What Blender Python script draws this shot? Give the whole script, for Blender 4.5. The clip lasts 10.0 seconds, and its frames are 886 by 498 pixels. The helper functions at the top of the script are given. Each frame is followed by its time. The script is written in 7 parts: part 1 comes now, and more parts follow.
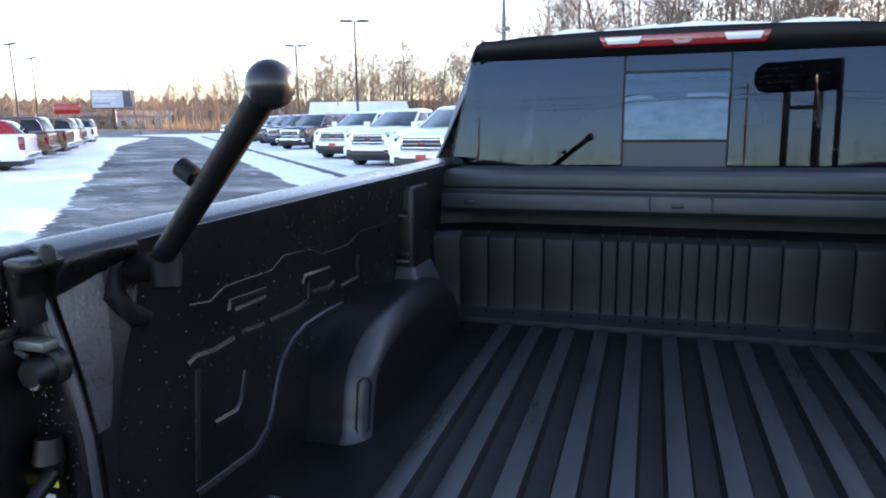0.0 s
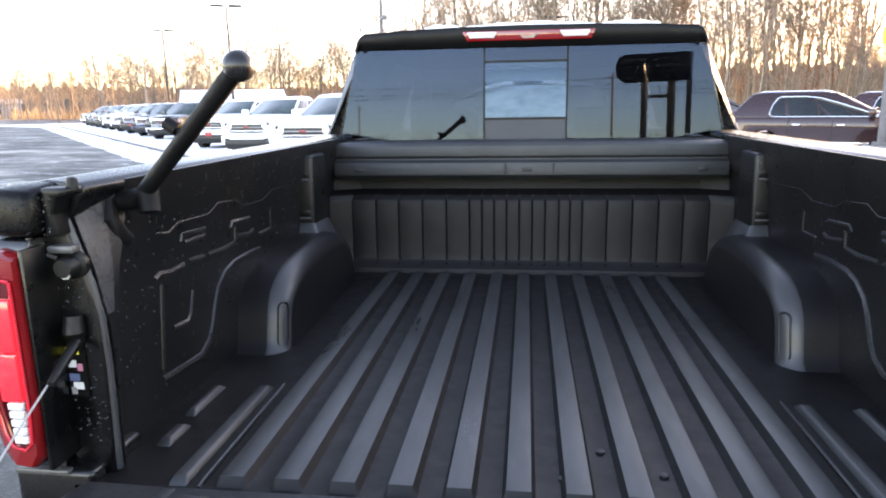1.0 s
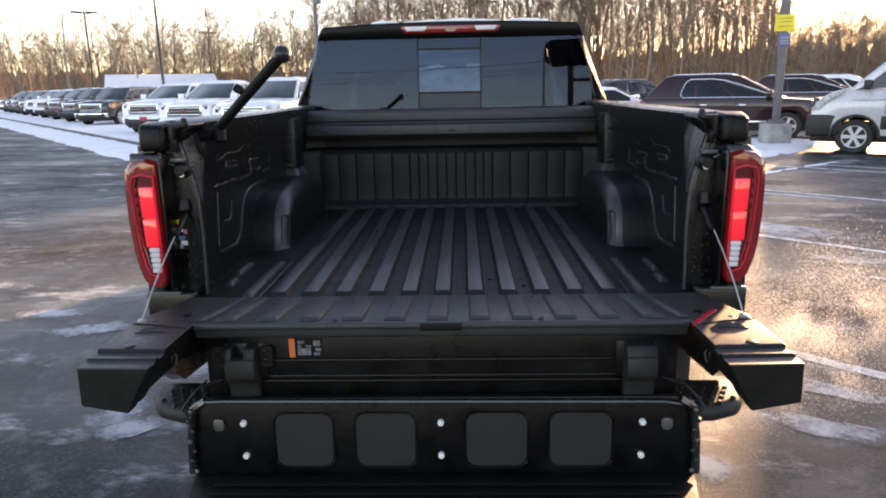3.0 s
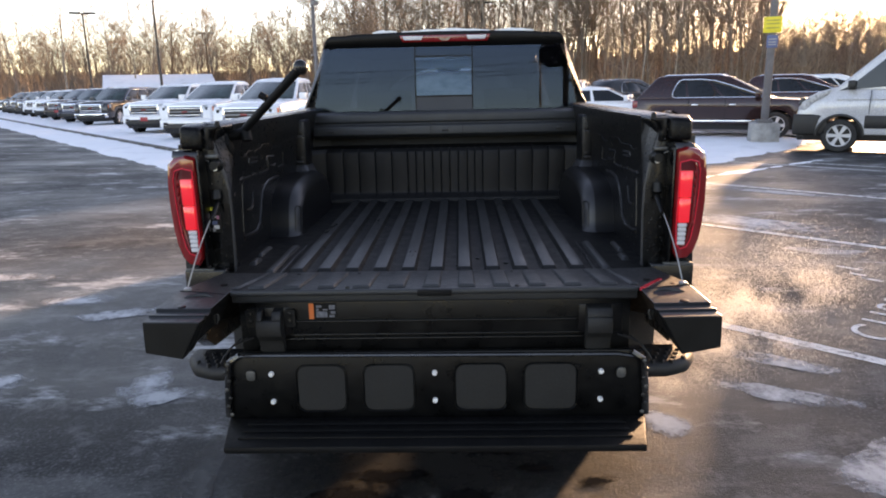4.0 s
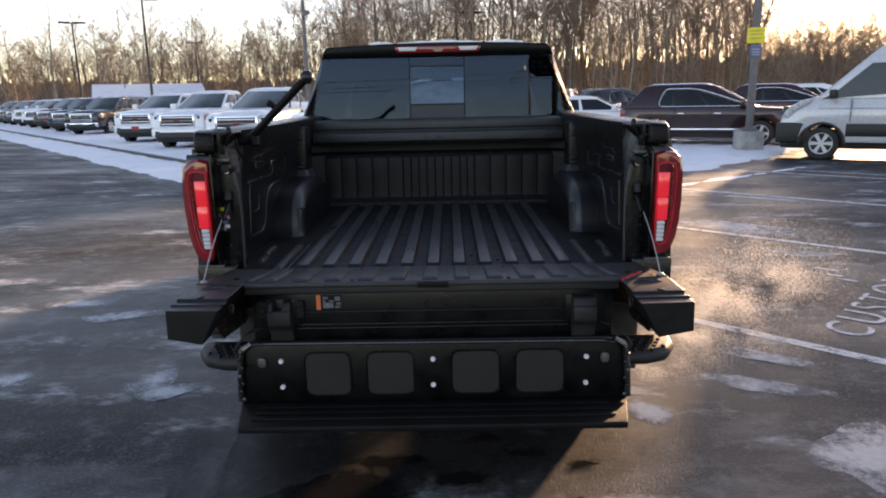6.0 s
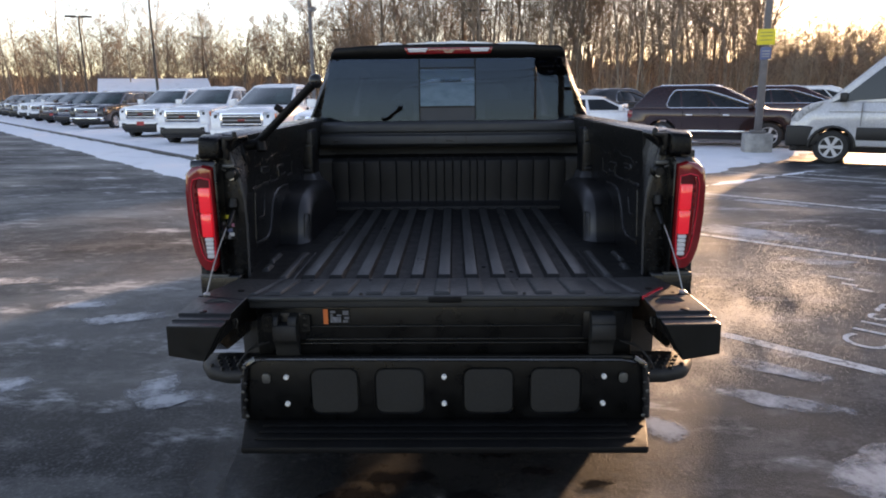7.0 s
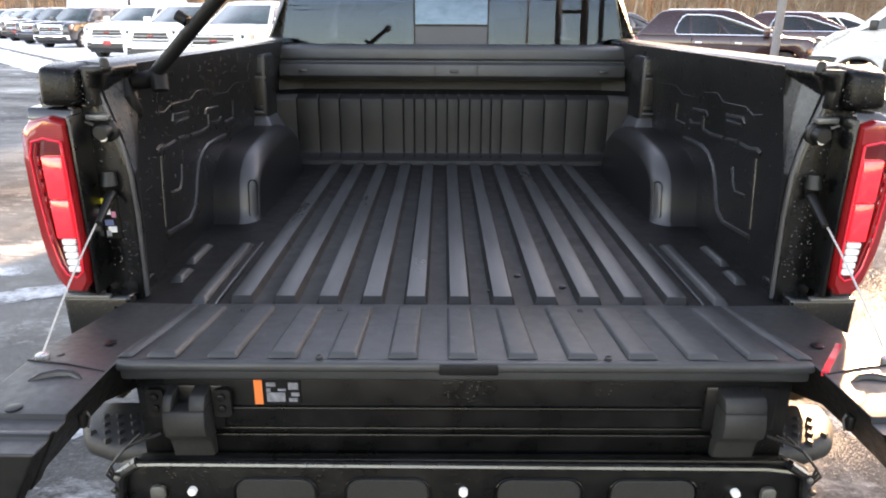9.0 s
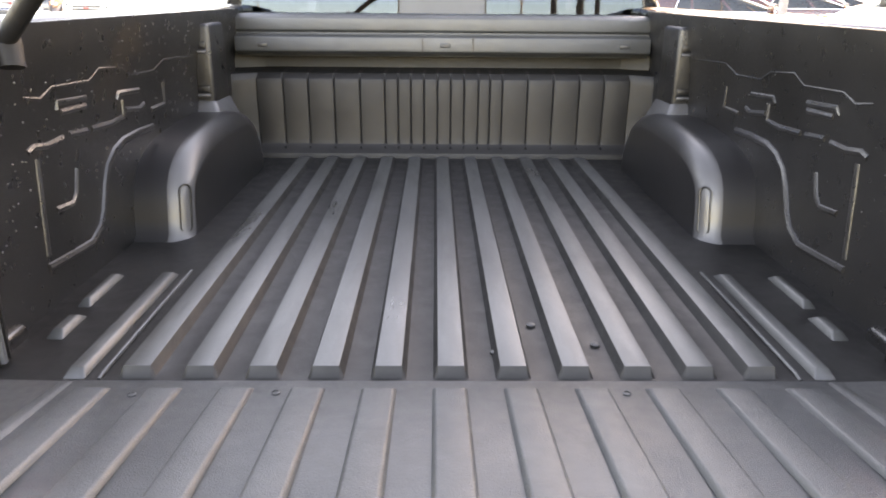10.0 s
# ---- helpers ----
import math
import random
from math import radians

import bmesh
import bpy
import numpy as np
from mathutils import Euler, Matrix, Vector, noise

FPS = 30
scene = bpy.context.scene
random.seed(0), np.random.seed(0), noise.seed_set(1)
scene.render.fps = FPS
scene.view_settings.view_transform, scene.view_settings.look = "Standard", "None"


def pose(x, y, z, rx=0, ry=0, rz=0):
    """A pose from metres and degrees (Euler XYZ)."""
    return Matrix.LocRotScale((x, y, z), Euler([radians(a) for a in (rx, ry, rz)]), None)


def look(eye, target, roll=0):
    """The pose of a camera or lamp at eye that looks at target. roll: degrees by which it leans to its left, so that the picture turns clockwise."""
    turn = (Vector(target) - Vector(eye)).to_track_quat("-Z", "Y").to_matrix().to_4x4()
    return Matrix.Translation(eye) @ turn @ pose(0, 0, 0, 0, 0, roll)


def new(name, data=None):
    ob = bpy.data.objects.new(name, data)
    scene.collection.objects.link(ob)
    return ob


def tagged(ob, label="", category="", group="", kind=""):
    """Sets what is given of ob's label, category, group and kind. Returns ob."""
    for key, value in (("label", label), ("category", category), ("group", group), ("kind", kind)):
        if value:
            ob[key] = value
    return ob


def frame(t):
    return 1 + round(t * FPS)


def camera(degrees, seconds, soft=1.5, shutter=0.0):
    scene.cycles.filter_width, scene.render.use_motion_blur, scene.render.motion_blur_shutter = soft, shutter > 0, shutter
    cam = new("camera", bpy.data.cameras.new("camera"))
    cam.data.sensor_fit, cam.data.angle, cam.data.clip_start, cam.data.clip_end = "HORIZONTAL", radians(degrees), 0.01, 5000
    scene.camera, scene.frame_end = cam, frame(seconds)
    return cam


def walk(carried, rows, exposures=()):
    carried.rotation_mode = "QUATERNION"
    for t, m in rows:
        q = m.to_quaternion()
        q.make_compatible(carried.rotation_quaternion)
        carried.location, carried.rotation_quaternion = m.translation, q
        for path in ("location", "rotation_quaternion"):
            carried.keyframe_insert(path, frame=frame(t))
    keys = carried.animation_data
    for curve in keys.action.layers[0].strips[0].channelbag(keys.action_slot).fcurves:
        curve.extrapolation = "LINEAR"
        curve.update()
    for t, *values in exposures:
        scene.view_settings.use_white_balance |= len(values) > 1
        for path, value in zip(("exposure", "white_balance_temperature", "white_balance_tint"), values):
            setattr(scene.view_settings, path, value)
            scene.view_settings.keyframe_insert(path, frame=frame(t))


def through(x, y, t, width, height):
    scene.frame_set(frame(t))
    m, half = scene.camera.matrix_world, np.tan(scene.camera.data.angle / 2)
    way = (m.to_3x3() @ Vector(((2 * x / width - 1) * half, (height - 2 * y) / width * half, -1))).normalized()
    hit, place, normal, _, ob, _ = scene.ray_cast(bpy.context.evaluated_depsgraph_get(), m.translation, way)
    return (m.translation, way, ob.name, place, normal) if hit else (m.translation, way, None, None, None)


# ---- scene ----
# camera and its walk; the truck's long axis is y, its bed ends at y = 0
cam = camera(66.5, 10.0, 1.9)
PATH = [
    (0, (-0.084, -0.612, 1.61), (-0.66, 1.265, 1.228), -0.9),
    (0.5, (-0.035, -0.831, 1.579), (-0.426, 1.093, 1.198), -0.6),
    (1, (0.006, -1.079, 1.579), (-0.237, 0.861, 1.161), -0.9),
    (1.5, (0.052, -1.345, 1.545), (-0.131, 0.603, 1.127), -1.1),
    (2, (0.071, -1.563, 1.532), (-0.056, 0.383, 1.09), -1.3),
    (2.5, (0.06, -1.829, 1.53), (-0.012, 0.115, 1.069), -1.0),
    (4, (0.094, -2.469, 1.566), (0.04, -0.525, 1.101), -1.2),
    (4.5, (0.078, -2.607, 1.562), (0.038, -0.659, 1.114), -1.4),
    (5, (0.074, -2.659, 1.557), (0.045, -0.709, 1.116), -1.5),
    (5.5, (0.075, -2.665, 1.552), (0.049, -0.714, 1.112), -1.4),
    (7, (0.04, -2.555, 1.595), (0.005, -0.606, 1.148), -0.6),
    (7.5, (0.006, -2.373, 1.594), (-0.039, -0.43, 1.126), -0.3),
    (8, (-0.007, -2.085, 1.611), (-0.041, -0.159, 1.072), 0.2),
    (8.5, (-0.026, -1.816, 1.591), (-0.045, 0.092, 0.992), 0.6),
    (9, (-0.046, -1.518, 1.553), (-0.042, 0.373, 0.903), 0.3),
    (9.5, (-0.045, -1.266, 1.524), (-0.033, 0.615, 0.845), 0.0),
    (10, (-0.031, -0.998, 1.499), (-0.006, 0.873, 0.794), 0.5),
]
# (seconds, stops, kelvin, tint): the camera brightens as it nears the dark bed
EXPOSURES = [(t, 1.38 + e, 1.04 * k, tint - 0.6) for t, e, k, tint in ((0, 1.58, 8300, 27), (0.5, 1.7, 9200, 28), (1, 2.45, 11800, 30), (1.5, 2.05, 12500, 30), (2.0, 1.65, 12800, 31), (2.5, 1.3, 12300, 31), (4, 1.0, 11200, 31), (4.5, 0.65, 10900, 30), (5.5, 0.6, 10600, 30), (7, 0.6, 10600, 30), (7.5, 0.75, 11200, 30), (8, 1.1, 12200, 30), (8.5, 1.85, 13500, 31), (9, 2.5, 15000, 31), (9.5, 3.2, 18000, 34), (10, 3.9, 21000, 34))]
walk(cam, [(t, look(eye, target, roll)) for t, eye, target, roll in PATH], EXPOSURES)

# sky and sun: a clear winter evening, the sun low behind the wood
SUN_AZ, SUN_EL = 34.0, 8.3
world = bpy.data.worlds.new("world")
scene.world = world
world.use_nodes = True
wn = world.node_tree
sky = wn.nodes.new("ShaderNodeTexSky")
sky.sky_type, sky.sun_disc = "NISHITA", False
sky.sun_elevation, sky.sun_rotation = radians(SUN_EL), radians(SUN_AZ)
sky.air_density, sky.dust_density, sky.ozone_density = 0.72, 0.35, 2.4
wn.links.new(sky.outputs[0], wn.nodes["Background"].inputs[0])
wn.nodes["Background"].inputs[1].default_value = 0.15
sun = new("sun", bpy.data.lights.new("sun", "SUN"))
sun.data.energy, sun.data.angle, sun.data.color = 3.6, radians(2.2), (1.0, 0.85, 0.67)
sdir = Vector((math.sin(radians(SUN_AZ)) * math.cos(radians(SUN_EL)), math.cos(radians(SUN_AZ)) * math.cos(radians(SUN_EL)), math.sin(radians(SUN_EL))))
sun.matrix_world = look(sdir * 100, (0, 0, 0))


# ---------- materials ----------
def nodes_of(name):
    m = bpy.data.materials.new(name)
    m.use_nodes = True
    t = m.node_tree
    return m, t, t.nodes["Principled BSDF"]


def noise_node(t, scale, detail=4.0, rough=0.55, vector=None):
    n = t.nodes.new("ShaderNodeTexNoise")
    n.inputs["Scale"].default_value, n.inputs["Detail"].default_value, n.inputs["Roughness"].default_value = scale, detail, rough
    if vector:
        t.links.new(vector, n.inputs["Vector"])
    return n.outputs["Fac"]


def ramp(t, fac, stops):
    r = t.nodes.new("ShaderNodeValToRGB")
    el = r.color_ramp.elements
    while len(el) < len(stops):
        el.new(0.5)
    for e, (p, c) in zip(el, stops):
        e.position = p
        e.color = (*c, 1) if len(c) == 3 else c
    t.links.new(fac, r.inputs[0])
    return r.outputs[0]


def grey(v):
    return (v, v, v)


def mat(name, color, rough=0.5, metal=0.0, vary=0.25, scale=6.0, bump=0.0, bump_scale=120.0, coat=0.0, rough_vary=0.12, spec=0.5, random_tint=0.0):
    """A painted, plastic or mineral surface: colour varied at two scales, uneven gloss, fine relief."""
    m, t, b = nodes_of(name)
    co = t.nodes.new("ShaderNodeTexCoord").outputs["Object"]
    big = noise_node(t, scale, 5, 0.6, co)
    c0 = tuple(c * (1 - vary) for c in color)
    c1 = tuple(min(1, c * (1 + vary)) for c in color)
    col = ramp(t, big, [(0.3, c0), (0.7, c1)])
    if random_tint:
        info = t.nodes.new("ShaderNodeObjectInfo")
        hsv = t.nodes.new("ShaderNodeHueSaturation")
        mr = t.nodes.new("ShaderNodeMapRange")
        mr.inputs[3].default_value, mr.inputs[4].default_value = 1 - random_tint, 1 + random_tint
        t.links.new(info.outputs["Random"], mr.inputs[0])
        t.links.new(mr.outputs[0], hsv.inputs["Value"])
        t.links.new(col, hsv.inputs["Color"])
        col = hsv.outputs[0]
    t.links.new(col, b.inputs["Base Color"])
    fine = noise_node(t, scale * 7, 4, 0.6, co)
    rr = ramp(t, fine, [(0.25, grey(max(0.02, rough - rough_vary))), (0.75, grey(min(1, rough + rough_vary)))])
    t.links.new(rr, b.inputs["Roughness"])
    b.inputs["Metallic"].default_value = metal
    b.inputs["Coat Weight"].default_value = coat
    b.inputs["Coat Roughness"].default_value = 0.05
    b.inputs["Specular IOR Level"].default_value = spec
    if bump:
        bn = t.nodes.new("ShaderNodeBump")
        bn.inputs["Strength"].default_value = bump
        bn.inputs["Distance"].default_value = 0.002
        t.links.new(noise_node(t, bump_scale, 3, 0.6, co), bn.inputs["Height"])
        t.links.new(bn.outputs[0], b.inputs["Normal"])
    return m


def wet_paint(name, color, rough=0.12, drops=True, coat=0.6, spec=0.5, film=0.025):
    """Clear-coated paint with road film and beads of melt water."""
    m, t, b = nodes_of(name)
    co = t.nodes.new("ShaderNodeTexCoord").outputs["Object"]
    dirt = noise_node(t, 9, 6, 0.65, co)
    t.links.new(ramp(t, dirt, [(0.42, color), (0.75, tuple(c + film for c in color))]), b.inputs["Base Color"])
    t.links.new(ramp(t, dirt, [(0.35, grey(rough)), (0.75, grey(rough + 0.3))]), b.inputs["Roughness"])
    b.inputs["Coat Weight"].default_value = coat
    b.inputs["Coat Roughness"].default_value = 0.06
    b.inputs["Specular IOR Level"].default_value = spec
    if drops:
        v = t.nodes.new("ShaderNodeTexVoronoi")
        v.inputs["Scale"].default_value = 95
        t.links.new(co, v.inputs["Vector"])
        patch = noise_node(t, 5, 3, 0.5, co)
        d = ramp(t, v.outputs["Distance"], [(0.0, grey(1)), (0.34, grey(0))])
        p = ramp(t, patch, [(0.46, grey(0)), (0.6, grey(1))])
        mul = t.nodes.new("ShaderNodeMath")
        mul.operation = "MULTIPLY"
        t.links.new(d, mul.inputs[0])
        t.links.new(p, mul.inputs[1])
        bn = t.nodes.new("ShaderNodeBump")
        bn.inputs["Strength"].default_value = 0.3
        bn.inputs["Distance"].default_value = 0.003
        t.links.new(mul.outputs[0], bn.inputs["Height"])
        t.links.new(bn.outputs[0], b.inputs["Normal"])
    return m


def tinted_glass(name, through, gloss_rough=0.01, sheen=(1, 1, 1)):
    """Flat tinted glass: a share passes straight through, the rest mirrors by Fresnel."""
    m, t, b = nodes_of(name)
    out = t.nodes["Material Output"]
    t.nodes.remove(b)
    tr = t.nodes.new("ShaderNodeBsdfTransparent")
    tr.inputs[0].default_value = (*through, 1)
    gl = t.nodes.new("ShaderNodeBsdfGlossy")
    gl.inputs["Roughness"].default_value = gloss_rough
    gl.inputs["Color"].default_value = (*sheen, 1)
    fr = t.nodes.new("ShaderNodeFresnel")
    fr.inputs[0].default_value = 1.64
    mx = t.nodes.new("ShaderNodeMixShader")
    t.links.new(fr.outputs[0], mx.inputs[0])
    t.links.new(tr.outputs[0], mx.inputs[1])
    t.links.new(gl.outputs[0], mx.inputs[2])
    t.links.new(mx.outputs[0], out.inputs[0])
    return m


def asphalt_mat():
    m, t, b = nodes_of("wet_asphalt")
    co = t.nodes.new("ShaderNodeTexCoord").outputs["Object"]

    def mapped(rot, sx, sy):
        mp = t.nodes.new("ShaderNodeMapping")
        mp.inputs["Rotation"].default_value = (0, 0, radians(rot))
        mp.inputs["Scale"].default_value = (sx, sy, 1)
        t.links.new(co, mp.inputs["Vector"])
        return mp.outputs[0]

    def over(fac, a, color):
        mx = t.nodes.new("ShaderNodeMixRGB")
        t.links.new(fac, mx.inputs[0])
        t.links.new(a, mx.inputs[1])
        mx.inputs[2].default_value = (*color, 1)
        return mx.outputs[0]

    streak = noise_node(t, 0.30, 9, 0.62, mapped(35, 0.6, 1.3))      # drifted road salt
    sweep = noise_node(t, 0.9, 10, 0.68, mapped(-38, 0.5, 1.3))      # tyre sweeps
    swirl = noise_node(t, 1.1, 11, 0.74, mapped(28, 0.7, 1.5))        # frost dust
    damp = noise_node(t, 0.38, 7, 0.6, mapped(60, 0.8, 1.2))          # damp patches
    grit = noise_node(t, 60, 3, 0.55, co)
    dust = noise_node(t, 5, 10, 0.78, co)
    base = ramp(t, grit, [(0.34, (0.010, 0.011, 0.012)), (0.47, (0.024, 0.025, 0.026)), (0.58, (0.043, 0.044, 0.046)), (0.70, (0.13, 0.13, 0.13))])
    c = over(ramp(t, damp, [(0.42, grey(0.75)), (0.53, grey(0.0))]), base, (0.022, 0.023, 0.024))
    c = over(ramp(t, sweep, [(0.43, grey(0.7)), (0.49, grey(0.0))]), c, (0.017, 0.017, 0.017))
    c = over(ramp(t, sweep, [(0.535, grey(0)), (0.57, grey(0.2)), (0.62, grey(0.34))]), c, (0.22, 0.22, 0.215))
    c = over(ramp(t, streak, [(0.50, grey(0)), (0.57, grey(0.15)), (0.65, grey(0.34))]), c, (0.24, 0.235, 0.225))
    c = over(ramp(t, swirl, [(0.545, grey(0)), (0.585, grey(0.26)), (0.64, grey(0.8))]), c, (0.50, 0.51, 0.52))
    c = over(ramp(t, dust, [(0.51, grey(0)), (0.56, grey(0.09)), (0.62, grey(0.22))]), c, (0.36, 0.36, 0.36))
    t.links.new(c, b.inputs["Base Color"])
    t.links.new(ramp(t, damp, [(0.36, grey(0.34)), (0.5, grey(0.55)), (0.65, grey(0.75))]), b.inputs["Roughness"])
    bn = t.nodes.new("ShaderNodeBump")
    b.inputs["Specular IOR Level"].default_value = 0.25
    bn.inputs["Strength"].default_value = 0.6
    bn.inputs["Distance"].default_value = 0.006
    t.links.new(noise_node(t, 85, 4, 0.6, co), bn.inputs["Height"])
    t.links.new(bn.outputs[0], b.inputs["Normal"])
    return m


def snow_mat():
    m, t, b = nodes_of("snow")
    co = t.nodes.new("ShaderNodeTexCoord").outputs["Object"]
    n = noise_node(t, 1.2, 6, 0.65, co)
    t.links.new(ramp(t, n, [(0.26, (0.76, 0.78, 0.8)), (0.46, (0.93, 0.95, 0.97))]), b.inputs["Base Color"])
    b.inputs["Roughness"].default_value = 0.75
    bn = t.nodes.new("ShaderNodeBump")
    bn.inputs["Strength"].default_value = 0.7
    bn.inputs["Distance"].default_value = 0.05
    t.links.new(noise_node(t, 6, 6, 0.6, co), bn.inputs["Height"])
    t.links.new(bn.outputs[0], b.inputs["Normal"])
    return m


def film_mat(name, color, lo, hi, rough, rim=0.0, scale=4):
    """Thin worn layer (frost, road paint) broken up by noise, thinning out towards its rim."""
    m, t, b = nodes_of(name)
    tc = t.nodes.new("ShaderNodeTexCoord")
    co = tc.outputs["Object"]
    n = noise_node(t, scale, 12, 0.75, co)
    if rim:
        mp = t.nodes.new("ShaderNodeMapping")
        mp.inputs["Location"].default_value = (-1, -1, 0)
        mp.inputs["Scale"].default_value = (2, 2, 0)
        t.links.new(tc.outputs["Generated"], mp.inputs["Vector"])
        g = t.nodes.new("ShaderNodeTexGradient")
        g.gradient_type = "SPHERICAL"
        t.links.new(mp.outputs[0], g.inputs["Vector"])
        ma = t.nodes.new("ShaderNodeMath")
        ma.operation = "MULTIPLY_ADD"
        t.links.new(g.outputs["Fac"], ma.inputs[0])
        ma.inputs[1].default_value = rim
        t.links.new(n, ma.inputs[2])
        n = ma.outputs[0]
    t.links.new(ramp(t, n, [(lo, grey(0)), (hi, grey(1))]), b.inputs["Alpha"])
    t.links.new(ramp(t, noise_node(t, 30, 5, 0.7, co), [(0.3, tuple(c * 0.75 for c in color)), (0.7, color)]), b.inputs["Base Color"])
    b.inputs["Roughness"].default_value = rough
    return m


def lens_mat(name, color, rough=0.08, glow=0.0):
    m, t, b = nodes_of(name)
    co = t.nodes.new("ShaderNodeTexCoord").outputs["Object"]
    w = t.nodes.new("ShaderNodeTexWave")
    w.inputs["Scale"].default_value = 60
    w.bands_direction = "Z"
    t.links.new(co, w.inputs["Vector"])
    t.links.new(ramp(t, w.outputs["Fac"], [(0.2, tuple(c * 0.75 for c in color)), (0.8, color)]), b.inputs["Base Color"])
    b.inputs["Roughness"].default_value = rough
    b.inputs["Coat Weight"].default_value = 0.7
    if glow:
        b.inputs["Emission Color"].default_value = (*color, 1)
        b.inputs["Emission Strength"].default_value = glow
    return m


M_PAINT = wet_paint("black_wet_paint", (0.004, 0.004, 0.0045))
M_BLACK = wet_paint("black_wet_steel", (0.0025, 0.0026, 0.0027), 0.22, True, 0.05, 0.22, 0.004)
M_POST = wet_paint("black_post_steel", (0.0025, 0.0026, 0.0027), 0.2, False, 0.15, 0.3, 0.004)
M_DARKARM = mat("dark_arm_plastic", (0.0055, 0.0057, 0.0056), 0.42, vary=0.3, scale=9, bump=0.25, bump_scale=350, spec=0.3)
M_STEP = mat("dull_step_plastic", (0.005, 0.005, 0.0053), 0.55, vary=0.3, scale=9, bump=0.3, bump_scale=300, spec=0.17)
M_GUSSET = mat("gusset_sheen", (0.035, 0.036, 0.039), 0.3, vary=0.5, scale=14, bump=0.35, bump_scale=150)
M_LINER = mat("bed_liner", (0.007, 0.007, 0.0075), 0.30, vary=0.35, scale=4, bump=0.35, bump_scale=420, rough_vary=0.05, spec=0.35)


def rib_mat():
    """Rib tops paler by their painted sky sheen, with lengthwise scuffs and wet smears."""
    m, t, b = nodes_of("sheen_rib_top")
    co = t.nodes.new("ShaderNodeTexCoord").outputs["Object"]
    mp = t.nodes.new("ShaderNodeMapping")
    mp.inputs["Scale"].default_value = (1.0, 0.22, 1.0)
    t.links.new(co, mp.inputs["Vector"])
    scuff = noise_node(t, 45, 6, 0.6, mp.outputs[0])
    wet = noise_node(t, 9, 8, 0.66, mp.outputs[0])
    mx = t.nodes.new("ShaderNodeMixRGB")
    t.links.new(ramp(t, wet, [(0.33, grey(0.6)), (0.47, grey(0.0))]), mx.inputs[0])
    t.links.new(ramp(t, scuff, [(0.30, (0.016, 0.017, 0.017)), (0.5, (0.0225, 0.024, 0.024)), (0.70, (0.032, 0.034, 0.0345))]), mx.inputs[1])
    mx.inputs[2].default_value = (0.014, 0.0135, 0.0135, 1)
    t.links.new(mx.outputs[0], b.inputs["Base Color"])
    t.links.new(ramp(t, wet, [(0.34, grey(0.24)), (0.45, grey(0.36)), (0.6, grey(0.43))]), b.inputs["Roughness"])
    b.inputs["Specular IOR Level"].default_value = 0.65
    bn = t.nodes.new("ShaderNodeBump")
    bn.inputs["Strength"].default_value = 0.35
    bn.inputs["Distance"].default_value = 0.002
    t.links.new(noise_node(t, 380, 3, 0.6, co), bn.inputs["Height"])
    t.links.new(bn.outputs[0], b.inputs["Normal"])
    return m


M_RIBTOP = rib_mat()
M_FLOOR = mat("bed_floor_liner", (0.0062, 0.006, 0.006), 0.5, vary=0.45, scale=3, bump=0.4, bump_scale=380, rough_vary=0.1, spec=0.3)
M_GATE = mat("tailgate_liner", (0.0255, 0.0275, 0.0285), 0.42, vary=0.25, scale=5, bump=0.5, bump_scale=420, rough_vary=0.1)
M_DULLZINC = mat("dull_zinc", (0.12, 0.12, 0.115), 0.5, 0.6, vary=0.2, scale=40)
M_TRIM = mat("black_trim_plastic", (0.009, 0.009, 0.0095), 0.45, vary=0.25, scale=9, bump=0.25, bump_scale=300)
M_STEEL = mat("zinc_steel", (0.55, 0.55, 0.54), 0.32, 1.0, vary=0.12, scale=30)
M_CHROME = mat("chrome", (0.75, 0.75, 0.76), 0.12, 1.0, vary=0.08, scale=20, rough_vary=0.06)
M_RUBBER = mat("tyre_rubber", (0.022, 0.022, 0.022), 0.8, vary=0.3, scale=12, bump=0.3, bump_scale=90)
M_ALLOY = mat("alloy", (0.62, 0.62, 0.63), 0.38, 0.1, vary=0.05, scale=8)
# blue mirror tint, painting a bluer sky into the rear window's reflections
M_GLASS = tinted_glass("privacy_glass", (0.20, 0.21, 0.22), 0.01, (0.25, 0.37, 0.54))
M_SLIDER = tinted_glass("slider_glass", (0.80, 0.85, 0.87), 0.01, (0.20, 0.33, 0.50))
M_CLEAR = tinted_glass("windscreen_glass", (0.62, 0.66, 0.65))


def frost_pane():
    """Rime on glass: daylight shines through it, scattered."""
    m, t, b = nodes_of("windscreen_frost")
    tr = t.nodes.new("ShaderNodeBsdfTranslucent")
    co = t.nodes.new("ShaderNodeTexCoord").outputs["Object"]
    t.links.new(ramp(t, noise_node(t, 7, 7, 0.7, co), [(0.35, (0.50, 0.60, 0.64)), (0.62, (0.86, 0.90, 0.92))]), tr.inputs["Color"])
    t.links.new(tr.outputs[0], t.nodes["Material Output"].inputs[0])
    t.nodes.remove(b)
    return m


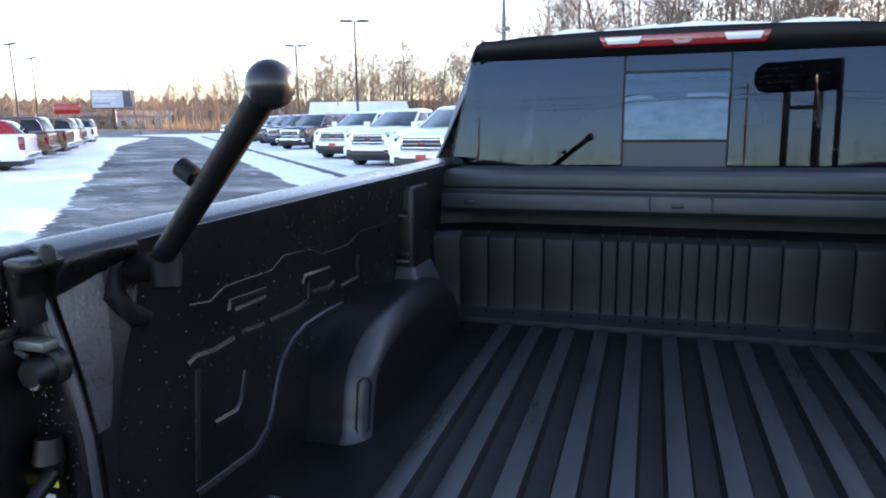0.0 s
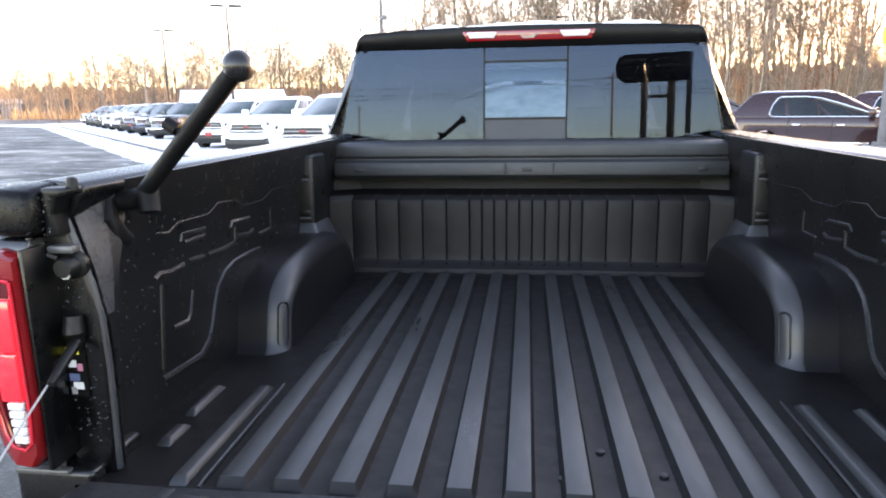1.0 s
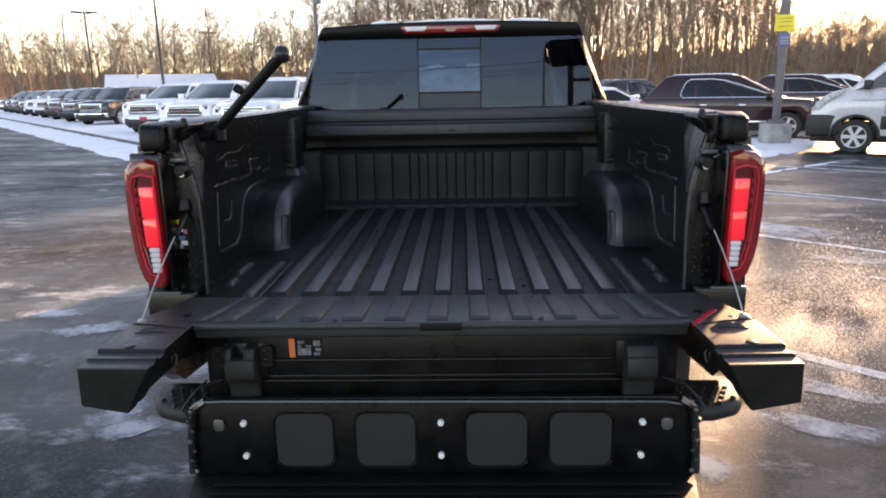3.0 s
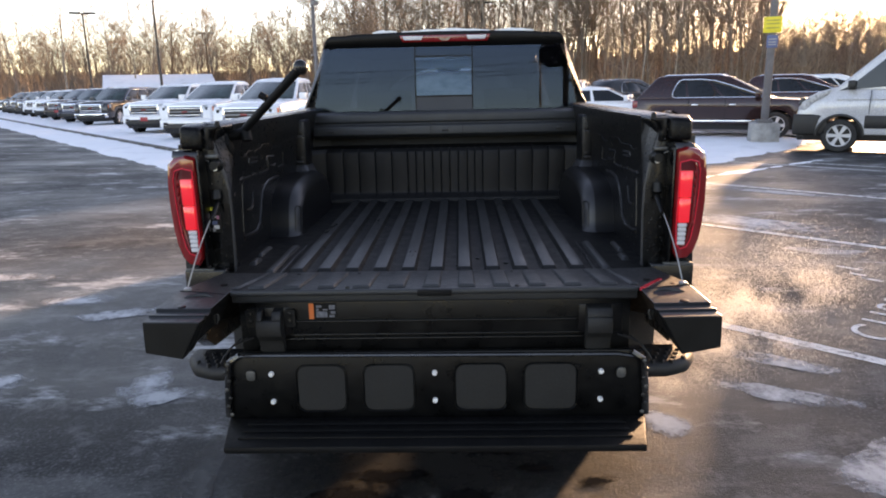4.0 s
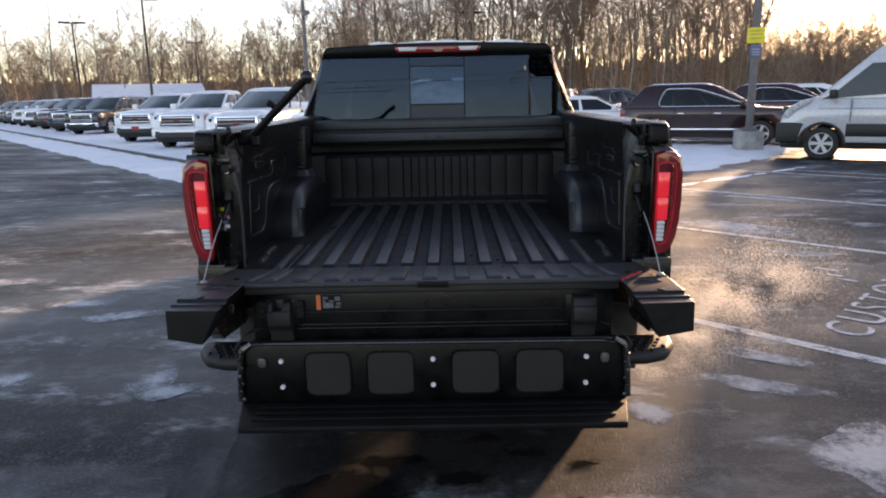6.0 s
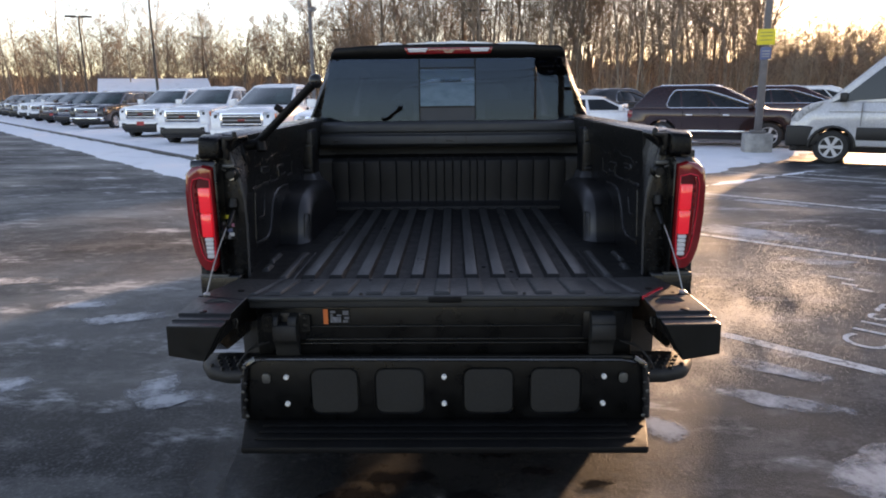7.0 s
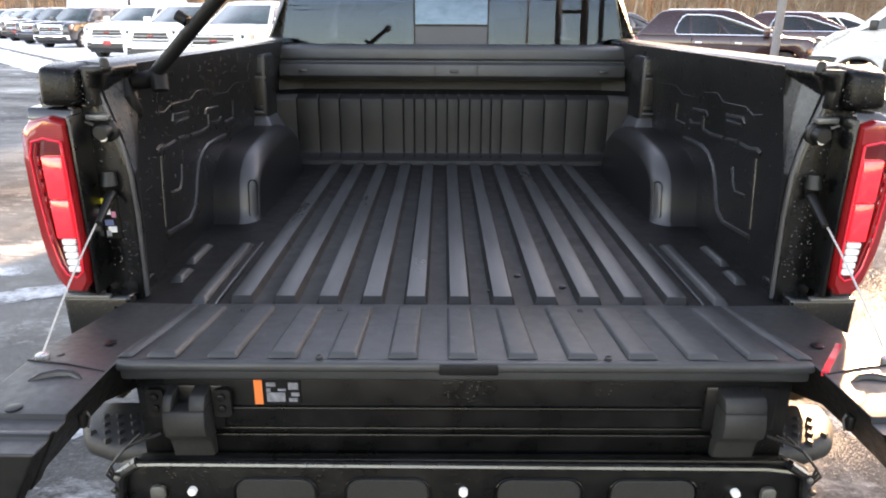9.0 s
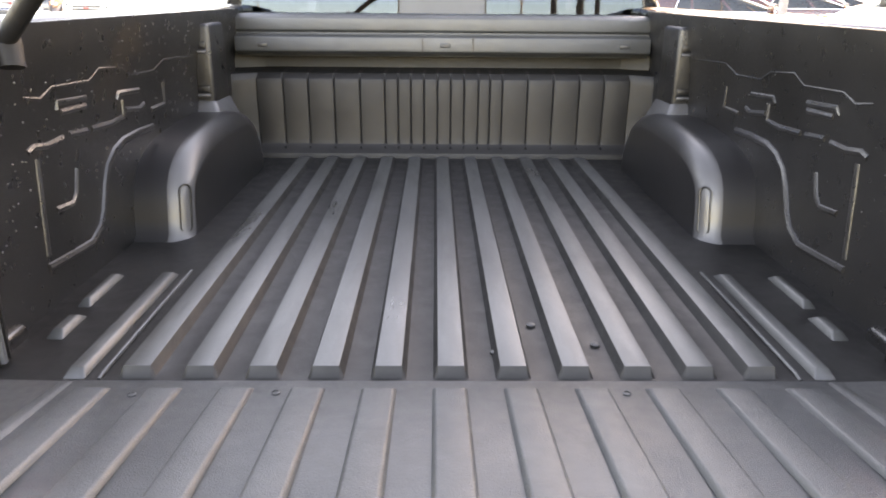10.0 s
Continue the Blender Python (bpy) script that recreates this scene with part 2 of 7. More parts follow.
def steam_mat():
    """Droplets that scatter light onwards and back."""
    m, t, b = nodes_of("steam_droplets")
    mx = t.nodes.new("ShaderNodeMixShader")
    for i, kind in ((1, "ShaderNodeBsdfTranslucent"), (2, "ShaderNodeBsdfDiffuse")):
        n = t.nodes.new(kind)
        n.inputs["Color"].default_value = (0.9, 0.9, 0.9, 1)
        t.links.new(n.outputs[0], mx.inputs[i])
    mx.inputs[0].default_value = 0.4
    thin = t.nodes.new("ShaderNodeMixShader")
    thin.inputs[0].default_value = 0.3
    t.links.new(t.nodes.new("ShaderNodeBsdfTransparent").outputs[0], thin.inputs[1])
    t.links.new(mx.outputs[0], thin.inputs[2])
    t.links.new(thin.outputs[0], t.nodes["Material Output"].inputs[0])
    t.nodes.remove(b)
    return m


M_FROSTPANE = frost_pane()
M_CARGLASS = tinted_glass("car_window_glass", (0.10, 0.12, 0.13))
M_FRIT = mat("black_glass_border", (0.004, 0.004, 0.0045), 0.35, vary=0.1, rough_vary=0.03, spec=0.3)
M_LOWPANE = mat("grey_lower_pane", (0.045, 0.052, 0.062), 0.45, vary=0.08, rough_vary=0.03, spec=0.3)
M_REDLENS = lens_mat("red_lens", (0.30, 0.012, 0.014))
M_REDBAR = lens_mat("bright_red_lens", (0.95, 0.03, 0.05))
M_LITBAR = lens_mat("lit_running_lamp", (0.95, 0.03, 0.05), 0.1, 0.09)      # the engine runs, its tail lamps are on
M_DEEPRED = lens_mat("deep_red_lens", (0.30, 0.01, 0.012))
M_CLEARLENS = lens_mat("clear_lens", (0.75, 0.74, 0.76))
M_SEAT = mat("seat_cloth", (0.03, 0.03, 0.032), 0.85, vary=0.2, scale=15)
M_ORANGE = mat("orange_sticker", (0.8, 0.16, 0.04), 0.5, vary=0.06)
M_WHITE = mat("white_print", (0.75, 0.75, 0.75), 0.5, vary=0.06)
M_YELLOW = mat("yellow_print", (0.85, 0.68, 0.06), 0.5, vary=0.08)
M_BLUEP = mat("blue_print", (0.1, 0.14, 0.26), 0.5, vary=0.08)
M_GREYP = mat("grey_print", (0.3, 0.3, 0.31), 0.5, vary=0.1)
M_PANEL = mat("grey_composite", (0.0105, 0.0108, 0.0108), 0.6, vary=0.2, scale=14, bump=0.4, bump_scale=500)
M_CABLE = mat("steel_cable", (0.42, 0.42, 0.40), 0.5, 0.5, vary=0.25, scale=200)
M_ASPHALT = asphalt_mat()
M_SNOW = snow_mat()
M_FROST = film_mat("frost", (0.58, 0.60, 0.62), 0.58, 0.90, 0.6, 0.40, 7)
M_ICE = film_mat("ice", (0.40, 0.425, 0.45), 0.54, 0.78, 0.35, 0.45, 5)
M_DAMP = film_mat("soaked_asphalt", (0.022, 0.022, 0.022), 0.55, 1.0, 0.5, 0.6, 9)
M_LINE = film_mat("road_paint", (0.82, 0.82, 0.8), 0.36, 0.50, 0.6, 0.0, 9)
M_STEAM = steam_mat()
M_WATER = film_mat("melt_water", (0.012, 0.012, 0.013), 0.60, 0.76, 0.2, 0.42, 12)
M_CONC = mat("concrete", (0.36, 0.35, 0.33), 0.85, vary=0.3, scale=5, bump=0.5, bump_scale=60)
M_POLE = mat("dull_pole_paint", (0.16, 0.15, 0.15), 0.55, vary=0.2, scale=6)
M_DARKPOLE = mat("dark_bronze_pole", (0.05, 0.045, 0.042), 0.5, vary=0.2, scale=6)
M_WOODPOLE = mat("weathered_pole_wood", (0.2, 0.14, 0.09), 0.85, vary=0.35, scale=8)
M_BARK = mat("bark", (0.24, 0.185, 0.145), 0.95, vary=0.4, scale=3, bump=0.6, bump_scale=25, random_tint=0.35)
M_FARTWIG = mat("far_twigs", (0.20, 0.155, 0.122), 0.95, vary=0.4, scale=0.15)
M_TWIG = mat("twigs", (0.33, 0.25, 0.19), 0.95, vary=0.35, scale=2, random_tint=0.3)
M_RIDGE = mat("far_wood_mass", (0.155, 0.122, 0.10), 0.95, vary=0.5, scale=0.6)
M_BRUSH = mat("dead_undergrowth", (0.28, 0.2, 0.13), 0.95, vary=0.4, scale=0.4)
M_CARPAINT = {
    "white": mat("white_car_paint", (0.86, 0.87, 0.88), 0.25, vary=0.05, coat=0.5),
    "pearl": mat("pale_silver_car_paint", (0.56, 0.57, 0.59), 0.25, 0.15, vary=0.05, coat=0.5),
    "maroon": mat("maroon_car_paint", (0.032, 0.010, 0.010), 0.22, 0.3, vary=0.15, coat=0.6),
    "black": mat("black_car_paint", (0.012, 0.012, 0.013), 0.2, vary=0.2, coat=0.6),
    "charcoal": mat("charcoal_car_paint", (0.045, 0.045, 0.048), 0.25, 0.4, vary=0.15, coat=0.6),
    "navy": mat("navy_car_paint", (0.02, 0.03, 0.06), 0.22, 0.3, vary=0.15, coat=0.6),
    "silver": mat("silver_car_paint", (0.42, 0.43, 0.44), 0.28, 0.6, vary=0.08, coat=0.5),
    "bronze": mat("bronze_car_paint", (0.22, 0.12, 0.06), 0.28, 0.5, vary=0.12, coat=0.5),
    "red": mat("red_car_paint", (0.5, 0.015, 0.015), 0.25, vary=0.1, coat=0.6),
    "oxblood": mat("dark_red_car_paint", (0.04, 0.01, 0.01), 0.22, vary=0.1, coat=0.6),
}


# ---------- mesh helpers ----------
def part(name, bm, material, parent=None, label="", smooth=40):
    """Links a bmesh as one mesh object under a thing or a part."""
    bmesh.ops.recalc_face_normals(bm, faces=bm.faces)
    me = bpy.data.meshes.new(name)
    bm.to_mesh(me)
    bm.free()
    me.materials.append(material)
    if smooth:
        me.polygons.foreach_set("use_smooth", [True] * len(me.polygons))
        me.set_sharp_from_angle(angle=radians(smooth))
    ob = new(name, me)
    if parent:
        ob.parent = parent
    if label:
        ob["label"] = label
    return ob


def same(ob, m, parent=None):
    """Another object on the same mesh."""
    o = new(ob.name.split(".")[0], ob.data)
    o.matrix_basis = m
    o.parent = parent if parent else ob.parent
    if "label" in ob:
        o["label"] = ob["label"]
    return o


def thing(name, label, category, group="", kind=""):
    return tagged(new(name), label, category, group, kind)


def hexa(bm, pts):
    """A box from 8 corners: four below, four above, in the same order."""
    v = [bm.verts.new(p) for p in pts]
    for f in ((3, 2, 1, 0), (4, 5, 6, 7), (0, 1, 5, 4), (1, 2, 6, 5), (2, 3, 7, 6), (3, 0, 4, 7)):
        bm.faces.new([v[i] for i in f])
    return v


def box(bm, x0, x1, y0, y1, z0, z1):
    return hexa(bm, [(x0, y0, z0), (x1, y0, z0), (x1, y1, z0), (x0, y1, z0), (x0, y0, z1), (x1, y0, z1), (x1, y1, z1), (x0, y1, z1)])


def bevel(bm, w, seg=2, angle=25):
    bmesh.ops.recalc_face_normals(bm, faces=bm.faces)
    ed = [e for e in bm.edges if len(e.link_faces) == 2 and e.calc_face_angle(0) > radians(angle)]
    bmesh.ops.bevel(bm, geom=ed, offset=w, segments=seg, affect="EDGES", profile=0.5, clamp_overlap=True)
    return bm


def bbox(x0, x1, y0, y1, z0, z1, w=0.004, seg=2):
    bm = bmesh.new()
    box(bm, x0, x1, y0, y1, z0, z1)
    return bevel(bm, w, seg) if w else bm


def prism(bm, pts, axis, a, b):
    """A polygon of (u, v) pairs drawn out along an axis: x (u=y, v=z), y (u=x, v=z) or z (u=x, v=y)."""
    put = {"x": lambda u, v, w: (w, u, v), "y": lambda u, v, w: (u, w, v), "z": lambda u, v, w: (u, v, w)}[axis]
    r0 = [bm.verts.new(put(u, v, a)) for u, v in pts]
    r1 = [bm.verts.new(put(u, v, b)) for u, v in pts]
    bm.faces.new(r0[::-1])
    bm.faces.new(r1)
    n = len(pts)
    for i in range(n):
        bm.faces.new((r0[i], r0[(i + 1) % n], r1[(i + 1) % n], r1[i]))


def strip(bm, rows, close=False):
    """A sheet through rows of points."""
    vs = [[bm.verts.new(p) for p in r] for r in rows]
    for a, b in zip(vs, vs[1:]):
        n = len(a)
        for i in range(n if close else n - 1):
            bm.faces.new((a[i], a[(i + 1) % n], b[(i + 1) % n], b[i]))
    return vs


def tube(bm, path, radii, seg=8, cap=True):
    pts = [Vector(p) for p in path]
    if not hasattr(radii, "__len__"):
        radii = [radii] * len(pts)
    rings = []
    for i, p in enumerate(pts):
        d = (pts[min(i + 1, len(pts) - 1)] - pts[max(i - 1, 0)]).normalized()
        u = d.orthogonal().normalized() if i == 0 else (u - d * u.dot(d)).normalized()
        w = d.cross(u)
        rings.append([p + (u * math.cos(k * math.tau / seg) + w * math.sin(k * math.tau / seg)) * radii[i] for k in range(seg)])
    vs = strip(bm, rings, True)
    if cap:
        bm.faces.new(vs[0][::-1])
        bm.faces.new(vs[-1])


def lathe(bm, prof, axis, centre, seg=24, cap=True):
    """(radius, height) pairs turned about an axis through centre."""
    rings = []
    for r, h in prof:
        ring = []
        for k in range(seg):
            c, s = math.cos(k * math.tau / seg) * r, math.sin(k * math.tau / seg) * r
            q = {"x": (h, c, s), "y": (c, h, s), "z": (c, s, h)}[axis]
            ring.append(tuple(centre[i] + q[i] for i in range(3)))
        rings.append(ring)
    vs = strip(bm, rings, True)
    if cap and prof[0][0] > 1e-6:
        bm.faces.new(vs[0][::-1])
    if cap and prof[-1][0] > 1e-6:
        bm.faces.new(vs[-1])


def thicken(bm, d):
    bmesh.ops.recalc_face_normals(bm, faces=bm.faces)
    bmesh.ops.solidify(bm, geom=bm.faces, thickness=d)
    return bm


def rounded(cx, cz, w, h, r, n=4):
    """Outline of a rounded rectangle."""
    out = []
    for sx, sz, a0 in ((1, 1, 0), (-1, 1, 90), (-1, -1, 180), (1, -1, 270)):
        for k in range(n + 1):
            a = radians(a0 + 90 * k / n)
            out.append((cx + sx * (w / 2 - r) + r * math.cos(a), cz + sz * (h / 2 - r) + r * math.sin(a)))
    return out


# ---------- the pickup truck ----------
FZ = 0.884           # valley of the bed floor
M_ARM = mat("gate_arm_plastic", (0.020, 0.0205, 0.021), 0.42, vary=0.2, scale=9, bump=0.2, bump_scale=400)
M_DIMP = mat("faint_print", (0.14, 0.145, 0.16), 0.5, vary=0.5, scale=90)
M_LEDRED = lens_mat("dark_led_cell", (0.13, 0.007, 0.009))
M_TREAD = mat("worn_step_tread", (0.012, 0.012, 0.012), 0.6, vary=0.35, scale=30, bump=0.4, bump_scale=200)
M_RAIL = mat("satin_rail_plastic", (0.004, 0.004, 0.0042), 0.26, vary=0.12, scale=12, bump=0.12, bump_scale=300, rough_vary=0.03)
M_RAILEND = mat("black_rail_end", (0.0028, 0.0028, 0.003), 0.3, vary=0.2, scale=20, bump=0.12, bump_scale=200, spec=0.16)
M_DROP = mat("water_bead", (0.02, 0.02, 0.021), 0.04, vary=0.1, rough_vary=0.01, spec=1.0, coat=1.0)
M_HEADER = mat("dull_black_header", (0.003, 0.003, 0.0032), 0.4, vary=0.2, scale=9, spec=0.2)
# paler liner grey that paints highlights onto lips, column foot and post bead
M_EDGE = mat("highlit_liner_edge", (0.035, 0.036, 0.039), 0.36, vary=0.25, scale=7, bump=0.25, bump_scale=380, rough_vary=0.05)
# beads a little paler than the wall, their highlight put into the colour
M_BEAD = mat("bead_liner", (0.010, 0.010, 0.011), 0.3, vary=0.4, scale=12, bump=0.2, bump_scale=380, rough_vary=0.05)
M_WALL = mat("front_liner", (0.0075, 0.0072, 0.0072), 0.5, vary=0.3, scale=6, bump=0.3, bump_scale=420, rough_vary=0.06, spec=0.25)
RIB = 0.107          # pitch of the floor ribs
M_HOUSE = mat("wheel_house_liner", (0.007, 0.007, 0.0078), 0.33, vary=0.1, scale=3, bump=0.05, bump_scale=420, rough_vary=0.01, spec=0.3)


def corner_sheen():
    """Highlight painted grey on the wheel house's front corner, fading along the top."""
    m, t, b = nodes_of("corner_sheen")
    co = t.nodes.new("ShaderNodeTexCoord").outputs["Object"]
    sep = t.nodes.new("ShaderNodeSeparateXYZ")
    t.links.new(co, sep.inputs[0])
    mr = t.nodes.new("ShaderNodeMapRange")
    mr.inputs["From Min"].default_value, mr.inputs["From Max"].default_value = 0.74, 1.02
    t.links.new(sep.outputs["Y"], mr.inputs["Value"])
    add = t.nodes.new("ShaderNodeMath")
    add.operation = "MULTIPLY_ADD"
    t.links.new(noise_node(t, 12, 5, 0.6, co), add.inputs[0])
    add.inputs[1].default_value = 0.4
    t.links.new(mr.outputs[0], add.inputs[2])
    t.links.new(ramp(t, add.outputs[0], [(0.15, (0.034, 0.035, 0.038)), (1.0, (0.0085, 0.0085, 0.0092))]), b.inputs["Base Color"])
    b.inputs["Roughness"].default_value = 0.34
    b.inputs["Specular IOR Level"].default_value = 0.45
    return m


M_CORNERSHEEN = corner_sheen()
truck = thing("pickup_truck", "black crew-cab pickup truck with its tailgate folded down", "pickup truck")


def rib_profile(centres, top, flank, x0, x1):
    """(x, on) pairs across a ribbed sheet."""
    out = [(x0, 0)]
    for c in centres:
        out += [(c - top - flank, 0), (c - top, 1), (c + top, 1), (c + top + flank, 0)]
    return out + [(x1, 0)]


def build_bed():
    # ribbed floor
    bm = bmesh.new()
    prof = rib_profile([k * RIB - 0.002 for k in range(-5, 6)], 0.0225, 0.008, -0.84, 0.84)
    rows = [[(x, y, FZ + 0.020 * on * up) for x, on in prof] for y, up in ((-0.012, 0), (0.004, 0), (0.014, 1), (0.5, 1), (1.1, 1), (1.60, 1), (1.65, 0), (1.76, 0))]
    strip(bm, rows)
    bmesh.ops.recalc_face_normals(bm, faces=bm.faces)
    floor = part("bed_floor", bevel(thicken(bm, 0.02), 0.003, 2, 20), M_FLOOR, truck, "ribbed dark grey spray-lined bed floor, sheen painted pale on the rib tops")
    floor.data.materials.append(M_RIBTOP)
    # rib tops take the paler material, their sky sheen put into the colour
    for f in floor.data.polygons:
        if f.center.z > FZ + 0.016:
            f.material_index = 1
    # raised strips beside the ribs
    for s in (-1, 1):
        for x0, x1, y0, y1 in ((0.622, 0.662, 0.0, 0.46), (0.73, 0.765, 0.14, 0.24), (0.745, 0.775, 0.28, 0.45)):
            bm = bmesh.new()
            a, b = sorted((s * x0, s * x1))
            hexa(bm, [(a, y0, FZ), (b, y0, FZ), (b, y1, FZ), (a, y1, FZ), (a + 0.008, y0 + 0.02, FZ + 0.014), (b - 0.008, y0 + 0.02, FZ + 0.014), (b - 0.008, y1 - 0.02, FZ + 0.014), (a + 0.008, y1 - 0.02, FZ + 0.014)])
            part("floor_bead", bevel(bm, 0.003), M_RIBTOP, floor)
        bm = bmesh.new()
        tube(bm, [(s * 0.598, 0.0, FZ), (s * 0.598, 0.02, FZ + 0.003), (s * 0.60, 0.25, FZ + 0.003), (s * 0.604, 0.48, FZ)], 0.004, 6)
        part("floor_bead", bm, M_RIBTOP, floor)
    for x, y in ((0.27, 0.12), (0.33, 0.075), (-0.22, 0.13), (0.16, 0.2), (0.08, 0.09)):
        bm = bmesh.new()
        lathe(bm, [(0.009, 0.0), (0.009, 0.004), (0.006, 0.006)], "z", (x, y, FZ + 0.001), 10)
        part("bolt", bm, M_TRIM, floor)

    # corrugated front wall: wide flat ribs parted by narrow grooves, closer set in the middle
    grooves = [-0.735, -0.63, -0.532, -0.43, -0.328, -0.23, -0.178, -0.127, -0.075, -0.022, 0.031, 0.084, 0.14, 0.186, 0.235, 0.335, 0.437, 0.54, 0.638, 0.74]
    prof = [(-0.84, 0)]
    for a, b in zip(grooves, grooves[1:]):
        prof += [(a + 0.004, 0), (a + 0.012, 1), (b - 0.012, 1), (b - 0.004, 0)]
    prof += [(0.84, 0)]
    bm = bmesh.new()
    zs = ((0.868, 0, 0.075), (0.893, 0, 0.07), (0.905, 0, 0.045), (0.925, 0.2, 0.02), (0.955, 1, 0.006), (1.05, 1, 0.0), (1.165, 1, 0.0), (1.178, 0.75, 0.0), (1.192, 0, -0.006), (1.204, 0, -0.13), (1.42, 0, -0.13))
    strip(bm, [[(x, 1.745 - lean - 0.013 * on * up - 0.06 * max(0, (abs(x) - 0.74) / 0.1) ** 2, z) for x, on in prof] for z, up, lean in zs])
    wall = part("front_wall", bevel(thicken(bm, 0.015), 0.003, 2, 20), M_WALL, truck, "corrugated dark liner wall behind the cab")
    # embossed maker's bar, plain, on a smooth field
    part("emboss_field", bbox(-0.228, 0.218, 1.7305, 1.745, 1.062, 1.130, 0.004), M_WALL, wall)
    for x0, x1, z0, z1 in ((-0.215, -0.115, 1.075, 1.125), (-0.095, 0.035, 1.075, 1.125), (0.055, 0.19, 1.075, 1.125)):
        for a in (z0, z1):
            part("embossed_bar", bbox(x0, x1, 1.7275, 1.742, a - 0.005, a + 0.005, 0.003), M_LINER, wall)
        part("embossed_bar", bbox(x0, x0 + 0.012, 1.7275, 1.742, z0, z1, 0.003), M_LINER, wall)
    part("embossed_bar", bbox(-0.22, 0.21, 1.7265, 1.742, 1.045, 1.056, 0.004), M_LINER, wall)

    # header along the top of the front wall
    bm = bmesh.new()
    prism(bm, [(1.96, 1.425), (1.735, 1.425), (1.715, 1.412), (1.712, 1.368), (1.727, 1.360), (1.722, 1.350), (1.705, 1.343), (1.702, 1.292), (1.715, 1.282), (1.735, 1.282), (1.74, 1.27), (1.96, 1.27)], "x", -0.80, 0.80)
    head = part("header", bevel(bm, 0.004, 2), M_GATE, truck, "dark grey pressed header rail")
    for x in (-0.693, 0.008, 0.70):
        part("header_recess", bbox(x - 0.02, x + 0.02, 1.6995, 1.71, 1.306, 1.322, 0.004), M_TRIM, head)
    for x in (-0.08, 0.114):
        part("header_seam", bbox(x - 0.002, x + 0.002, 1.698, 1.71, 1.292, 1.345, 0), M_FRIT, head)

    for s in (-1, 1):
        X = s * 0.83
        # inner side wall
        bm = bmesh.new()
        strip(bm, [[(X + s * o, y, z) for y in np.linspace(y0, 1.75, 8)] for z, o, y0 in ((0.86, 0.0, 0.05), (0.93, 0.0, 0.05), (1.15, 0.0, 0.09), (1.25, -0.002, 0.11), (1.31, -0.012, 0.135), (1.36, -0.026, 0.16), (1.445, -0.034, 0.18))])
        side = part("side_wall", thicken(bm, 0.01), M_LINER, truck, "black lined inner bed side with embossed beads")
        ridges = {
            0.011: [[(0.29, 0.968), (0.38, 0.962), (0.474, 0.957), (0.525, 0.98), (0.55, 1.01), (0.58, 1.07), (0.605, 1.105), (0.65, 1.133), (0.707, 1.147), (0.8, 1.15), (0.9, 1.146)]],
            0.0085: [[(0.298, 1.205), (0.321, 1.212), (0.37, 1.205), (0.432, 1.208)], [(0.42, 1.27), (0.42, 1.283), (0.544, 1.276)], [(0.436, 1.262), (0.543, 1.259)],
                    [(0.457, 1.211), (0.536, 1.204)], [(0.557, 1.204), (0.66, 1.199), (0.726, 1.204), (0.731, 1.245)], [(0.70, 1.25), (0.707, 1.264), (0.833, 1.256)],
                    [(0.742, 1.219), (0.828, 1.208), (0.859, 1.215)], [(1.0, 1.258), (1.0, 1.195), (0.9, 1.193)], [(0.466, 1.134), (0.446, 1.085), (0.425, 1.066), (0.358, 1.071)],
                    [(0.325, 1.187), (0.312, 1.09), (0.299, 0.992)]],
            0.0055: [[(0.30, 1.31), (0.36, 1.30), (0.40, 1.318), (0.56, 1.312), (0.60, 1.335), (0.72, 1.325), (0.78, 1.30), (0.93, 1.296), (1.0, 1.32), (1.25, 1.31)]],
        }
        for r, paths in ridges.items():
            for p in paths:
                bm = bmesh.new()
                tube(bm, [(X - s * (0.0064 + np.interp(z, (1.15, 1.25, 1.31, 1.36, 1.445), (0, 0.002, 0.012, 0.026, 0.034))), y, z) for y, z in p], r, 8)
                part("bead", bm, M_LINER if r < 0.006 else M_BEAD, side)
        # wheel house with a broad rounded corner that runs up and over it
        line = [(0.664, 0.87), (0.672, 0.882), (0.694, 0.900), (0.701, 0.94), (0.711, 0.985), (0.724, 1.022), (0.748, 1.054), (0.786, 1.080), (0.835, 1.100), (0.893, 1.113), (0.97, 1.123), (1.06, 1.128), (1.2, 1.13), (1.32, 1.124), (1.40, 1.106), (1.47, 1.066), (1.52, 1.0), (1.545, 0.94), (1.555, 0.87)]
        R = 0.058
        rows = []
        for i, (y, z) in enumerate(line):
            (ya_, za_), (yb_, zb_) = line[max(i - 1, 0)], line[min(i + 1, len(line) - 1)]
            l = math.hypot(yb_ - ya_, zb_ - za_)
            ny, nz = (zb_ - za_) / l, -(yb_ - ya_) / l
            row = [(s * 0.84, y, z)]
            for k in range(8):
                a = radians(90 * k / 7)
                d = R * (1 - math.cos(a))
                row.append((s * (0.675 + R * (1 - math.sin(a))), y + ny * d, max(0.872, z + nz * d)))
            rows.append(row)
        bm = bmesh.new()
        vs = strip(bm, rows)
        bm.faces.new([r[-1] for r in vs])
        wh = part("wheel_house", bm, M_HOUSE, truck, "black lined wheel house with a highlight painted on its rounded corner", 50)
        wh.data.materials.append(M_CORNERSHEEN)
        # the rounded corner's faces carry the painted highlight
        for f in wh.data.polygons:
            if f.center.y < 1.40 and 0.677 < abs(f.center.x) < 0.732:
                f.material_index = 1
        bm = bmesh.new()
        c45 = math.sqrt(0.5)
        slot = [(0.016 * math.cos(a), 0.962 + (0.046 if math.sin(a) > 0 else -0.046) + 0.016 * math.sin(a)) for a in np.linspace(0.05, math.tau + 0.05, 18, endpoint=False)]
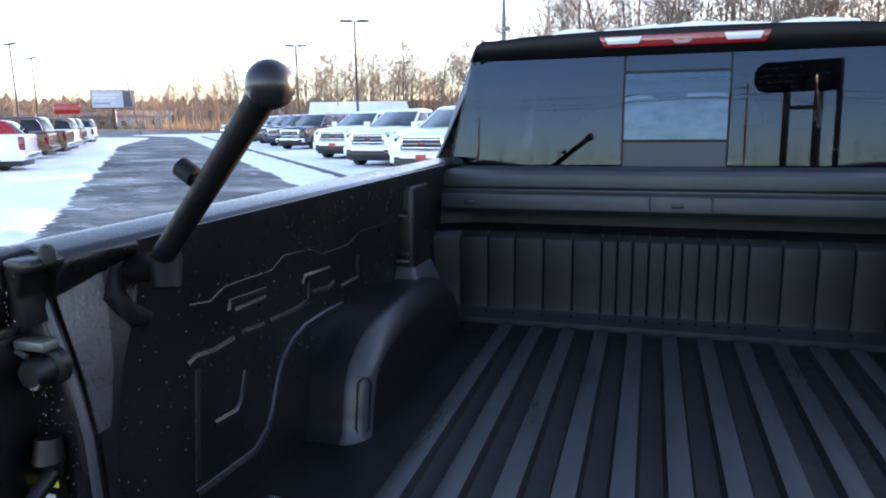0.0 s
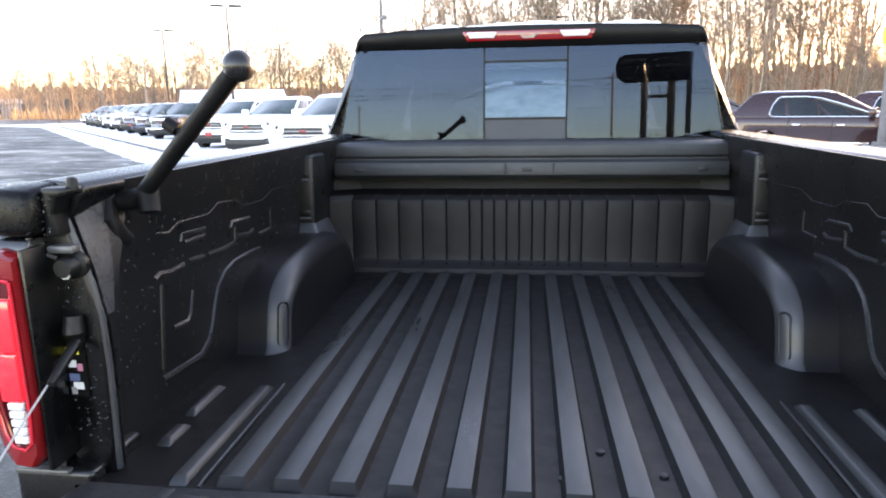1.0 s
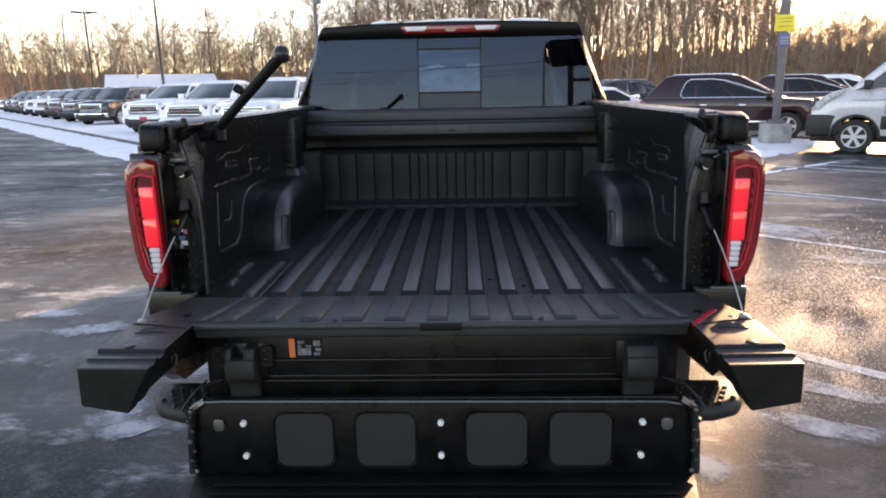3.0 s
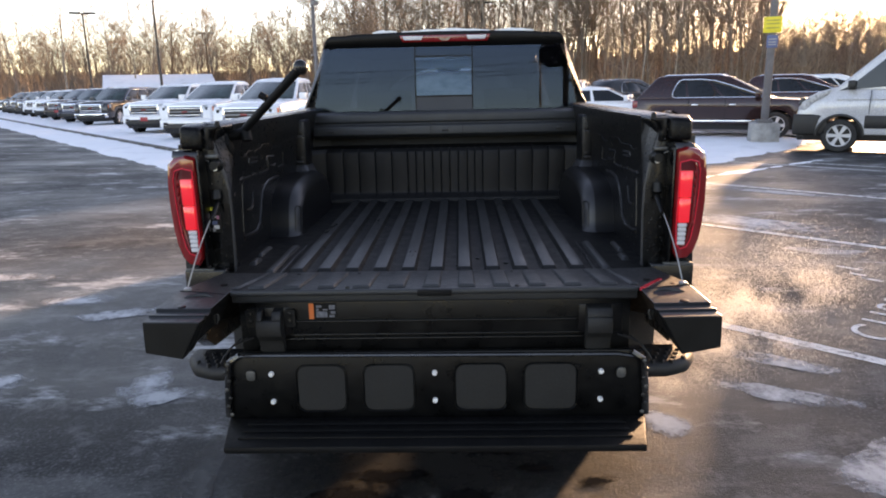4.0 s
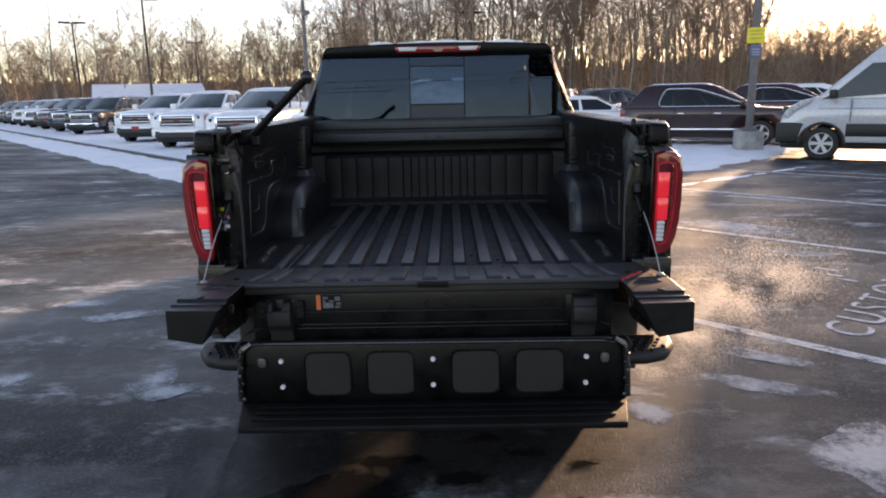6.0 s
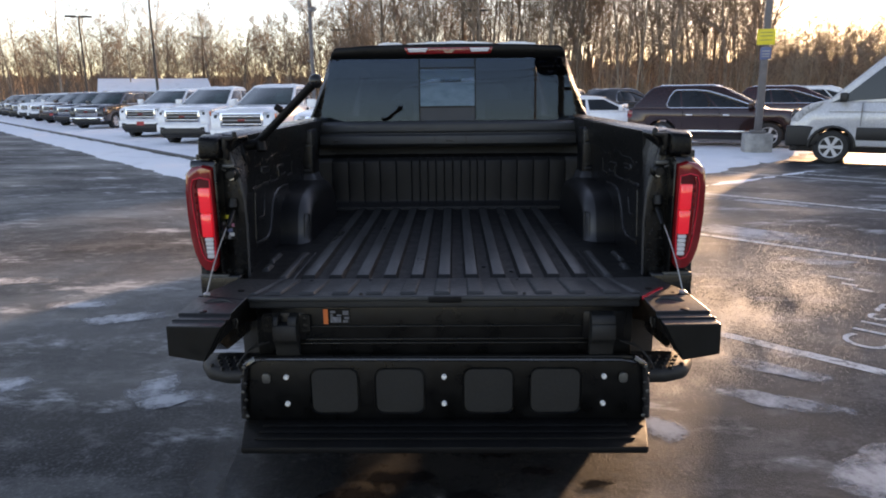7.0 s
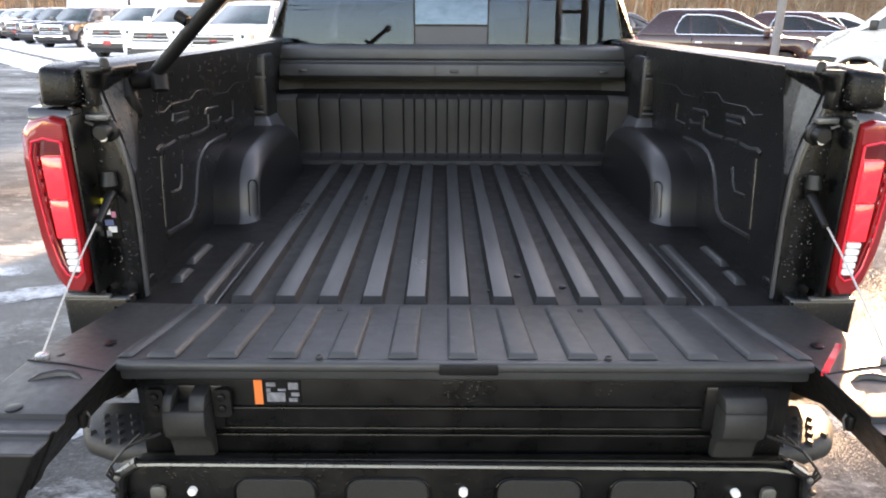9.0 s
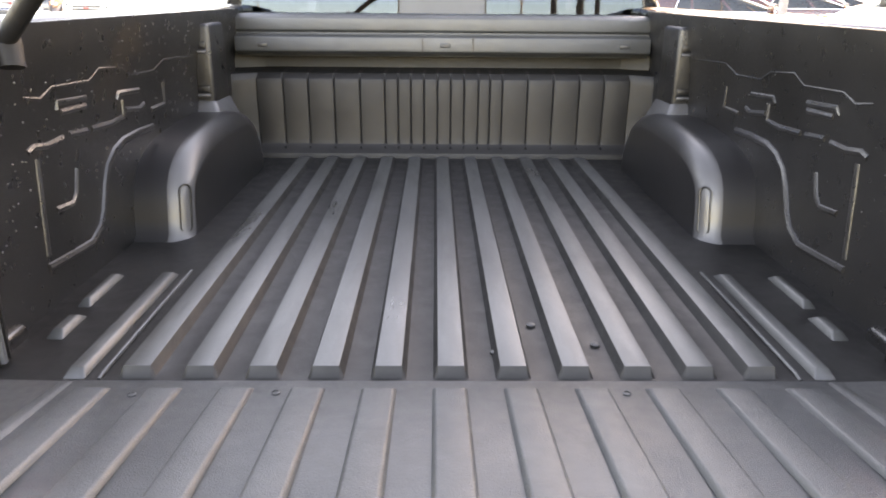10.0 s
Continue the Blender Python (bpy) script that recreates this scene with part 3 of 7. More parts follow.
        yl_ = lambda z: float(np.interp(z, [0.87, 0.90, 0.94, 0.985, 1.022], [0.697, 0.700, 0.703, 0.711, 0.724]))
        tube(bm, [(s * (0.675 + R * (1 - c45) - u * c45), yl_(v) + R * (1 - c45) + u * c45 - 0.001, v) for u, v in slot + slot[:1]], 0.003, 6, False)
        part("edge_slot", bm, M_LINER, wh, "pressed slot")
        # stake column in the front corner
        a, b = sorted((s * 0.765, s * 0.835))
        col = part("stake_column", bbox(a, b, 1.30, 1.47, 1.09, 1.405, 0.012, 3), M_LINER, truck, "black stake pocket column")
        pa, pb = sorted((s * 0.778, s * 0.822))
        for z in (1.335, 1.195):
            part("pocket", bbox(pa, pb, 1.2965, 1.31, z - 0.012, z + 0.014, 0.004), M_FRIT, col)
            part("pocket_lip", bbox(pa, pb, 1.289, 1.31, z - 0.022, z - 0.012, 0.004), M_EDGE, col)
        bm = bmesh.new()
        hexa(bm, [(s * 0.735, 1.26, 1.10), (s * 0.84, 1.26, 1.10), (s * 0.84, 1.50, 1.08), (s * 0.735, 1.50, 1.08), (s * 0.768, 1.30, 1.165), (s * 0.84, 1.30, 1.165), (s * 0.84, 1.47, 1.165), (s * 0.768, 1.47, 1.165)])
        part("column_foot", bevel(bm, 0.014, 3), M_EDGE, col)
        # rail cap
        bm = bmesh.new()
        pts = [(0.80, 1.42), (0.788, 1.428), (0.788, 1.442), (0.80, 1.451), (0.86, 1.456), (0.91, 1.450), (0.93, 1.436), (0.94, 1.40), (0.93, 1.385), (0.82, 1.385)]
        prism(bm, [(s * x, z) for x, z in pts], "y", 0.05, 1.985)
        part("rail_cap", bevel(bm, 0.004, 2), M_RAIL, truck, "black plastic bed rail cap")
        bm = bmesh.new()
        a, b = sorted((s * 0.834, s * 0.931))
        hexa(bm, [(a + 0.01, -0.028, 1.365), (b - 0.01, -0.028, 1.365), (b, 0.06, 1.36), (a, 0.06, 1.36), (a + 0.012, -0.022, 1.447), (b - 0.012, -0.022, 1.44), (b, 0.06, 1.456), (a, 0.06, 1.456)])
        part("rail_end", bevel(bm, 0.014, 3), M_RAILEND, truck, "glossy black rail end cap")
        bm = bmesh.new()
        prism(bm, [(s * x, z) for x, z in ((0.84, 1.36), (0.84, 1.447), (0.792, 1.447), (0.790, 1.434), (0.812, 1.428), (0.822, 1.40), (0.815, 1.36))], "y", 0.004, 0.056)
        corner = part("corner_bracket", bevel(bm, 0.005, 2), M_BLACK, truck, "wet black bracket at the rail's corner")
        bm = bmesh.new()
        lathe(bm, [(0.010, -0.012), (0.010, 0.004), (0.007, 0.011), (0.0, 0.013)], "z", (s * 0.795, 0.03, 1.452), 10)
        part("corner_knob", bm, M_DARKARM, corner)
        # outer bed side with the wheel opening
        bm = bmesh.new()
        out = [(0.02, 0.62), (0.02, 0.90), (0.02, 1.38), (1.985, 1.38), (1.985, 0.52), (1.52, 0.52)]
        out += [(0.98 + 0.52 * math.cos(a), 0.44 + 0.50 * math.sin(a)) for a in np.linspace(0.16, math.pi - 0.16, 14)] + [(0.42, 0.52), (0.10, 0.56)]
        xo = lambda y, z: 0.965 + 0.035 * max(0, 1 - abs(y - 0.98) / 0.75) * (1 if z < 1.15 else 0.4) - (0.02 if z > 1.3 else 0)
        v0 = [bm.verts.new((s * xo(y, z), y, z)) for y, z in out]
        v1 = [bm.verts.new((s * (xo(y, z) - 0.05), y, z)) for y, z in out]
        bm.faces.new(v0)
        bm.faces.new(v1[::-1])
        for i in range(len(out)):
            bm.faces.new((v0[i], v0[(i + 1) % len(out)], v1[(i + 1) % len(out)], v1[i]))
        part("outer_side", bm, M_PAINT, truck, "glossy black outer bed side")
        # rear post between lamp and opening
        bm = bmesh.new()
        prism(bm, [(s * x, z) for x, z in ((0.79, 0.78), (0.868, 0.78), (0.868, 1.415), (0.838, 1.42), (0.824, 1.38), (0.806, 1.32), (0.790, 1.26), (0.780, 1.20), (0.777, 1.10), (0.782, 0.95))], "y", 0.034, 0.075)
        post = part("rear_post", bevel(bm, 0.008, 3), M_POST, truck, "wet glossy black rear post")
        bm = bmesh.new()
        tube(bm, [(s * 0.866, -0.004, 1.36), (s * 0.868, -0.008, 1.2), (s * 0.866, -0.008, 1.0), (s * 0.862, -0.004, 0.9)], 0.006, 8)
        part("edge_bead", bm, M_PAINT, post)
        bm = bmesh.new()
        tube(bm, [(s * 0.834, 0.046, 1.405), (s * 0.824, 0.044, 1.38), (s * 0.806, 0.044, 1.32), (s * 0.790, 0.044, 1.26), (s * 0.780, 0.044, 1.20), (s * 0.777, 0.044, 1.10), (s * 0.783, 0.046, 0.89)], 0.007, 8)
        part("edge_bead", bm, M_EDGE, post)
        # gusset between post and side wall
        bm = bmesh.new()
        rows = []
        for z, x0, y0, x1, y1 in ((1.43, 0.836, 0.062, 0.802, 0.20), (1.36, 0.818, 0.062, 0.796, 0.165), (1.28, 0.796, 0.062, 0.790, 0.125), (1.20, 0.783, 0.062, 0.786, 0.094), (1.10, 0.780, 0.062, 0.785, 0.078), (0.98, 0.784, 0.06, 0.787, 0.07), (0.89, 0.786, 0.06, 0.789, 0.066)):
            edge_ = 0.80 - 1.1 * max(0, z - 1.26) ** 0.75 - 0.9 * max(0, 1.22 - z)
            rows.append([(s * (x0 + (x1 - x0) * k), y0 + (y1 - y0) * k, z) for k in (0, edge_ * 0.5, edge_, 1.0)])
        strip(bm, rows)
        gus = part("gusset", thicken(bm, 0.006), M_LINER, truck, "curved wet black gusset with a strip of painted sheen")
        # pale strip laid on the gusset, painting in the sky's sheen
        bm = bmesh.new()
        strip(bm, [[(x - s * 0.0035, y - 0.0035, z) for x, y, z in row[:3]] for row in rows[:4]])
        part("sheen_strip", thicken(bm, 0.003), M_GUSSET, gus, "pale strip of painted sheen")
        bm = bmesh.new()
        tube(bm, [(s * 0.802, 0.20, 1.42), (s * 0.790, 0.125, 1.28), (s * 0.786, 0.094, 1.20), (s * 0.787, 0.07, 0.98), (s * 0.789, 0.066, 0.90)], 0.005, 8)
        part("gusset_bead", bm, M_LINER, truck)
        # striker, latch plate, sticker
        bm = bmesh.new()
        lathe(bm, [(0.026, 0.0), (0.026, -0.012), (0.019, -0.016), (0.019, -0.04), (0.016, -0.044)], "y", (s * 0.812, 0.040, 1.303), 16)
        knob = part("striker", bm, M_DARKARM, truck, "black gate striker with a small washer")
        bm = bmesh.new()
        lathe(bm, [(0.010, -0.043), (0.010, -0.049), (0.006, -0.049), (0.006, -0.044)], "y", (s * 0.808, 0.046, 1.293), 12)
        part("striker_tip", bm, M_STEEL, knob, "small steel washer")
        part("latch_plate", bbox(min(s * 0.798, s * 0.848), max(s * 0.798, s * 0.848), 0.010, 0.036, 1.328, 1.342, 0.004), M_DULLZINC, truck, "dull zinc latch plate")
        for y in (0.018,):
            bm = bmesh.new()
            tube(bm, [(s * 0.86, y, 1.345), (s * 0.855, y, 1.325), (s * 0.835, y, 1.318)], 0.004, 6)
            part("latch_wire", bm, M_DULLZINC, truck)

        # melt water hanging on the post
        rnd = random.Random(11)
        bm = bmesh.new()
        for k in range(90 if s < 0 else 30):
            z = rnd.uniform(0.95, 1.44)
            x = rnd.uniform(0.80 + 0.05 * max(0, z - 1.30) / 0.14, 0.858)
            r = rnd.choice((0.0008, 0.001, 0.0013, 0.002))
            at = Matrix.Translation((s * x, 0.0345 if z < 1.36 else 0.0045, z)) @ Matrix.Diagonal((r, r * 0.7, r * rnd.uniform(1, 1.9), 1))
            bmesh.ops.create_icosphere(bm, subdivisions=1, radius=1, matrix=at)
        tagged(part("melt_drops", bm, M_DROP, post, "", 60), "beads of melt water", "", "", "stuff")
        # tail lamp
        o = [(0.862, 1.335), (0.900, 1.345), (0.945, 1.338), (0.974, 1.315), (0.984, 1.25), (0.984, 1.15), (0.976, 1.06), (0.962, 1.00), (0.942, 0.96), (0.915, 0.937), (0.885, 0.934), (0.868, 0.96), (0.862, 1.05)]
        cx = sum(p[0] for p in o) / len(o)
        cz = sum(p[1] for p in o) / len(o)
        ring = lambda k, y: [(s * (cx + (x - cx) * k), y - 0.02 + (0.22 * max(0, x - 0.93) / 0.055 if y > -0.02 else 0.03 * max(0, x - 0.93) / 0.055), cz + (z - cz) * (0.5 + 0.5 * k)) for x, z in o]
        bm = bmesh.new()
        vs = strip(bm, [ring(1.0, 0.12), ring(1.0, 0.0), ring(0.985, -0.022), ring(0.92, -0.034), ring(0.72, -0.036)], True)
        bm.faces.new(vs[-1])
        lamp = part("tail_lamp", bm, M_REDLENS, truck, "red tail lamp with a dark recess and clear reversing light", 50)
        yo = lambda x: 0.02 * max(0, x - 0.93) / 0.055
        inner = [(0.872, 1.292), (0.908, 1.300), (0.936, 1.292), (0.946, 1.262), (0.944, 1.18), (0.935, 1.08), (0.922, 1.01), (0.910, 0.985), (0.888, 0.978), (0.874, 0.992), (0.870, 1.06)]
        bm = bmesh.new()
        v0 = [bm.verts.new((s * x, -0.059 + yo(x), z)) for x, z in inner]
        v1 = [bm.verts.new((s * x, -0.045 + yo(x), z)) for x, z in inner]
        bm.faces.new(v0)
        bm.faces.new(v1[::-1])
        for i in range(len(inner)):
            bm.faces.new((v0[i], v0[(i + 1) % len(inner)], v1[(i + 1) % len(inner)], v1[i]))
        part("recess", bm, M_LEDRED, lamp, "dark smoked recess", 0)
        bm = bmesh.new()
        tube(bm, [(s * x, -0.060 + yo(x), z) for x, z in inner + inner[:1]], 0.003, 6, False)
        part("light_guide", bm, M_REDBAR, lamp, "bright red light guide")
        bm = bmesh.new()
        mid_ = [(x - 0.012, z * 0.985 + 0.017) for x, z in inner[2:8]]
        tube(bm, [(s * x, -0.062 + yo(x), z) for x, z in mid_], 0.003, 6)
        part("light_guide", bm, M_REDLENS, lamp, "thin red light guide")
        for z0, z1 in ((1.1665, 1.262), (1.075, 1.1645)):
            bm = bmesh.new()
            k0, k1 = (1.262 - z0) * 0.035, (1.262 - z1) * 0.035
            q0, q1 = sorted((s * (0.873 + k0 * 0.2), s * (0.918 - k0 * 0.6))), sorted((s * (0.873 + k1 * 0.2), s * (0.918 - k1 * 0.6)))
            hexa(bm, [(q0[0], -0.068, z0), (q0[1], -0.068, z0), (q0[1], -0.05, z0), (q0[0], -0.05, z0), (q1[0], -0.068, z1), (q1[1], -0.068, z1), (q1[1], -0.05, z1), (q1[0], -0.05, z1)])
            part("brake_bar", bevel(bm, 0.004), M_LITBAR, lamp, "bright red brake light block")
        for k in range(5):
            z = 0.993 + k * 0.0162
            part("reversing_light", bbox(min(s * 0.876, s * (0.903 + 0.001 * k)), max(s * 0.876, s * (0.903 + 0.001 * k)), -0.067, -0.05, z, z + 0.0148, 0.003, 1), M_CLEARLENS, lamp, "clear reversing light cell")
        for k in range(7):
            z = 1.06 + k * 0.03
            part("led_cell", bbox(min(s * 0.925, s * 0.933), max(s * 0.925, s * 0.933), -0.0625, -0.055, z, z + 0.022, 0.002, 1), M_DEEPRED, lamp)
        part("lamp_pocket", bbox(min(s * 0.852, s * 0.8605), max(s * 0.852, s * 0.8605), -0.045, 0.05, 0.93, 1.345, 0.003), M_POST, truck, "black panel edge beside the lamp")
        # lamp shoulder and lower quarter
        bm = bmesh.new()
        a, b = sorted((s * 0.862, s * 0.955))
        hexa(bm, [(a, -0.03, 1.335), (b, -0.02, 1.335), (b, 0.10, 1.335), (a, 0.10, 1.335), (a, -0.02, 1.362), (b - s * 0.03 * (s > 0), -0.01, 1.358), (b - s * 0.03 * (s > 0), 0.10, 1.358), (a, 0.10, 1.362)])
        part("lamp_shoulder", bevel(bm, 0.006), M_PAINT, truck)
        a, b = sorted((s * 0.80, s * 0.962))
        part("rear_quarter", bbox(a, b, -0.012, 0.16, 0.76, 0.912, 0.012, 3), M_RAIL, truck, "glossy black rear quarter below the lamp")
        part("quarter_trim", bbox(min(s * 0.845, s * 0.955), max(s * 0.845, s * 0.955), -0.018, 0.0, 0.905, 0.915, 0.003), M_DULLZINC, truck)
        # bumper corner step with its tread
        bm = bmesh.new()
        pts = [(0.70, 0.12), (0.70, -0.10), (0.86, -0.10), (0.95, -0.06), (1.0, 0.03), (1.01, 0.12)]
        prism(bm, [(s * x, y) for x, y in pts], "z", 0.485, 0.547)
        step = part("bumper_step", bevel(bm, 0.028, 4), M_TREAD, truck, "black bumper corner step with a tread")
        for i in range(7):
            for j in range(4):
                x, y = 0.735 + i * 0.036 + (j % 2) * 0.018, -0.075 + j * 0.036
                if x < 0.95 - max(0, -0.03 - y) * 1.2:
                    bm = bmesh.new()
                    hexa(bm, [(s * (x - 0.012), y, 0.543), (s * x, y - 0.014, 0.543), (s * (x + 0.012), y, 0.543), (s * x, y + 0.014, 0.543), (s * (x - 0.007), y, 0.555), (s * x, y - 0.009, 0.555), (s * (x + 0.007), y, 0.555), (s * x, y + 0.009, 0.555)])
                    part("tread_stud", bm, M_TREAD, step)
        # gate cable
        bm = bmesh.new()
        p0, p1 = Vector((s * 0.818, 0.018, 1.16)), Vector((s * 0.80, -0.375, 0.945))
        tube(bm, [p0.lerp(p1, k / 8) + Vector((s * 0.012 * math.sin(k / 8 * math.pi), 0, -0.008 * math.sin(k / 8 * math.pi))) for k in range(9)], 0.0022, 6)
        cab_ = part("gate_cable", bm, M_CABLE, truck, "braided steel tailgate cable")
        bm = bmesh.new()
        tube(bm, [p0 + Vector((0, 0, 0.05)), p0 + Vector((0, -0.004, 0.02)), p0, p0.lerp(p1, 0.22)], [0.016, 0.02, 0.012, 0.007], 10)
        part("cable_boot", bm, M_DARKARM, cab_, "black rubber cable boot")
        bm = bmesh.new()
        lathe(bm, [(0.012, -0.004), (0.012, 0.006), (0.007, 0.009)], "z", (p1.x, p1.y, 0.940), 12)
        part("cable_bolt", bm, M_STEEL, cab_)
    # bumper bar
    part("rear_bumper", bbox(-0.72, 0.72, -0.10, 0.12, 0.44, 0.60, 0.02, 3), M_TRIM, truck, "black rear bumper bar")
    # sticker on the post
    st = part("post_sticker", bbox(-0.857, -0.815, 0.0305, 0.035, 1.045, 1.148, 0), M_FRIT, truck, "coloured warning sticker on the post")
    for z, x0, x1, m in ((1.088, -0.848, -0.822, M_YELLOW), (1.062, -0.845, -0.83, M_WHITE), (1.055, -0.828, -0.818, mat("pink_print", (0.6, 0.2, 0.3), 0.5)), (1.035, -0.846, -0.826, M_BLUEP), (1.018, -0.84, -0.82, M_WHITE), (1.008, -0.845, -0.835, M_GREYP)):
        part("print", bbox(x0 - 0.004, x1 - 0.004, 0.0285, 0.0315, z + 0.042, z + 0.056, 0), m, st)


def build_gate():
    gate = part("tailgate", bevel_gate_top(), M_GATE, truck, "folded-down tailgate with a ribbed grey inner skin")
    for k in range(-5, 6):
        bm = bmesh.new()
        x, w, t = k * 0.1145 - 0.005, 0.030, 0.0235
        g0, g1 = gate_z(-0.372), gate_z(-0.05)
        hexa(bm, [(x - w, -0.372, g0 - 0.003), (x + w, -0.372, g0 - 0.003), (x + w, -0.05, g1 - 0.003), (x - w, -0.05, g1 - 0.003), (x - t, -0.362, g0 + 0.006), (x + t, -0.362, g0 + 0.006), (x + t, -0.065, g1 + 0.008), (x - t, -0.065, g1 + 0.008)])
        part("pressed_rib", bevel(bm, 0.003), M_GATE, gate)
    for x, y in ((-0.278, -0.370), (0.272, -0.370), (-0.506, -0.08), (-0.282, -0.073), (0.277, -0.074)):
        bm = bmesh.new()
        lathe(bm, [(0.007, -0.002), (0.007, 0.002), (0.0045, 0.003), (0.004, 0.001)], "z", (x, y, gate_z(y)), 12)
        part("rivet", bm, M_ARM, gate)
    for s in (-1, 1):
        bm = bmesh.new()
        g0, g1 = gate_z(-0.37), gate_z(-0.03)
        hexa(bm, [(s * 0.632, -0.37, g0 - 0.003), (s * 0.664, -0.37, g0 - 0.003), (s * 0.650, -0.03, g1 - 0.003), (s * 0.618, -0.03, g1 - 0.003), (s * 0.641, -0.365, g0 + 0.0035), (s * 0.655, -0.365, g0 + 0.0035), (s * 0.641, -0.035, g1 + 0.0035), (s * 0.627, -0.035, g1 + 0.0035)])
        part("edge_fold", bevel(bm, 0.002, 1), M_GATE, gate)
    part("gate_lip", bbox(-0.66, 0.66, -0.392, -0.368, 0.918, 0.9375, 0.007, 3), M_GATE, gate)
    part("notch_cap", bbox(-0.05, 0.062, -0.395, -0.372, 0.914, 0.936, 0.004), M_STEP, gate, "black handle notch")
    for s in (-1, 1):
        # arms that stay out when the middle folds away
        bm = bmesh.new()
        sec = lambda y, zt: [(s * 0.655, y, zt - 0.002), (s * 0.822, y, zt), (s * 0.824, y, zt - 0.095), (s * 0.716, y, zt - 0.115)]
        rows = [[(s * 0.632, -0.022, 0.8965), (s * 0.806, -0.022, 0.9005), (s * 0.806, -0.022, 0.80), (s * 0.66, -0.022, 0.79)], [(s * 0.64, -0.18, 0.9155), (s * 0.812, -0.18, 0.918), (s * 0.812, -0.18, 0.80), (s * 0.66, -0.18, 0.79)], sec(-0.34, 0.937), sec(-0.42, 0.940), sec(-0.565, 0.940), sec(-0.570, 0.930), sec(-0.60, 0.930), sec(-0.605, 0.936), sec(-0.615, 0.936), sec(-0.62, 0.929), sec(-0.66, 0.930)]
        vs = strip(bm, rows, True)
        bm.faces.new(vs[0][::-1])
        bm.faces.new(vs[-1])
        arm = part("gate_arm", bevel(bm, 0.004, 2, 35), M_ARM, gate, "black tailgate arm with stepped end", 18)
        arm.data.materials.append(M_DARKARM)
        # side and end faces take the darker plastic, chosen by face normal
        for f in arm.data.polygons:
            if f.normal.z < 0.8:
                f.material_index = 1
        # parting line across the arm
        bm = bmesh.new()
        tube(bm, [(s * 0.66, -0.425, 0.9385), (s * 0.74, -0.40, 0.9395), (s * 0.822, -0.385, 0.9395)], 0.0018, 6)
        part("arm_seam", bm, M_FRIT, arm)
        for x, y, r in ((0.75, -0.55, 0.013), (0.705, -0.305, 0.012), (0.775, -0.36, 0.008)):
            bm = bmesh.new()
            lathe(bm, [(r, 0), (r, 0.003), (r * 0.6, 0.004)], "z", (s * x, y, 0.9385 if y < -0.4 else 0.9345), 14)
            part("arm_plug", bm, M_FRIT, arm)
        bm = bmesh.new()
        tube(bm, [(s * 0.688, -0.452, 0.937), (s * 0.71, -0.438, 0.9395), (s * 0.735, -0.436, 0.940), (s * 0.762, -0.446, 0.9395), (s * 0.778, -0.462, 0.937)], [0.003, 0.007, 0.009, 0.008, 0.004], 8)
        part("arm_pull", bm, M_TRIM, arm)
        # latch on the arm's inner face
        part("arm_latch", bbox(min(s * 0.672, s * 0.684), max(s * 0.672, s * 0.684), -0.495, -0.475, 0.862, 0.892, 0.004), M_DARKARM, arm)
        bm = bmesh.new()
        tube(bm, [(s * 0.667, -0.49, 0.895), (s * 0.664, -0.488, 0.885), (s * 0.672, -0.486, 0.86)], 0.0022, 6)
        part("latch_wire", bm, M_DULLZINC, arm)
    # red sunlight cast through the tail lamp, laid on the arm as a strip
    bm = bmesh.new()
    hexa(bm, [(0.655, -0.415, 0.93), (0.665, -0.421, 0.93), (0.757, -0.302, 0.92), (0.747, -0.296, 0.92), (0.655, -0.415, 0.942), (0.665, -0.421, 0.942), (0.757, -0.302, 0.937), (0.747, -0.296, 0.937)])
    part("red_light_strip", bm, M_REDBAR, gate, "red strip standing in for sunlight through the tail lamp")

    # folded-down inner gate
    fold = part("inner_gate", bbox(-0.645, 0.645, -0.352, -0.335, 0.70, 0.897, 0.004), M_BLACK, gate, "glossy black inner gate face")
    for z, d, a in ((0.820, 0.009, 0.47), (0.772, 0.005, 0.49), (0.759, 0.009, 0.50)):
        part("face_rib", bbox(-a, a, -0.352 - d, -0.348, z - 0.004, z + 0.004, 0.0035), M_BLACK, fold)
    for s in (-1, 1):
        part("hinge_pocket", bbox(min(s * 0.475, s * 0.62), max(s * 0.475, s * 0.62), -0.356, -0.34, 0.77, 0.87, 0.006), M_FRIT, fold)
        bm = bmesh.new()
        low = [(-0.345, 0.838), (-0.403, 0.838), (-0.409, 0.81), (-0.405, 0.785), (-0.385, 0.765), (-0.377, 0.74), (-0.372, 0.70), (-0.352, 0.70)]
        top = [(-0.345, 0.871), (-0.388, 0.866), (-0.397, 0.855), (-0.403, 0.838), (-0.345, 0.838)]
        prism(bm, low, "x", s * 0.497, s * 0.578)
        if s < 0:      # the arm towards the lamp's side is notched
            prism(bm, top, "x", s * 0.497, s * 0.528)
            prism(bm, top, "x", s * 0.560, s * 0.578)
        else:
            prism(bm, top, "x", s * 0.497, s * 0.578)
        part("hinge_arm", bevel(bm, 0.004), M_PANEL, fold, "dull grey folding hinge arm" + (" with a notch" if s < 0 else ""))
        for x in (0.474, 0.605) if s < 0 else ():
            bm = bmesh.new()
            prism(bm, [(s * u, v) for u, v in rounded(x, 0.835, 0.034, 0.06, 0.008)], "y", -0.366, -0.35)
            br = part("hinge_bracket", bm, M_DARKARM, fold, "dull black hinge bracket")
            for z in (0.85, 0.825):
                bm = bmesh.new()
                lathe(bm, [(0.008, -0.366), (0.008, -0.372), (0.004, -0.373)], "y", (s * x, 0, z), 8)
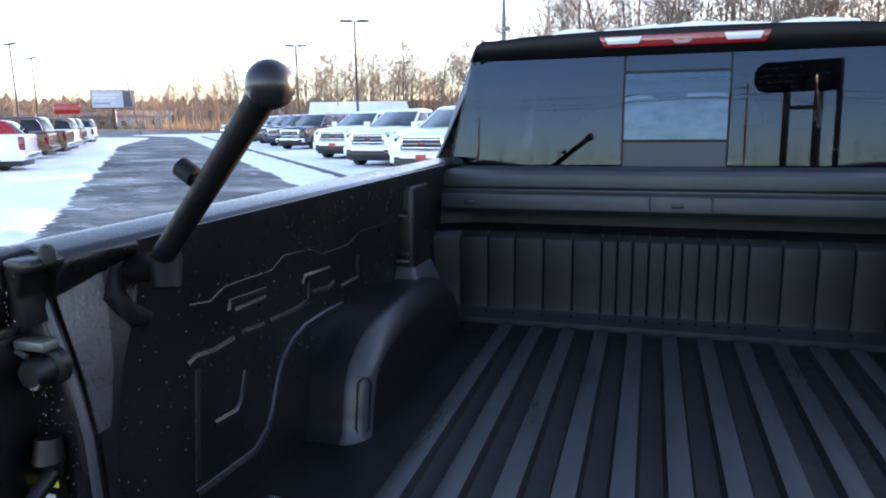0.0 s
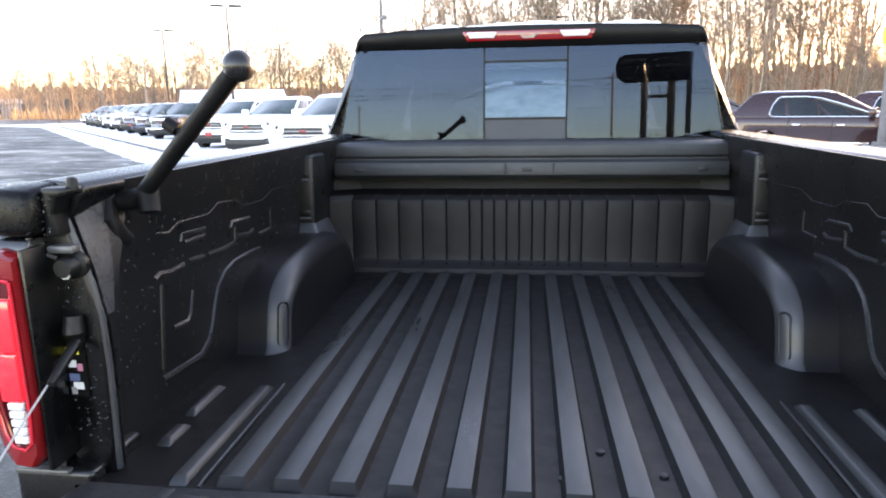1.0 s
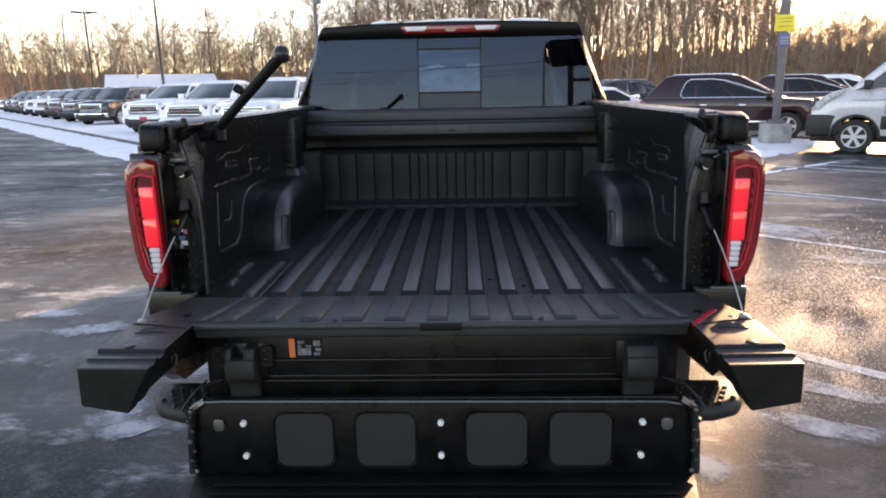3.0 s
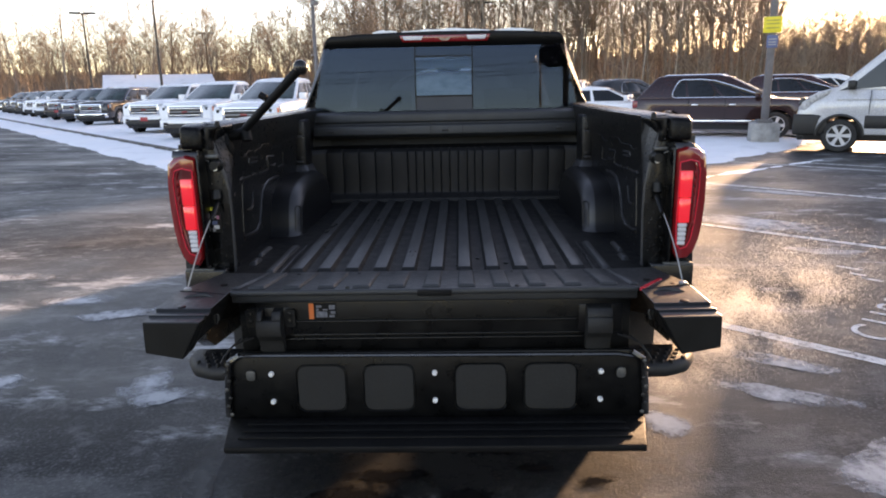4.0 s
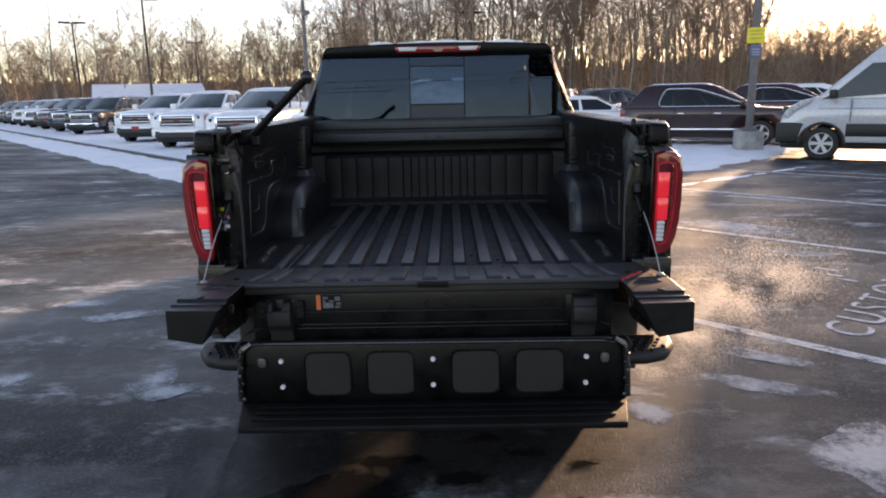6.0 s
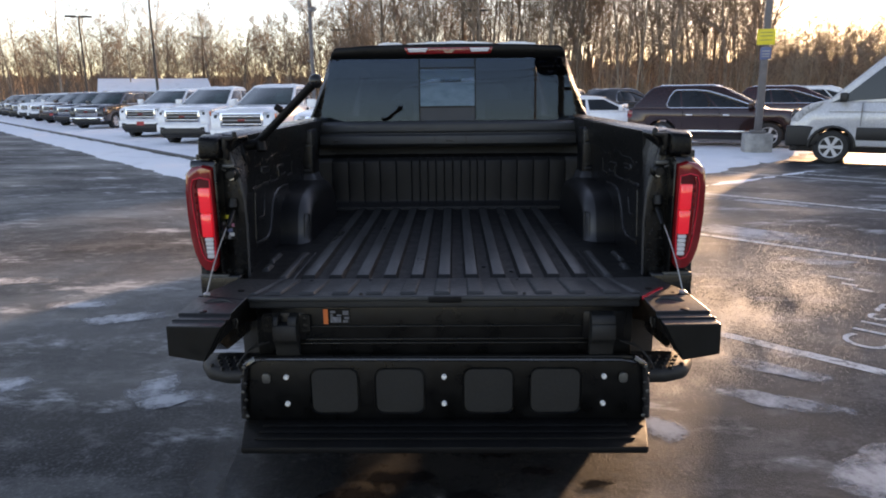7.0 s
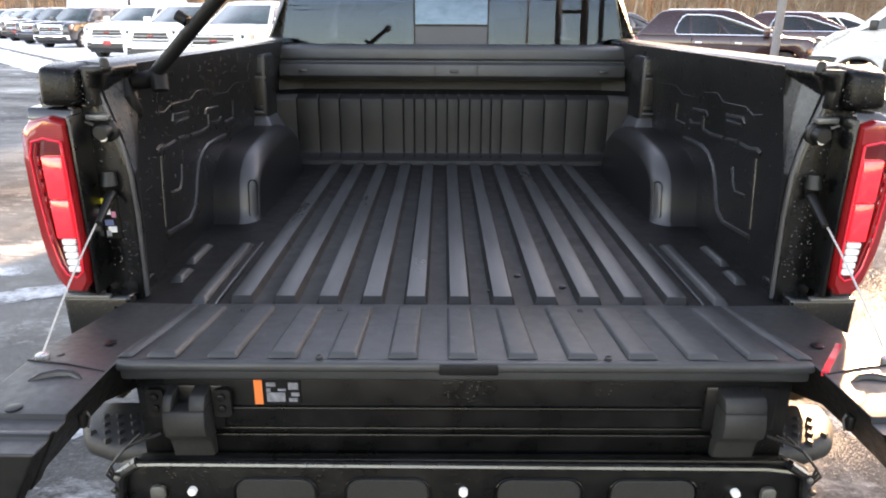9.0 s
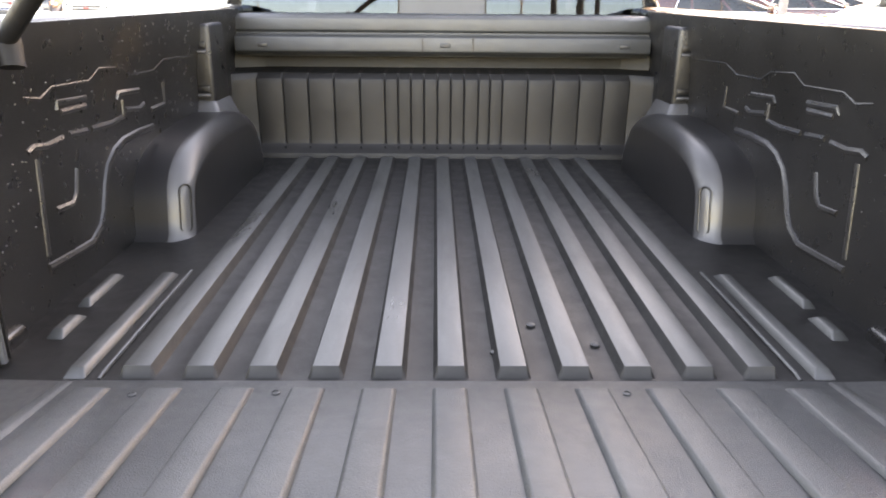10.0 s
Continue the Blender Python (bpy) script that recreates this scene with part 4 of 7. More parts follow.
                part("bolt", bm, M_FRIT, br)
        # cable and hoses at the ends of the fold
        for k in range(3):
            bm = bmesh.new()
            tube(bm, [(s * (0.60 + 0.02 * k), -0.372, 0.77), (s * (0.66 + 0.01 * k), -0.392, 0.755 - 0.01 * k), (s * (0.695 + 0.006 * k), -0.40, 0.715 - 0.01 * k), (s * 0.688, -0.392, 0.66)], 0.003, 6)
            part("wire", bm, M_TRIM, fold)
    # lower panel with four grey windows
    panel = part("step_panel", bevel_step_panel(), M_BLACK, gate, "glossy black step panel")
    for cx_, w in ((-0.379, 0.16), (-0.153, 0.165), (0.153, 0.168), (0.383, 0.17)):
        bm = bmesh.new()
        prism(bm, rounded(cx_, 0.594, w, 0.16, 0.03), "y", -0.388, -0.383)
        part("panel_insert", bevel(bm, 0.002, 1), M_PANEL, panel, "matt grey rounded insert")
        bm = bmesh.new()
        o = rounded(cx_, 0.594, w + 0.008, 0.168, 0.032)
        tube(bm, [(x, -0.388, z) for x, z in o + o[:1]], 0.0025, 6, False)
        part("insert_rim", bm, M_BLACK, panel)
    for x in (-0.545, 0.0, 0.548):
        for z in (0.648, 0.549):
            bm = bmesh.new()
            lathe(bm, [(0.009, -0.386), (0.009, -0.394), (0.0075, -0.397), (0.0, -0.398)], "y", (x, 0, z), 14)
            part("pin", bm, M_WHITE, panel, "white plastic pin")
    bm = bmesh.new()
    tube(bm, [(-0.66, -0.392, 0.712), (-0.6, -0.395, 0.716), (0.6, -0.395, 0.710), (0.66, -0.392, 0.70)], 0.007, 8)
    part("panel_ridge", bm, M_PAINT, panel)
    for s in (-1, 1):
        bm = bmesh.new()
        tube(bm, [(s * 0.645, -0.39, 0.715), (s * 0.682, -0.392, 0.69), (s * 0.694, -0.392, 0.6), (s * 0.698, -0.395, 0.5)], 0.012, 8)
        part("panel_edge", bm, M_PAINT, panel)
        for k in range(7):
            z = 0.69 - k * 0.03
            bm = bmesh.new()
            lathe(bm, [(0.0065, -0.403), (0.0065, -0.407), (0.003, -0.409)], "y", (s * (0.684 + 0.01 * (k % 2)), 0, z), 8)
            part("edge_bolt", bm, M_DULLZINC if k % 3 == 0 else M_TRIM, panel)
        bm = bmesh.new()
        prism(bm, [(s * x, z) for x, z in rounded(0.613, 0.645, 0.030, 0.036, 0.012)], "y", -0.398, -0.386)
        part("latch", bevel(bm, 0.003), M_DULLZINC, panel, "dull zinc latch")
    # step lip
    bm = bmesh.new()
    hexa(bm, [(-0.705, -0.385, 0.462), (0.705, -0.385, 0.462), (0.70, -0.385, 0.488), (-0.70, -0.385, 0.488), (-0.648, -0.605, 0.478), (0.648, -0.605, 0.478), (0.648, -0.605, 0.502), (-0.648, -0.605, 0.502)])
    lip = part("step_lip", bevel(bm, 0.006, 2), M_STEP, gate, "black fold-out step")
    for y in (-0.44, -0.49, -0.54):
        k = (y + 0.385) / -0.22
        part("lip_ridge", bbox(-0.62, 0.62, y - 0.012, y + 0.012, 0.488 + 0.014 * k, 0.495 + 0.014 * k, 0.003), M_STEP, lip)
    # sticker on the inner gate
    st = part("warning_sticker", bbox(-0.412, -0.322, -0.3545, -0.351, 0.828, 0.882, 0), M_FRIT, fold, "warning sticker with an orange block")
    part("print", bbox(-0.412, -0.396, -0.3565, -0.3535, 0.828, 0.882, 0), M_ORANGE, st)
    for x0, x1, z0, z1 in ((-0.388, -0.37, 0.868, 0.876), (-0.388, -0.38, 0.856, 0.864), (-0.388, -0.352, 0.834, 0.854), (-0.345, -0.326, 0.861, 0.876), (-0.345, -0.328, 0.834, 0.842), (-0.34, -0.324, 0.846, 0.854), (-0.366, -0.35, 0.858, 0.862)):
        part("print", bbox(x0, x1, -0.3565, -0.3535, z0, z1, 0), M_DIMP, st)


def gate_z(y):
    """Height of the lowered gate's skin, which rises towards its outer edge."""
    return 0.899 + 0.041 * (-0.022 - y) / 0.343


def bevel_gate_top():
    bm = bmesh.new()
    hexa(bm, [(-0.66, -0.376, 0.893), (0.66, -0.376, 0.893), (0.645, -0.022, 0.79), (-0.645, -0.022, 0.79), (-0.66, -0.376, gate_z(-0.376) - 0.004), (0.66, -0.376, gate_z(-0.376) - 0.004), (0.645, -0.022, 0.899), (-0.645, -0.022, 0.899)])
    return bevel(bm, 0.006, 2)


def bevel_step_panel():
    bm = bmesh.new()
    prism(bm, [(-0.70, 0.466), (0.70, 0.466), (0.69, 0.70), (0.64, 0.722), (-0.64, 0.722), (-0.69, 0.70)], "y", -0.386, -0.362)
    return bevel(bm, 0.006, 2)


def wheel(parent, x, y, r, w, side, spokes=6, rim_mat=None):
    """Wheel > tyre, rim."""
    wh = new("wheel")
    wh.parent = parent
    wh.location = (x, y, r)
    bm = bmesh.new()
    lathe(bm, [(r * 0.66, -w / 2), (r * 0.93, -w / 2), (r * 0.985, -w * 0.42), (r, -w * 0.3), (r, w * 0.3), (r * 0.985, w * 0.42), (r * 0.93, w / 2), (r * 0.66, w / 2)], "x", (0, 0, 0), 28, False)
    part("tyre", bm, M_RUBBER, wh)
    bm = bmesh.new()
    f = side * w * 0.40
    lathe(bm, [(r * 0.685, side * w * 0.5), (r * 0.62, side * w * 0.46), (r * 0.60, side * w * 0.1), (r * 0.58, side * w * 0.1)], "x", (0, 0, 0), 28, False)
    for k in range(spokes):
        a = k * math.tau / spokes
        c, s = math.cos(a), math.sin(a)
        p = [(r * 0.10, r * 0.07), (r * 0.63, r * 0.12), (r * 0.63, -r * 0.12), (r * 0.10, -r * 0.07)]
        q = [(u * c - v * s, u * s + v * c) for u, v in p]
        prism(bm, q, "x", f - side * 0.03, f)
    lathe(bm, [(r * 0.14, f - side * 0.02), (r * 0.14, f + side * 0.012), (0.0, f + side * 0.014)], "x", (0, 0, 0), 12)
    part("rim", bm, rim_mat or M_ALLOY, wh)
    bm = bmesh.new()
    lathe(bm, [(r * 0.61, side * w * 0.16), (r * 0.1, side * w * 0.14), (0, side * w * 0.14)], "x", (0, 0, 0), 20)
    part("brake_disc", bm, M_TRIM, wh)
    return wh


def build_cab():
    ry = lambda z: 2.055 + (z - 1.415) / 0.42 * 0.0191         # plane of the rear window
    rear = part("cab_rear", bbox(-0.94, 0.94, 2.02, 2.10, 0.55, 1.408, 0.012, 3), M_PAINT, truck, "glossy black cab back")
    half = lambda z: 0.862 - (z - 1.415) / 0.42 * 0.09
    win = part("rear_window", pane([(-half(1.415), 1.415), (-0.192, 1.415), (-0.192, 1.835), (-half(1.835), 1.835)], ry, 0.004), M_GLASS, truck, "tinted rear window")
    for n, pts, m, lab in (("window_pane", [(0.186, 1.415), (half(1.415), 1.415), (half(1.835), 1.835), (0.186, 1.835)], M_GLASS, "tinted glass"), ("slider_pane", [(-0.184, 1.515), (0.178, 1.515), (0.178, 1.76), (-0.184, 1.76)], M_SLIDER, "lighter sliding pane"),
                           ("window_pane", [(-0.184, 1.418), (0.178, 1.418), (0.178, 1.509), (-0.184, 1.509)], M_LOWPANE, "grey lower pane"), ("window_pane", [(-0.184, 1.766), (0.178, 1.766), (0.178, 1.833), (-0.184, 1.833)], M_GLASS, "tinted glass")):
        o = part(n, pane(pts, ry, 0.004), m, win, lab)
    for x0, x1, z0, z1 in ((-0.192, -0.184, 1.415, 1.835), (0.178, 0.186, 1.415, 1.835), (-0.184, 0.178, 1.758, 1.768), (-0.184, 0.178, 1.507, 1.517)):
        part("window_bar", pane([(x0, z0), (x1, z0), (x1, z1), (x0, z1)], lambda z: ry(z) - 0.002, 0.008), M_HEADER, win)
    part("window_sill", bbox(-0.87, 0.87, 2.035, 2.06, 1.402, 1.418, 0.004), M_TRIM, win)
    for s in (-1, 1):
        bm = bmesh.new()
        hexa(bm, [(s * 0.862, 2.045, 1.405), (s * 0.945, 2.03, 1.405), (s * 0.945, 2.26, 1.405), (s * 0.862, 2.26, 1.405), (s * 0.772, 2.115, 1.845), (s * 0.735, 2.10, 1.87), (s * 0.735, 2.28, 1.87), (s * 0.772, 2.28, 1.845)])
        part("rear_pillar", bevel(bm, 0.016, 3), M_PAINT, truck, "glossy black rear pillar")
        bm = bmesh.new()
        hexa(bm, [(s * 0.87, 3.10, 1.36), (s * 0.945, 3.10, 1.36), (s * 0.945, 3.20, 1.36), (s * 0.87, 3.20, 1.36), (s * 0.70, 3.06, 1.86), (s * 0.735, 3.06, 1.86), (s * 0.735, 3.16, 1.86), (s * 0.70, 3.16, 1.86)])
        part("middle_pillar", bm, M_PAINT, truck)
        bm = bmesh.new()
        hexa(bm, [(s * 0.77, 4.30, 1.28), (s * 0.93, 4.30, 1.28), (s * 0.93, 4.40, 1.28), (s * 0.77, 4.40, 1.28), (s * 0.60, 3.50, 1.85), (s * 0.735, 3.50, 1.86), (s * 0.735, 3.60, 1.86), (s * 0.60, 3.60, 1.85)])
        part("front_pillar", bevel(bm, 0.01), M_PAINT, truck)
        for y0, y1, y2, y3 in ((2.28, 3.09, 3.05, 2.30), (3.21, 4.28, 3.52, 3.17)):
            bm = bmesh.new()
            q = [(s * 0.93, y0, 1.40), (s * 0.93, y1, 1.40), (s * 0.74, y2, 1.845), (s * 0.74, y3, 1.845)]
            vs = [bm.verts.new(p) for p in q]
            bm.faces.new(vs)
            o = part("side_window", thicken(bm, 0.004), M_GLASS if y0 < 3 else M_CARGLASS, truck, "tinted side glass")
        # flank: door skins, fender
        for y0, y1, n in ((2.02, 3.14, "rear_door"), (3.15, 4.32, "front_door"), (4.33, 5.35, "front_fender")):
            bm = bmesh.new()
            a, b = sorted((s * 0.90, s * 0.985))
            hexa(bm, [(a, y0, 0.33), (b, y0, 0.33), (b, y1, 0.33), (a, y1, 0.33), (a, y0, 1.41 if y0 < 4 else 1.24), (b - s * 0.045 * (s > 0) + 0.045 * (s < 0) * 0, y0, 1.41 if y0 < 4 else 1.24), (b - 0.045 * (s > 0), y1, 1.38 if y0 < 4 else 1.18), (a + 0.045 * (s < 0), y1, 1.38 if y0 < 4 else 1.18)])
            d = part(n, bevel(bm, 0.012), M_PAINT, truck)
            if "door" in n:
                part("door_handle", bbox(min(s * 0.985, s * 1.005), max(s * 0.985, s * 1.005), y0 + 0.08, y0 + 0.27, 1.17, 1.20, 0.006), M_PAINT, d)
        wheel(truck, s * 0.87, 0.98, 0.41, 0.28, s)
        wheel(truck, s * 0.87, 4.72, 0.41, 0.28, s)
    # roof with its raised rear edge
    bm = bmesh.new()
    xs = np.linspace(-0.74, 0.74, 13)
    rows = []
    for y, dz in ((2.062, -0.03), (2.075, -0.006), (2.12, 0.0), (2.5, 0.006), (3.1, 0.004), (3.45, -0.01), (3.60, -0.05)):
        rows.append([(x, y, 1.898 + dz + 0.012 * (1 - (x / 0.74) ** 2) - 0.05 * max(0, abs(x) - 0.70) / 0.04) for x in xs])
    strip(bm, rows)
    part("roof", thicken(bm, 0.03), M_PAINT, truck, "glossy black cab roof")
    bm = bmesh.new()
    top = [(-0.778, 1.826), (-0.768, 1.858), (-0.752, 1.884), (-0.73, 1.897), (-0.64, 1.899), (-0.56, 1.906), (-0.3, 1.913), (0.0, 1.916), (0.3, 1.913), (0.56, 1.906), (0.64, 1.899), (0.73, 1.897), (0.752, 1.884), (0.768, 1.858), (0.778, 1.826)]
    rows = [[(x, 2.068, z - 0.004) for x, z in top], [(x * 0.998, 2.05, z - 0.003) for x, z in top], [(x * 0.99, 2.045, min(z, 1.90) - 0.012) for x, z in top], [(x, 2.052, 1.826 + (z - 1.826) * 0.25) for x, z in top], [(x, 2.066, 1.824) for x, z in top]]
    strip(bm, rows)
    part("roof_header", bm, M_HEADER, truck, "black panel between the roof and the rear window", 50)
    bm = bmesh.new()
    tube(bm, [(x * 0.997, 2.058, z - 0.002) for x, z in top[2:-2]], 0.0035, 6)
    part("roof_edge", bm, M_PAINT, truck)
    # frozen melt along the roof's rear edge
    rg = random.Random(5)
    for x0, x1 in ((-0.46, -0.30), (-0.27, 0.30), (0.33, 0.58)):
        bm = bmesh.new()
        xs2 = np.linspace(x0, x1, 12)
        hs = [0.010 + 0.012 * math.sin(math.pi * k / 11) * rg.uniform(0.5, 1.2) for k in range(12)]
        zr = lambda x: 1.898 + 0.012 * (1 - (x / 0.74) ** 2) + 0.004
        strip(bm, [[(x, 2.085 + 0.01 * rg.random(), zr(x) - 0.012) for x in xs2], [(x, 2.095, zr(x) + h) for x, h in zip(xs2, hs)], [(x, 2.20, zr(x) + h) for x, h in zip(xs2, hs)], [(x, 2.24, zr(x) - 0.006) for x in xs2]])
        part("roof_frost", bm, M_SNOW, truck, "crust of frozen snow on the roof edge")
    # high brake lamp
    bm = bmesh.new()
    prism(bm, [(-0.285, 1.893), (-0.262, 1.850), (0.28, 1.850), (0.30, 1.893)], "y", 2.034, 2.06)
    hb = part("high_brake_lamp", bevel(bm, 0.005), M_DEEPRED, truck, "dark red high brake lamp with clear ends")
    for x0, x1 in ((-0.262, -0.13), (0.145, 0.275)):
        bm = bmesh.new()
        e = 0.012
        prism(bm, [(x0 + e, 1.862), (x1 - e, 1.862), (x1, 1.888), (x0, 1.888)], "y", 2.028, 2.04)
        part("cargo_light", bevel(bm, 0.003), M_CLEARLENS, hb, "clear cargo light")
    bm = bmesh.new()
    prism(bm, [(-0.035, 1.880), (0.0, 1.868), (0.05, 1.880), (0.03, 1.858), (-0.015, 1.858)], "y", 2.029, 2.036)
    part("badge", bm, M_LEDRED, hb)
    # windscreen, bonnet, nose
    bm = bmesh.new()
    vs = [bm.verts.new(p) for p in ((-0.87, 4.37, 1.28), (0.87, 4.37, 1.28), (0.69, 3.57, 1.85), (-0.69, 3.57, 1.85))]
    bm.faces.new(vs)
    ws = part("windscreen", thicken(bm, 0.005), M_CLEAR, truck, "frosted windscreen")
    wy = lambda z: 3.575 + (1.85 - z) / 0.57 * 0.80
    arch = [(-0.60, 1.33), (-0.60, 1.46), (-0.52, 1.58), (-0.38, 1.655), (-0.18, 1.695), (0.05, 1.705), (0.30, 1.70), (0.46, 1.685), (0.56, 1.62), (0.60, 1.48), (0.60, 1.33)]
    part("frost_sheet", pane(arch, lambda z: wy(z) - 0.012, 0.004), M_FROSTPANE, ws, "white frost left on the windscreen")
    bm = bmesh.new()
    tube(bm, [(x, wy(z) - 0.02, z) for x, z in arch[1:-1]], [0.004, 0.008, 0.012, 0.014, 0.011, 0.014, 0.012, 0.010, 0.006], 6)
    part("frost_rim", bm, M_SNOW, ws, "thick rim of frost")
    # added panels that block bright sky showing between frost and pillar
    for sg in (-1, 1):
        part("sky_shield", pane([(sg * x, z) for x, z in ((0.575, 1.30), (0.83, 1.30), (0.68, 1.80), (0.50, 1.80), (0.50, 1.66), (0.56, 1.56))][::sg], lambda z: wy(z) - 0.03, 0.004), M_FRIT, ws, "added black panel that hides the sky beside the frost")
    part("headliner", bbox(-0.72, 0.72, 2.14, 3.56, 1.80, 1.84, 0.015), M_SEAT, truck)
    bm = bmesh.new()
    hexa(bm, [(-0.68, 3.56, 1.72), (0.68, 3.56, 1.72), (0.66, 3.62, 1.80), (-0.66, 3.62, 1.80), (-0.68, 3.30, 1.79), (0.68, 3.30, 1.79), (0.66, 3.40, 1.83), (-0.66, 3.40, 1.83)])
    part("sun_visor", bevel(bm, 0.01), M_SEAT, truck)
    bm = bmesh.new()
    hexa(bm, [(-0.92, 4.36, 0.6), (0.92, 4.36, 0.6), (0.90, 5.45, 0.55), (-0.90, 5.45, 0.55), (-0.90, 4.36, 1.27), (0.90, 4.36, 1.27), (0.86, 5.40, 1.14), (-0.86, 5.40, 1.14)])
    part("bonnet", bevel(bm, 0.04, 3), M_PAINT, truck)
    part("grille", bbox(-0.55, 0.55, 5.43, 5.48, 0.72, 1.08, 0.02), M_CHROME, truck)
    part("front_bumper", bbox(-0.95, 0.95, 5.35, 5.60, 0.42, 0.66, 0.04, 3), M_PAINT, truck)
    part("cab_floor", bbox(-0.90, 0.90, 2.05, 4.4, 0.40, 0.60, 0.01), M_TRIM, truck)
    part("dashboard", bbox(-0.86, 0.86, 4.05, 4.36, 0.75, 1.24, 0.04, 3), M_SEAT, truck)
    part("rear_seat", bbox(-0.72, 0.72, 2.14, 2.34, 0.62, 1.33, 0.05, 3), M_SEAT, truck)
    for x, y in ((-0.43, 2.22), (0.43, 2.22), (-0.43, 3.2), (0.43, 3.2)):
        part("headrest", bbox(x - 0.13, x + 0.13, y, y + 0.11, 1.37, 1.55, 0.04, 3), M_SEAT, truck)
    for x in (-0.43, 0.43):
        part("front_seat", bbox(x - 0.26, x + 0.26, 3.2, 3.38, 0.62, 1.34, 0.05, 3), M_SEAT, truck)
    bm = bmesh.new()
    lathe(bm, [(0.012, -0.02), (0.19, -0.005), (0.2, 0.01), (0.19, 0.02)], "y", (-0.43, 3.95, 1.12), 20)
    part("steering_wheel", bm, M_SEAT, truck)
    part("mirror", bbox(-0.09, 0.11, 3.68, 3.70, 1.70, 1.76, 0.01), M_FRIT, truck)
    part("chassis", bbox(-0.50, 0.50, 0.05, 5.3, 0.45, 0.62, 0.02), M_TRIM, truck)
    # axle, spare tyre and flaps: unseen, added to block low sun underneath
    bm = bmesh.new()
    tube(bm, [(-0.85, 0.98, 0.41), (-0.16, 0.98, 0.41), (-0.12, 0.98, 0.41), (0.0, 0.98, 0.40), (0.12, 0.98, 0.41), (0.16, 0.98, 0.41), (0.85, 0.98, 0.41)], [0.045, 0.05, 0.13, 0.17, 0.13, 0.05, 0.045], 12)
    part("rear_axle", bm, M_TRIM, truck)
    bm = bmesh.new()
    lathe(bm, [(0.2, -0.12), (0.36, -0.12), (0.40, -0.07), (0.40, 0.07), (0.36, 0.12), (0.2, 0.12)], "z", (0.0, 0.42, 0.47), 24)
    part("spare_tyre", bm, M_RUBBER, truck)
    for s in (-1, 1):
        part("mud_flap", bbox(min(s * 0.72, s * 0.98), max(s * 0.72, s * 0.98), 0.50, 0.515, 0.22, 0.60, 0.004), M_RUBBER, truck)
    # unseen boards added to keep low sun off the ground under the truck
    for s in (-1, 1):
        part("sun_baffle", bbox(min(s * 0.88, s * 1.02), max(s * 0.88, s * 1.02), 1.50, 4.20, 0.20, 0.30, 0.02), M_TRIM, truck, "added black board that blocks sun under the truck")
    part("bed_underside", bbox(-0.80, 0.80, 0.05, 1.95, 0.70, 0.86, 0.01), M_TRIM, truck)


def pane(pts, yf, th):
    bm = bmesh.new()
    a = [bm.verts.new((x, yf(z), z)) for x, z in pts]
    b = [bm.verts.new((x, yf(z) + th, z)) for x, z in pts]
    bm.faces.new(a)
    bm.faces.new(b[::-1])
    for i in range(len(pts)):
        bm.faces.new((a[i], a[(i + 1) % len(pts)], b[(i + 1) % len(pts)], b[i]))
    return bm


build_bed()
build_gate()
build_cab()


def build_pole():
    """Black tube with a ball end, pinned in a bracket under the bed rail."""
    pole = thing("grab_pole", "black tubular grab pole with a ball end on the bed side", "grab pole")
    p0, p1 = Vector((-0.735, 0.165, 1.425)), Vector((-0.485, 0.05, 1.640))
    d = (p1 - p0).normalized()
    bm = bmesh.new()
    tube(bm, [p0 - d * 0.02, p0, p0.lerp(p1, 0.5), p1 - d * 0.01, p1], [0.016, 0.0162, 0.0162, 0.017, 0.0155], 16)
    part("tube", bm, M_STEP, pole)
    bm = bmesh.new()
    bmesh.ops.create_uvsphere(bm, u_segments=24, v_segments=16, radius=0.0268, matrix=Matrix.Translation(p1 + d * 0.012))
    part("ball", bm, wet_paint("ball_gloss", (0.010, 0.010, 0.011), 0.16, False, 0.0, 0.5, 0.01), pole, "glossy black ball end")
    bm = bmesh.new()
    q = p0.lerp(p1, 0.49)
    e = Vector((-0.75, 0.1, 0.45)).normalized()
    tube(bm, [q, q + e * 0.018, q + e * 0.02, q + e * 0.046], [0.008, 0.008, 0.0135, 0.0135], 12)
    part("stub", bm, M_STEP, pole, "short black side stub")
    bm = bmesh.new()
    tube(bm, [(-0.80, 0.175, 1.40), (-0.765, 0.18, 1.405), (-0.735, 0.17, 1.415), (-0.73, 0.16, 1.38)], [0.02, 0.022, 0.024, 0.02], 12)
    part("socket", bm, M_STEP, pole)
    bm = bmesh.new()
    tube(bm, [(-0.815, 0.15, 1.405), (-0.805, 0.135, 1.37), (-0.80, 0.155, 1.335), (-0.812, 0.20, 1.32), (-0.825, 0.19, 1.29)], [0.014, 0.02, 0.021, 0.016, 0.008], 10)
    part("bracket", bm, M_STEP, pole)


build_pole()


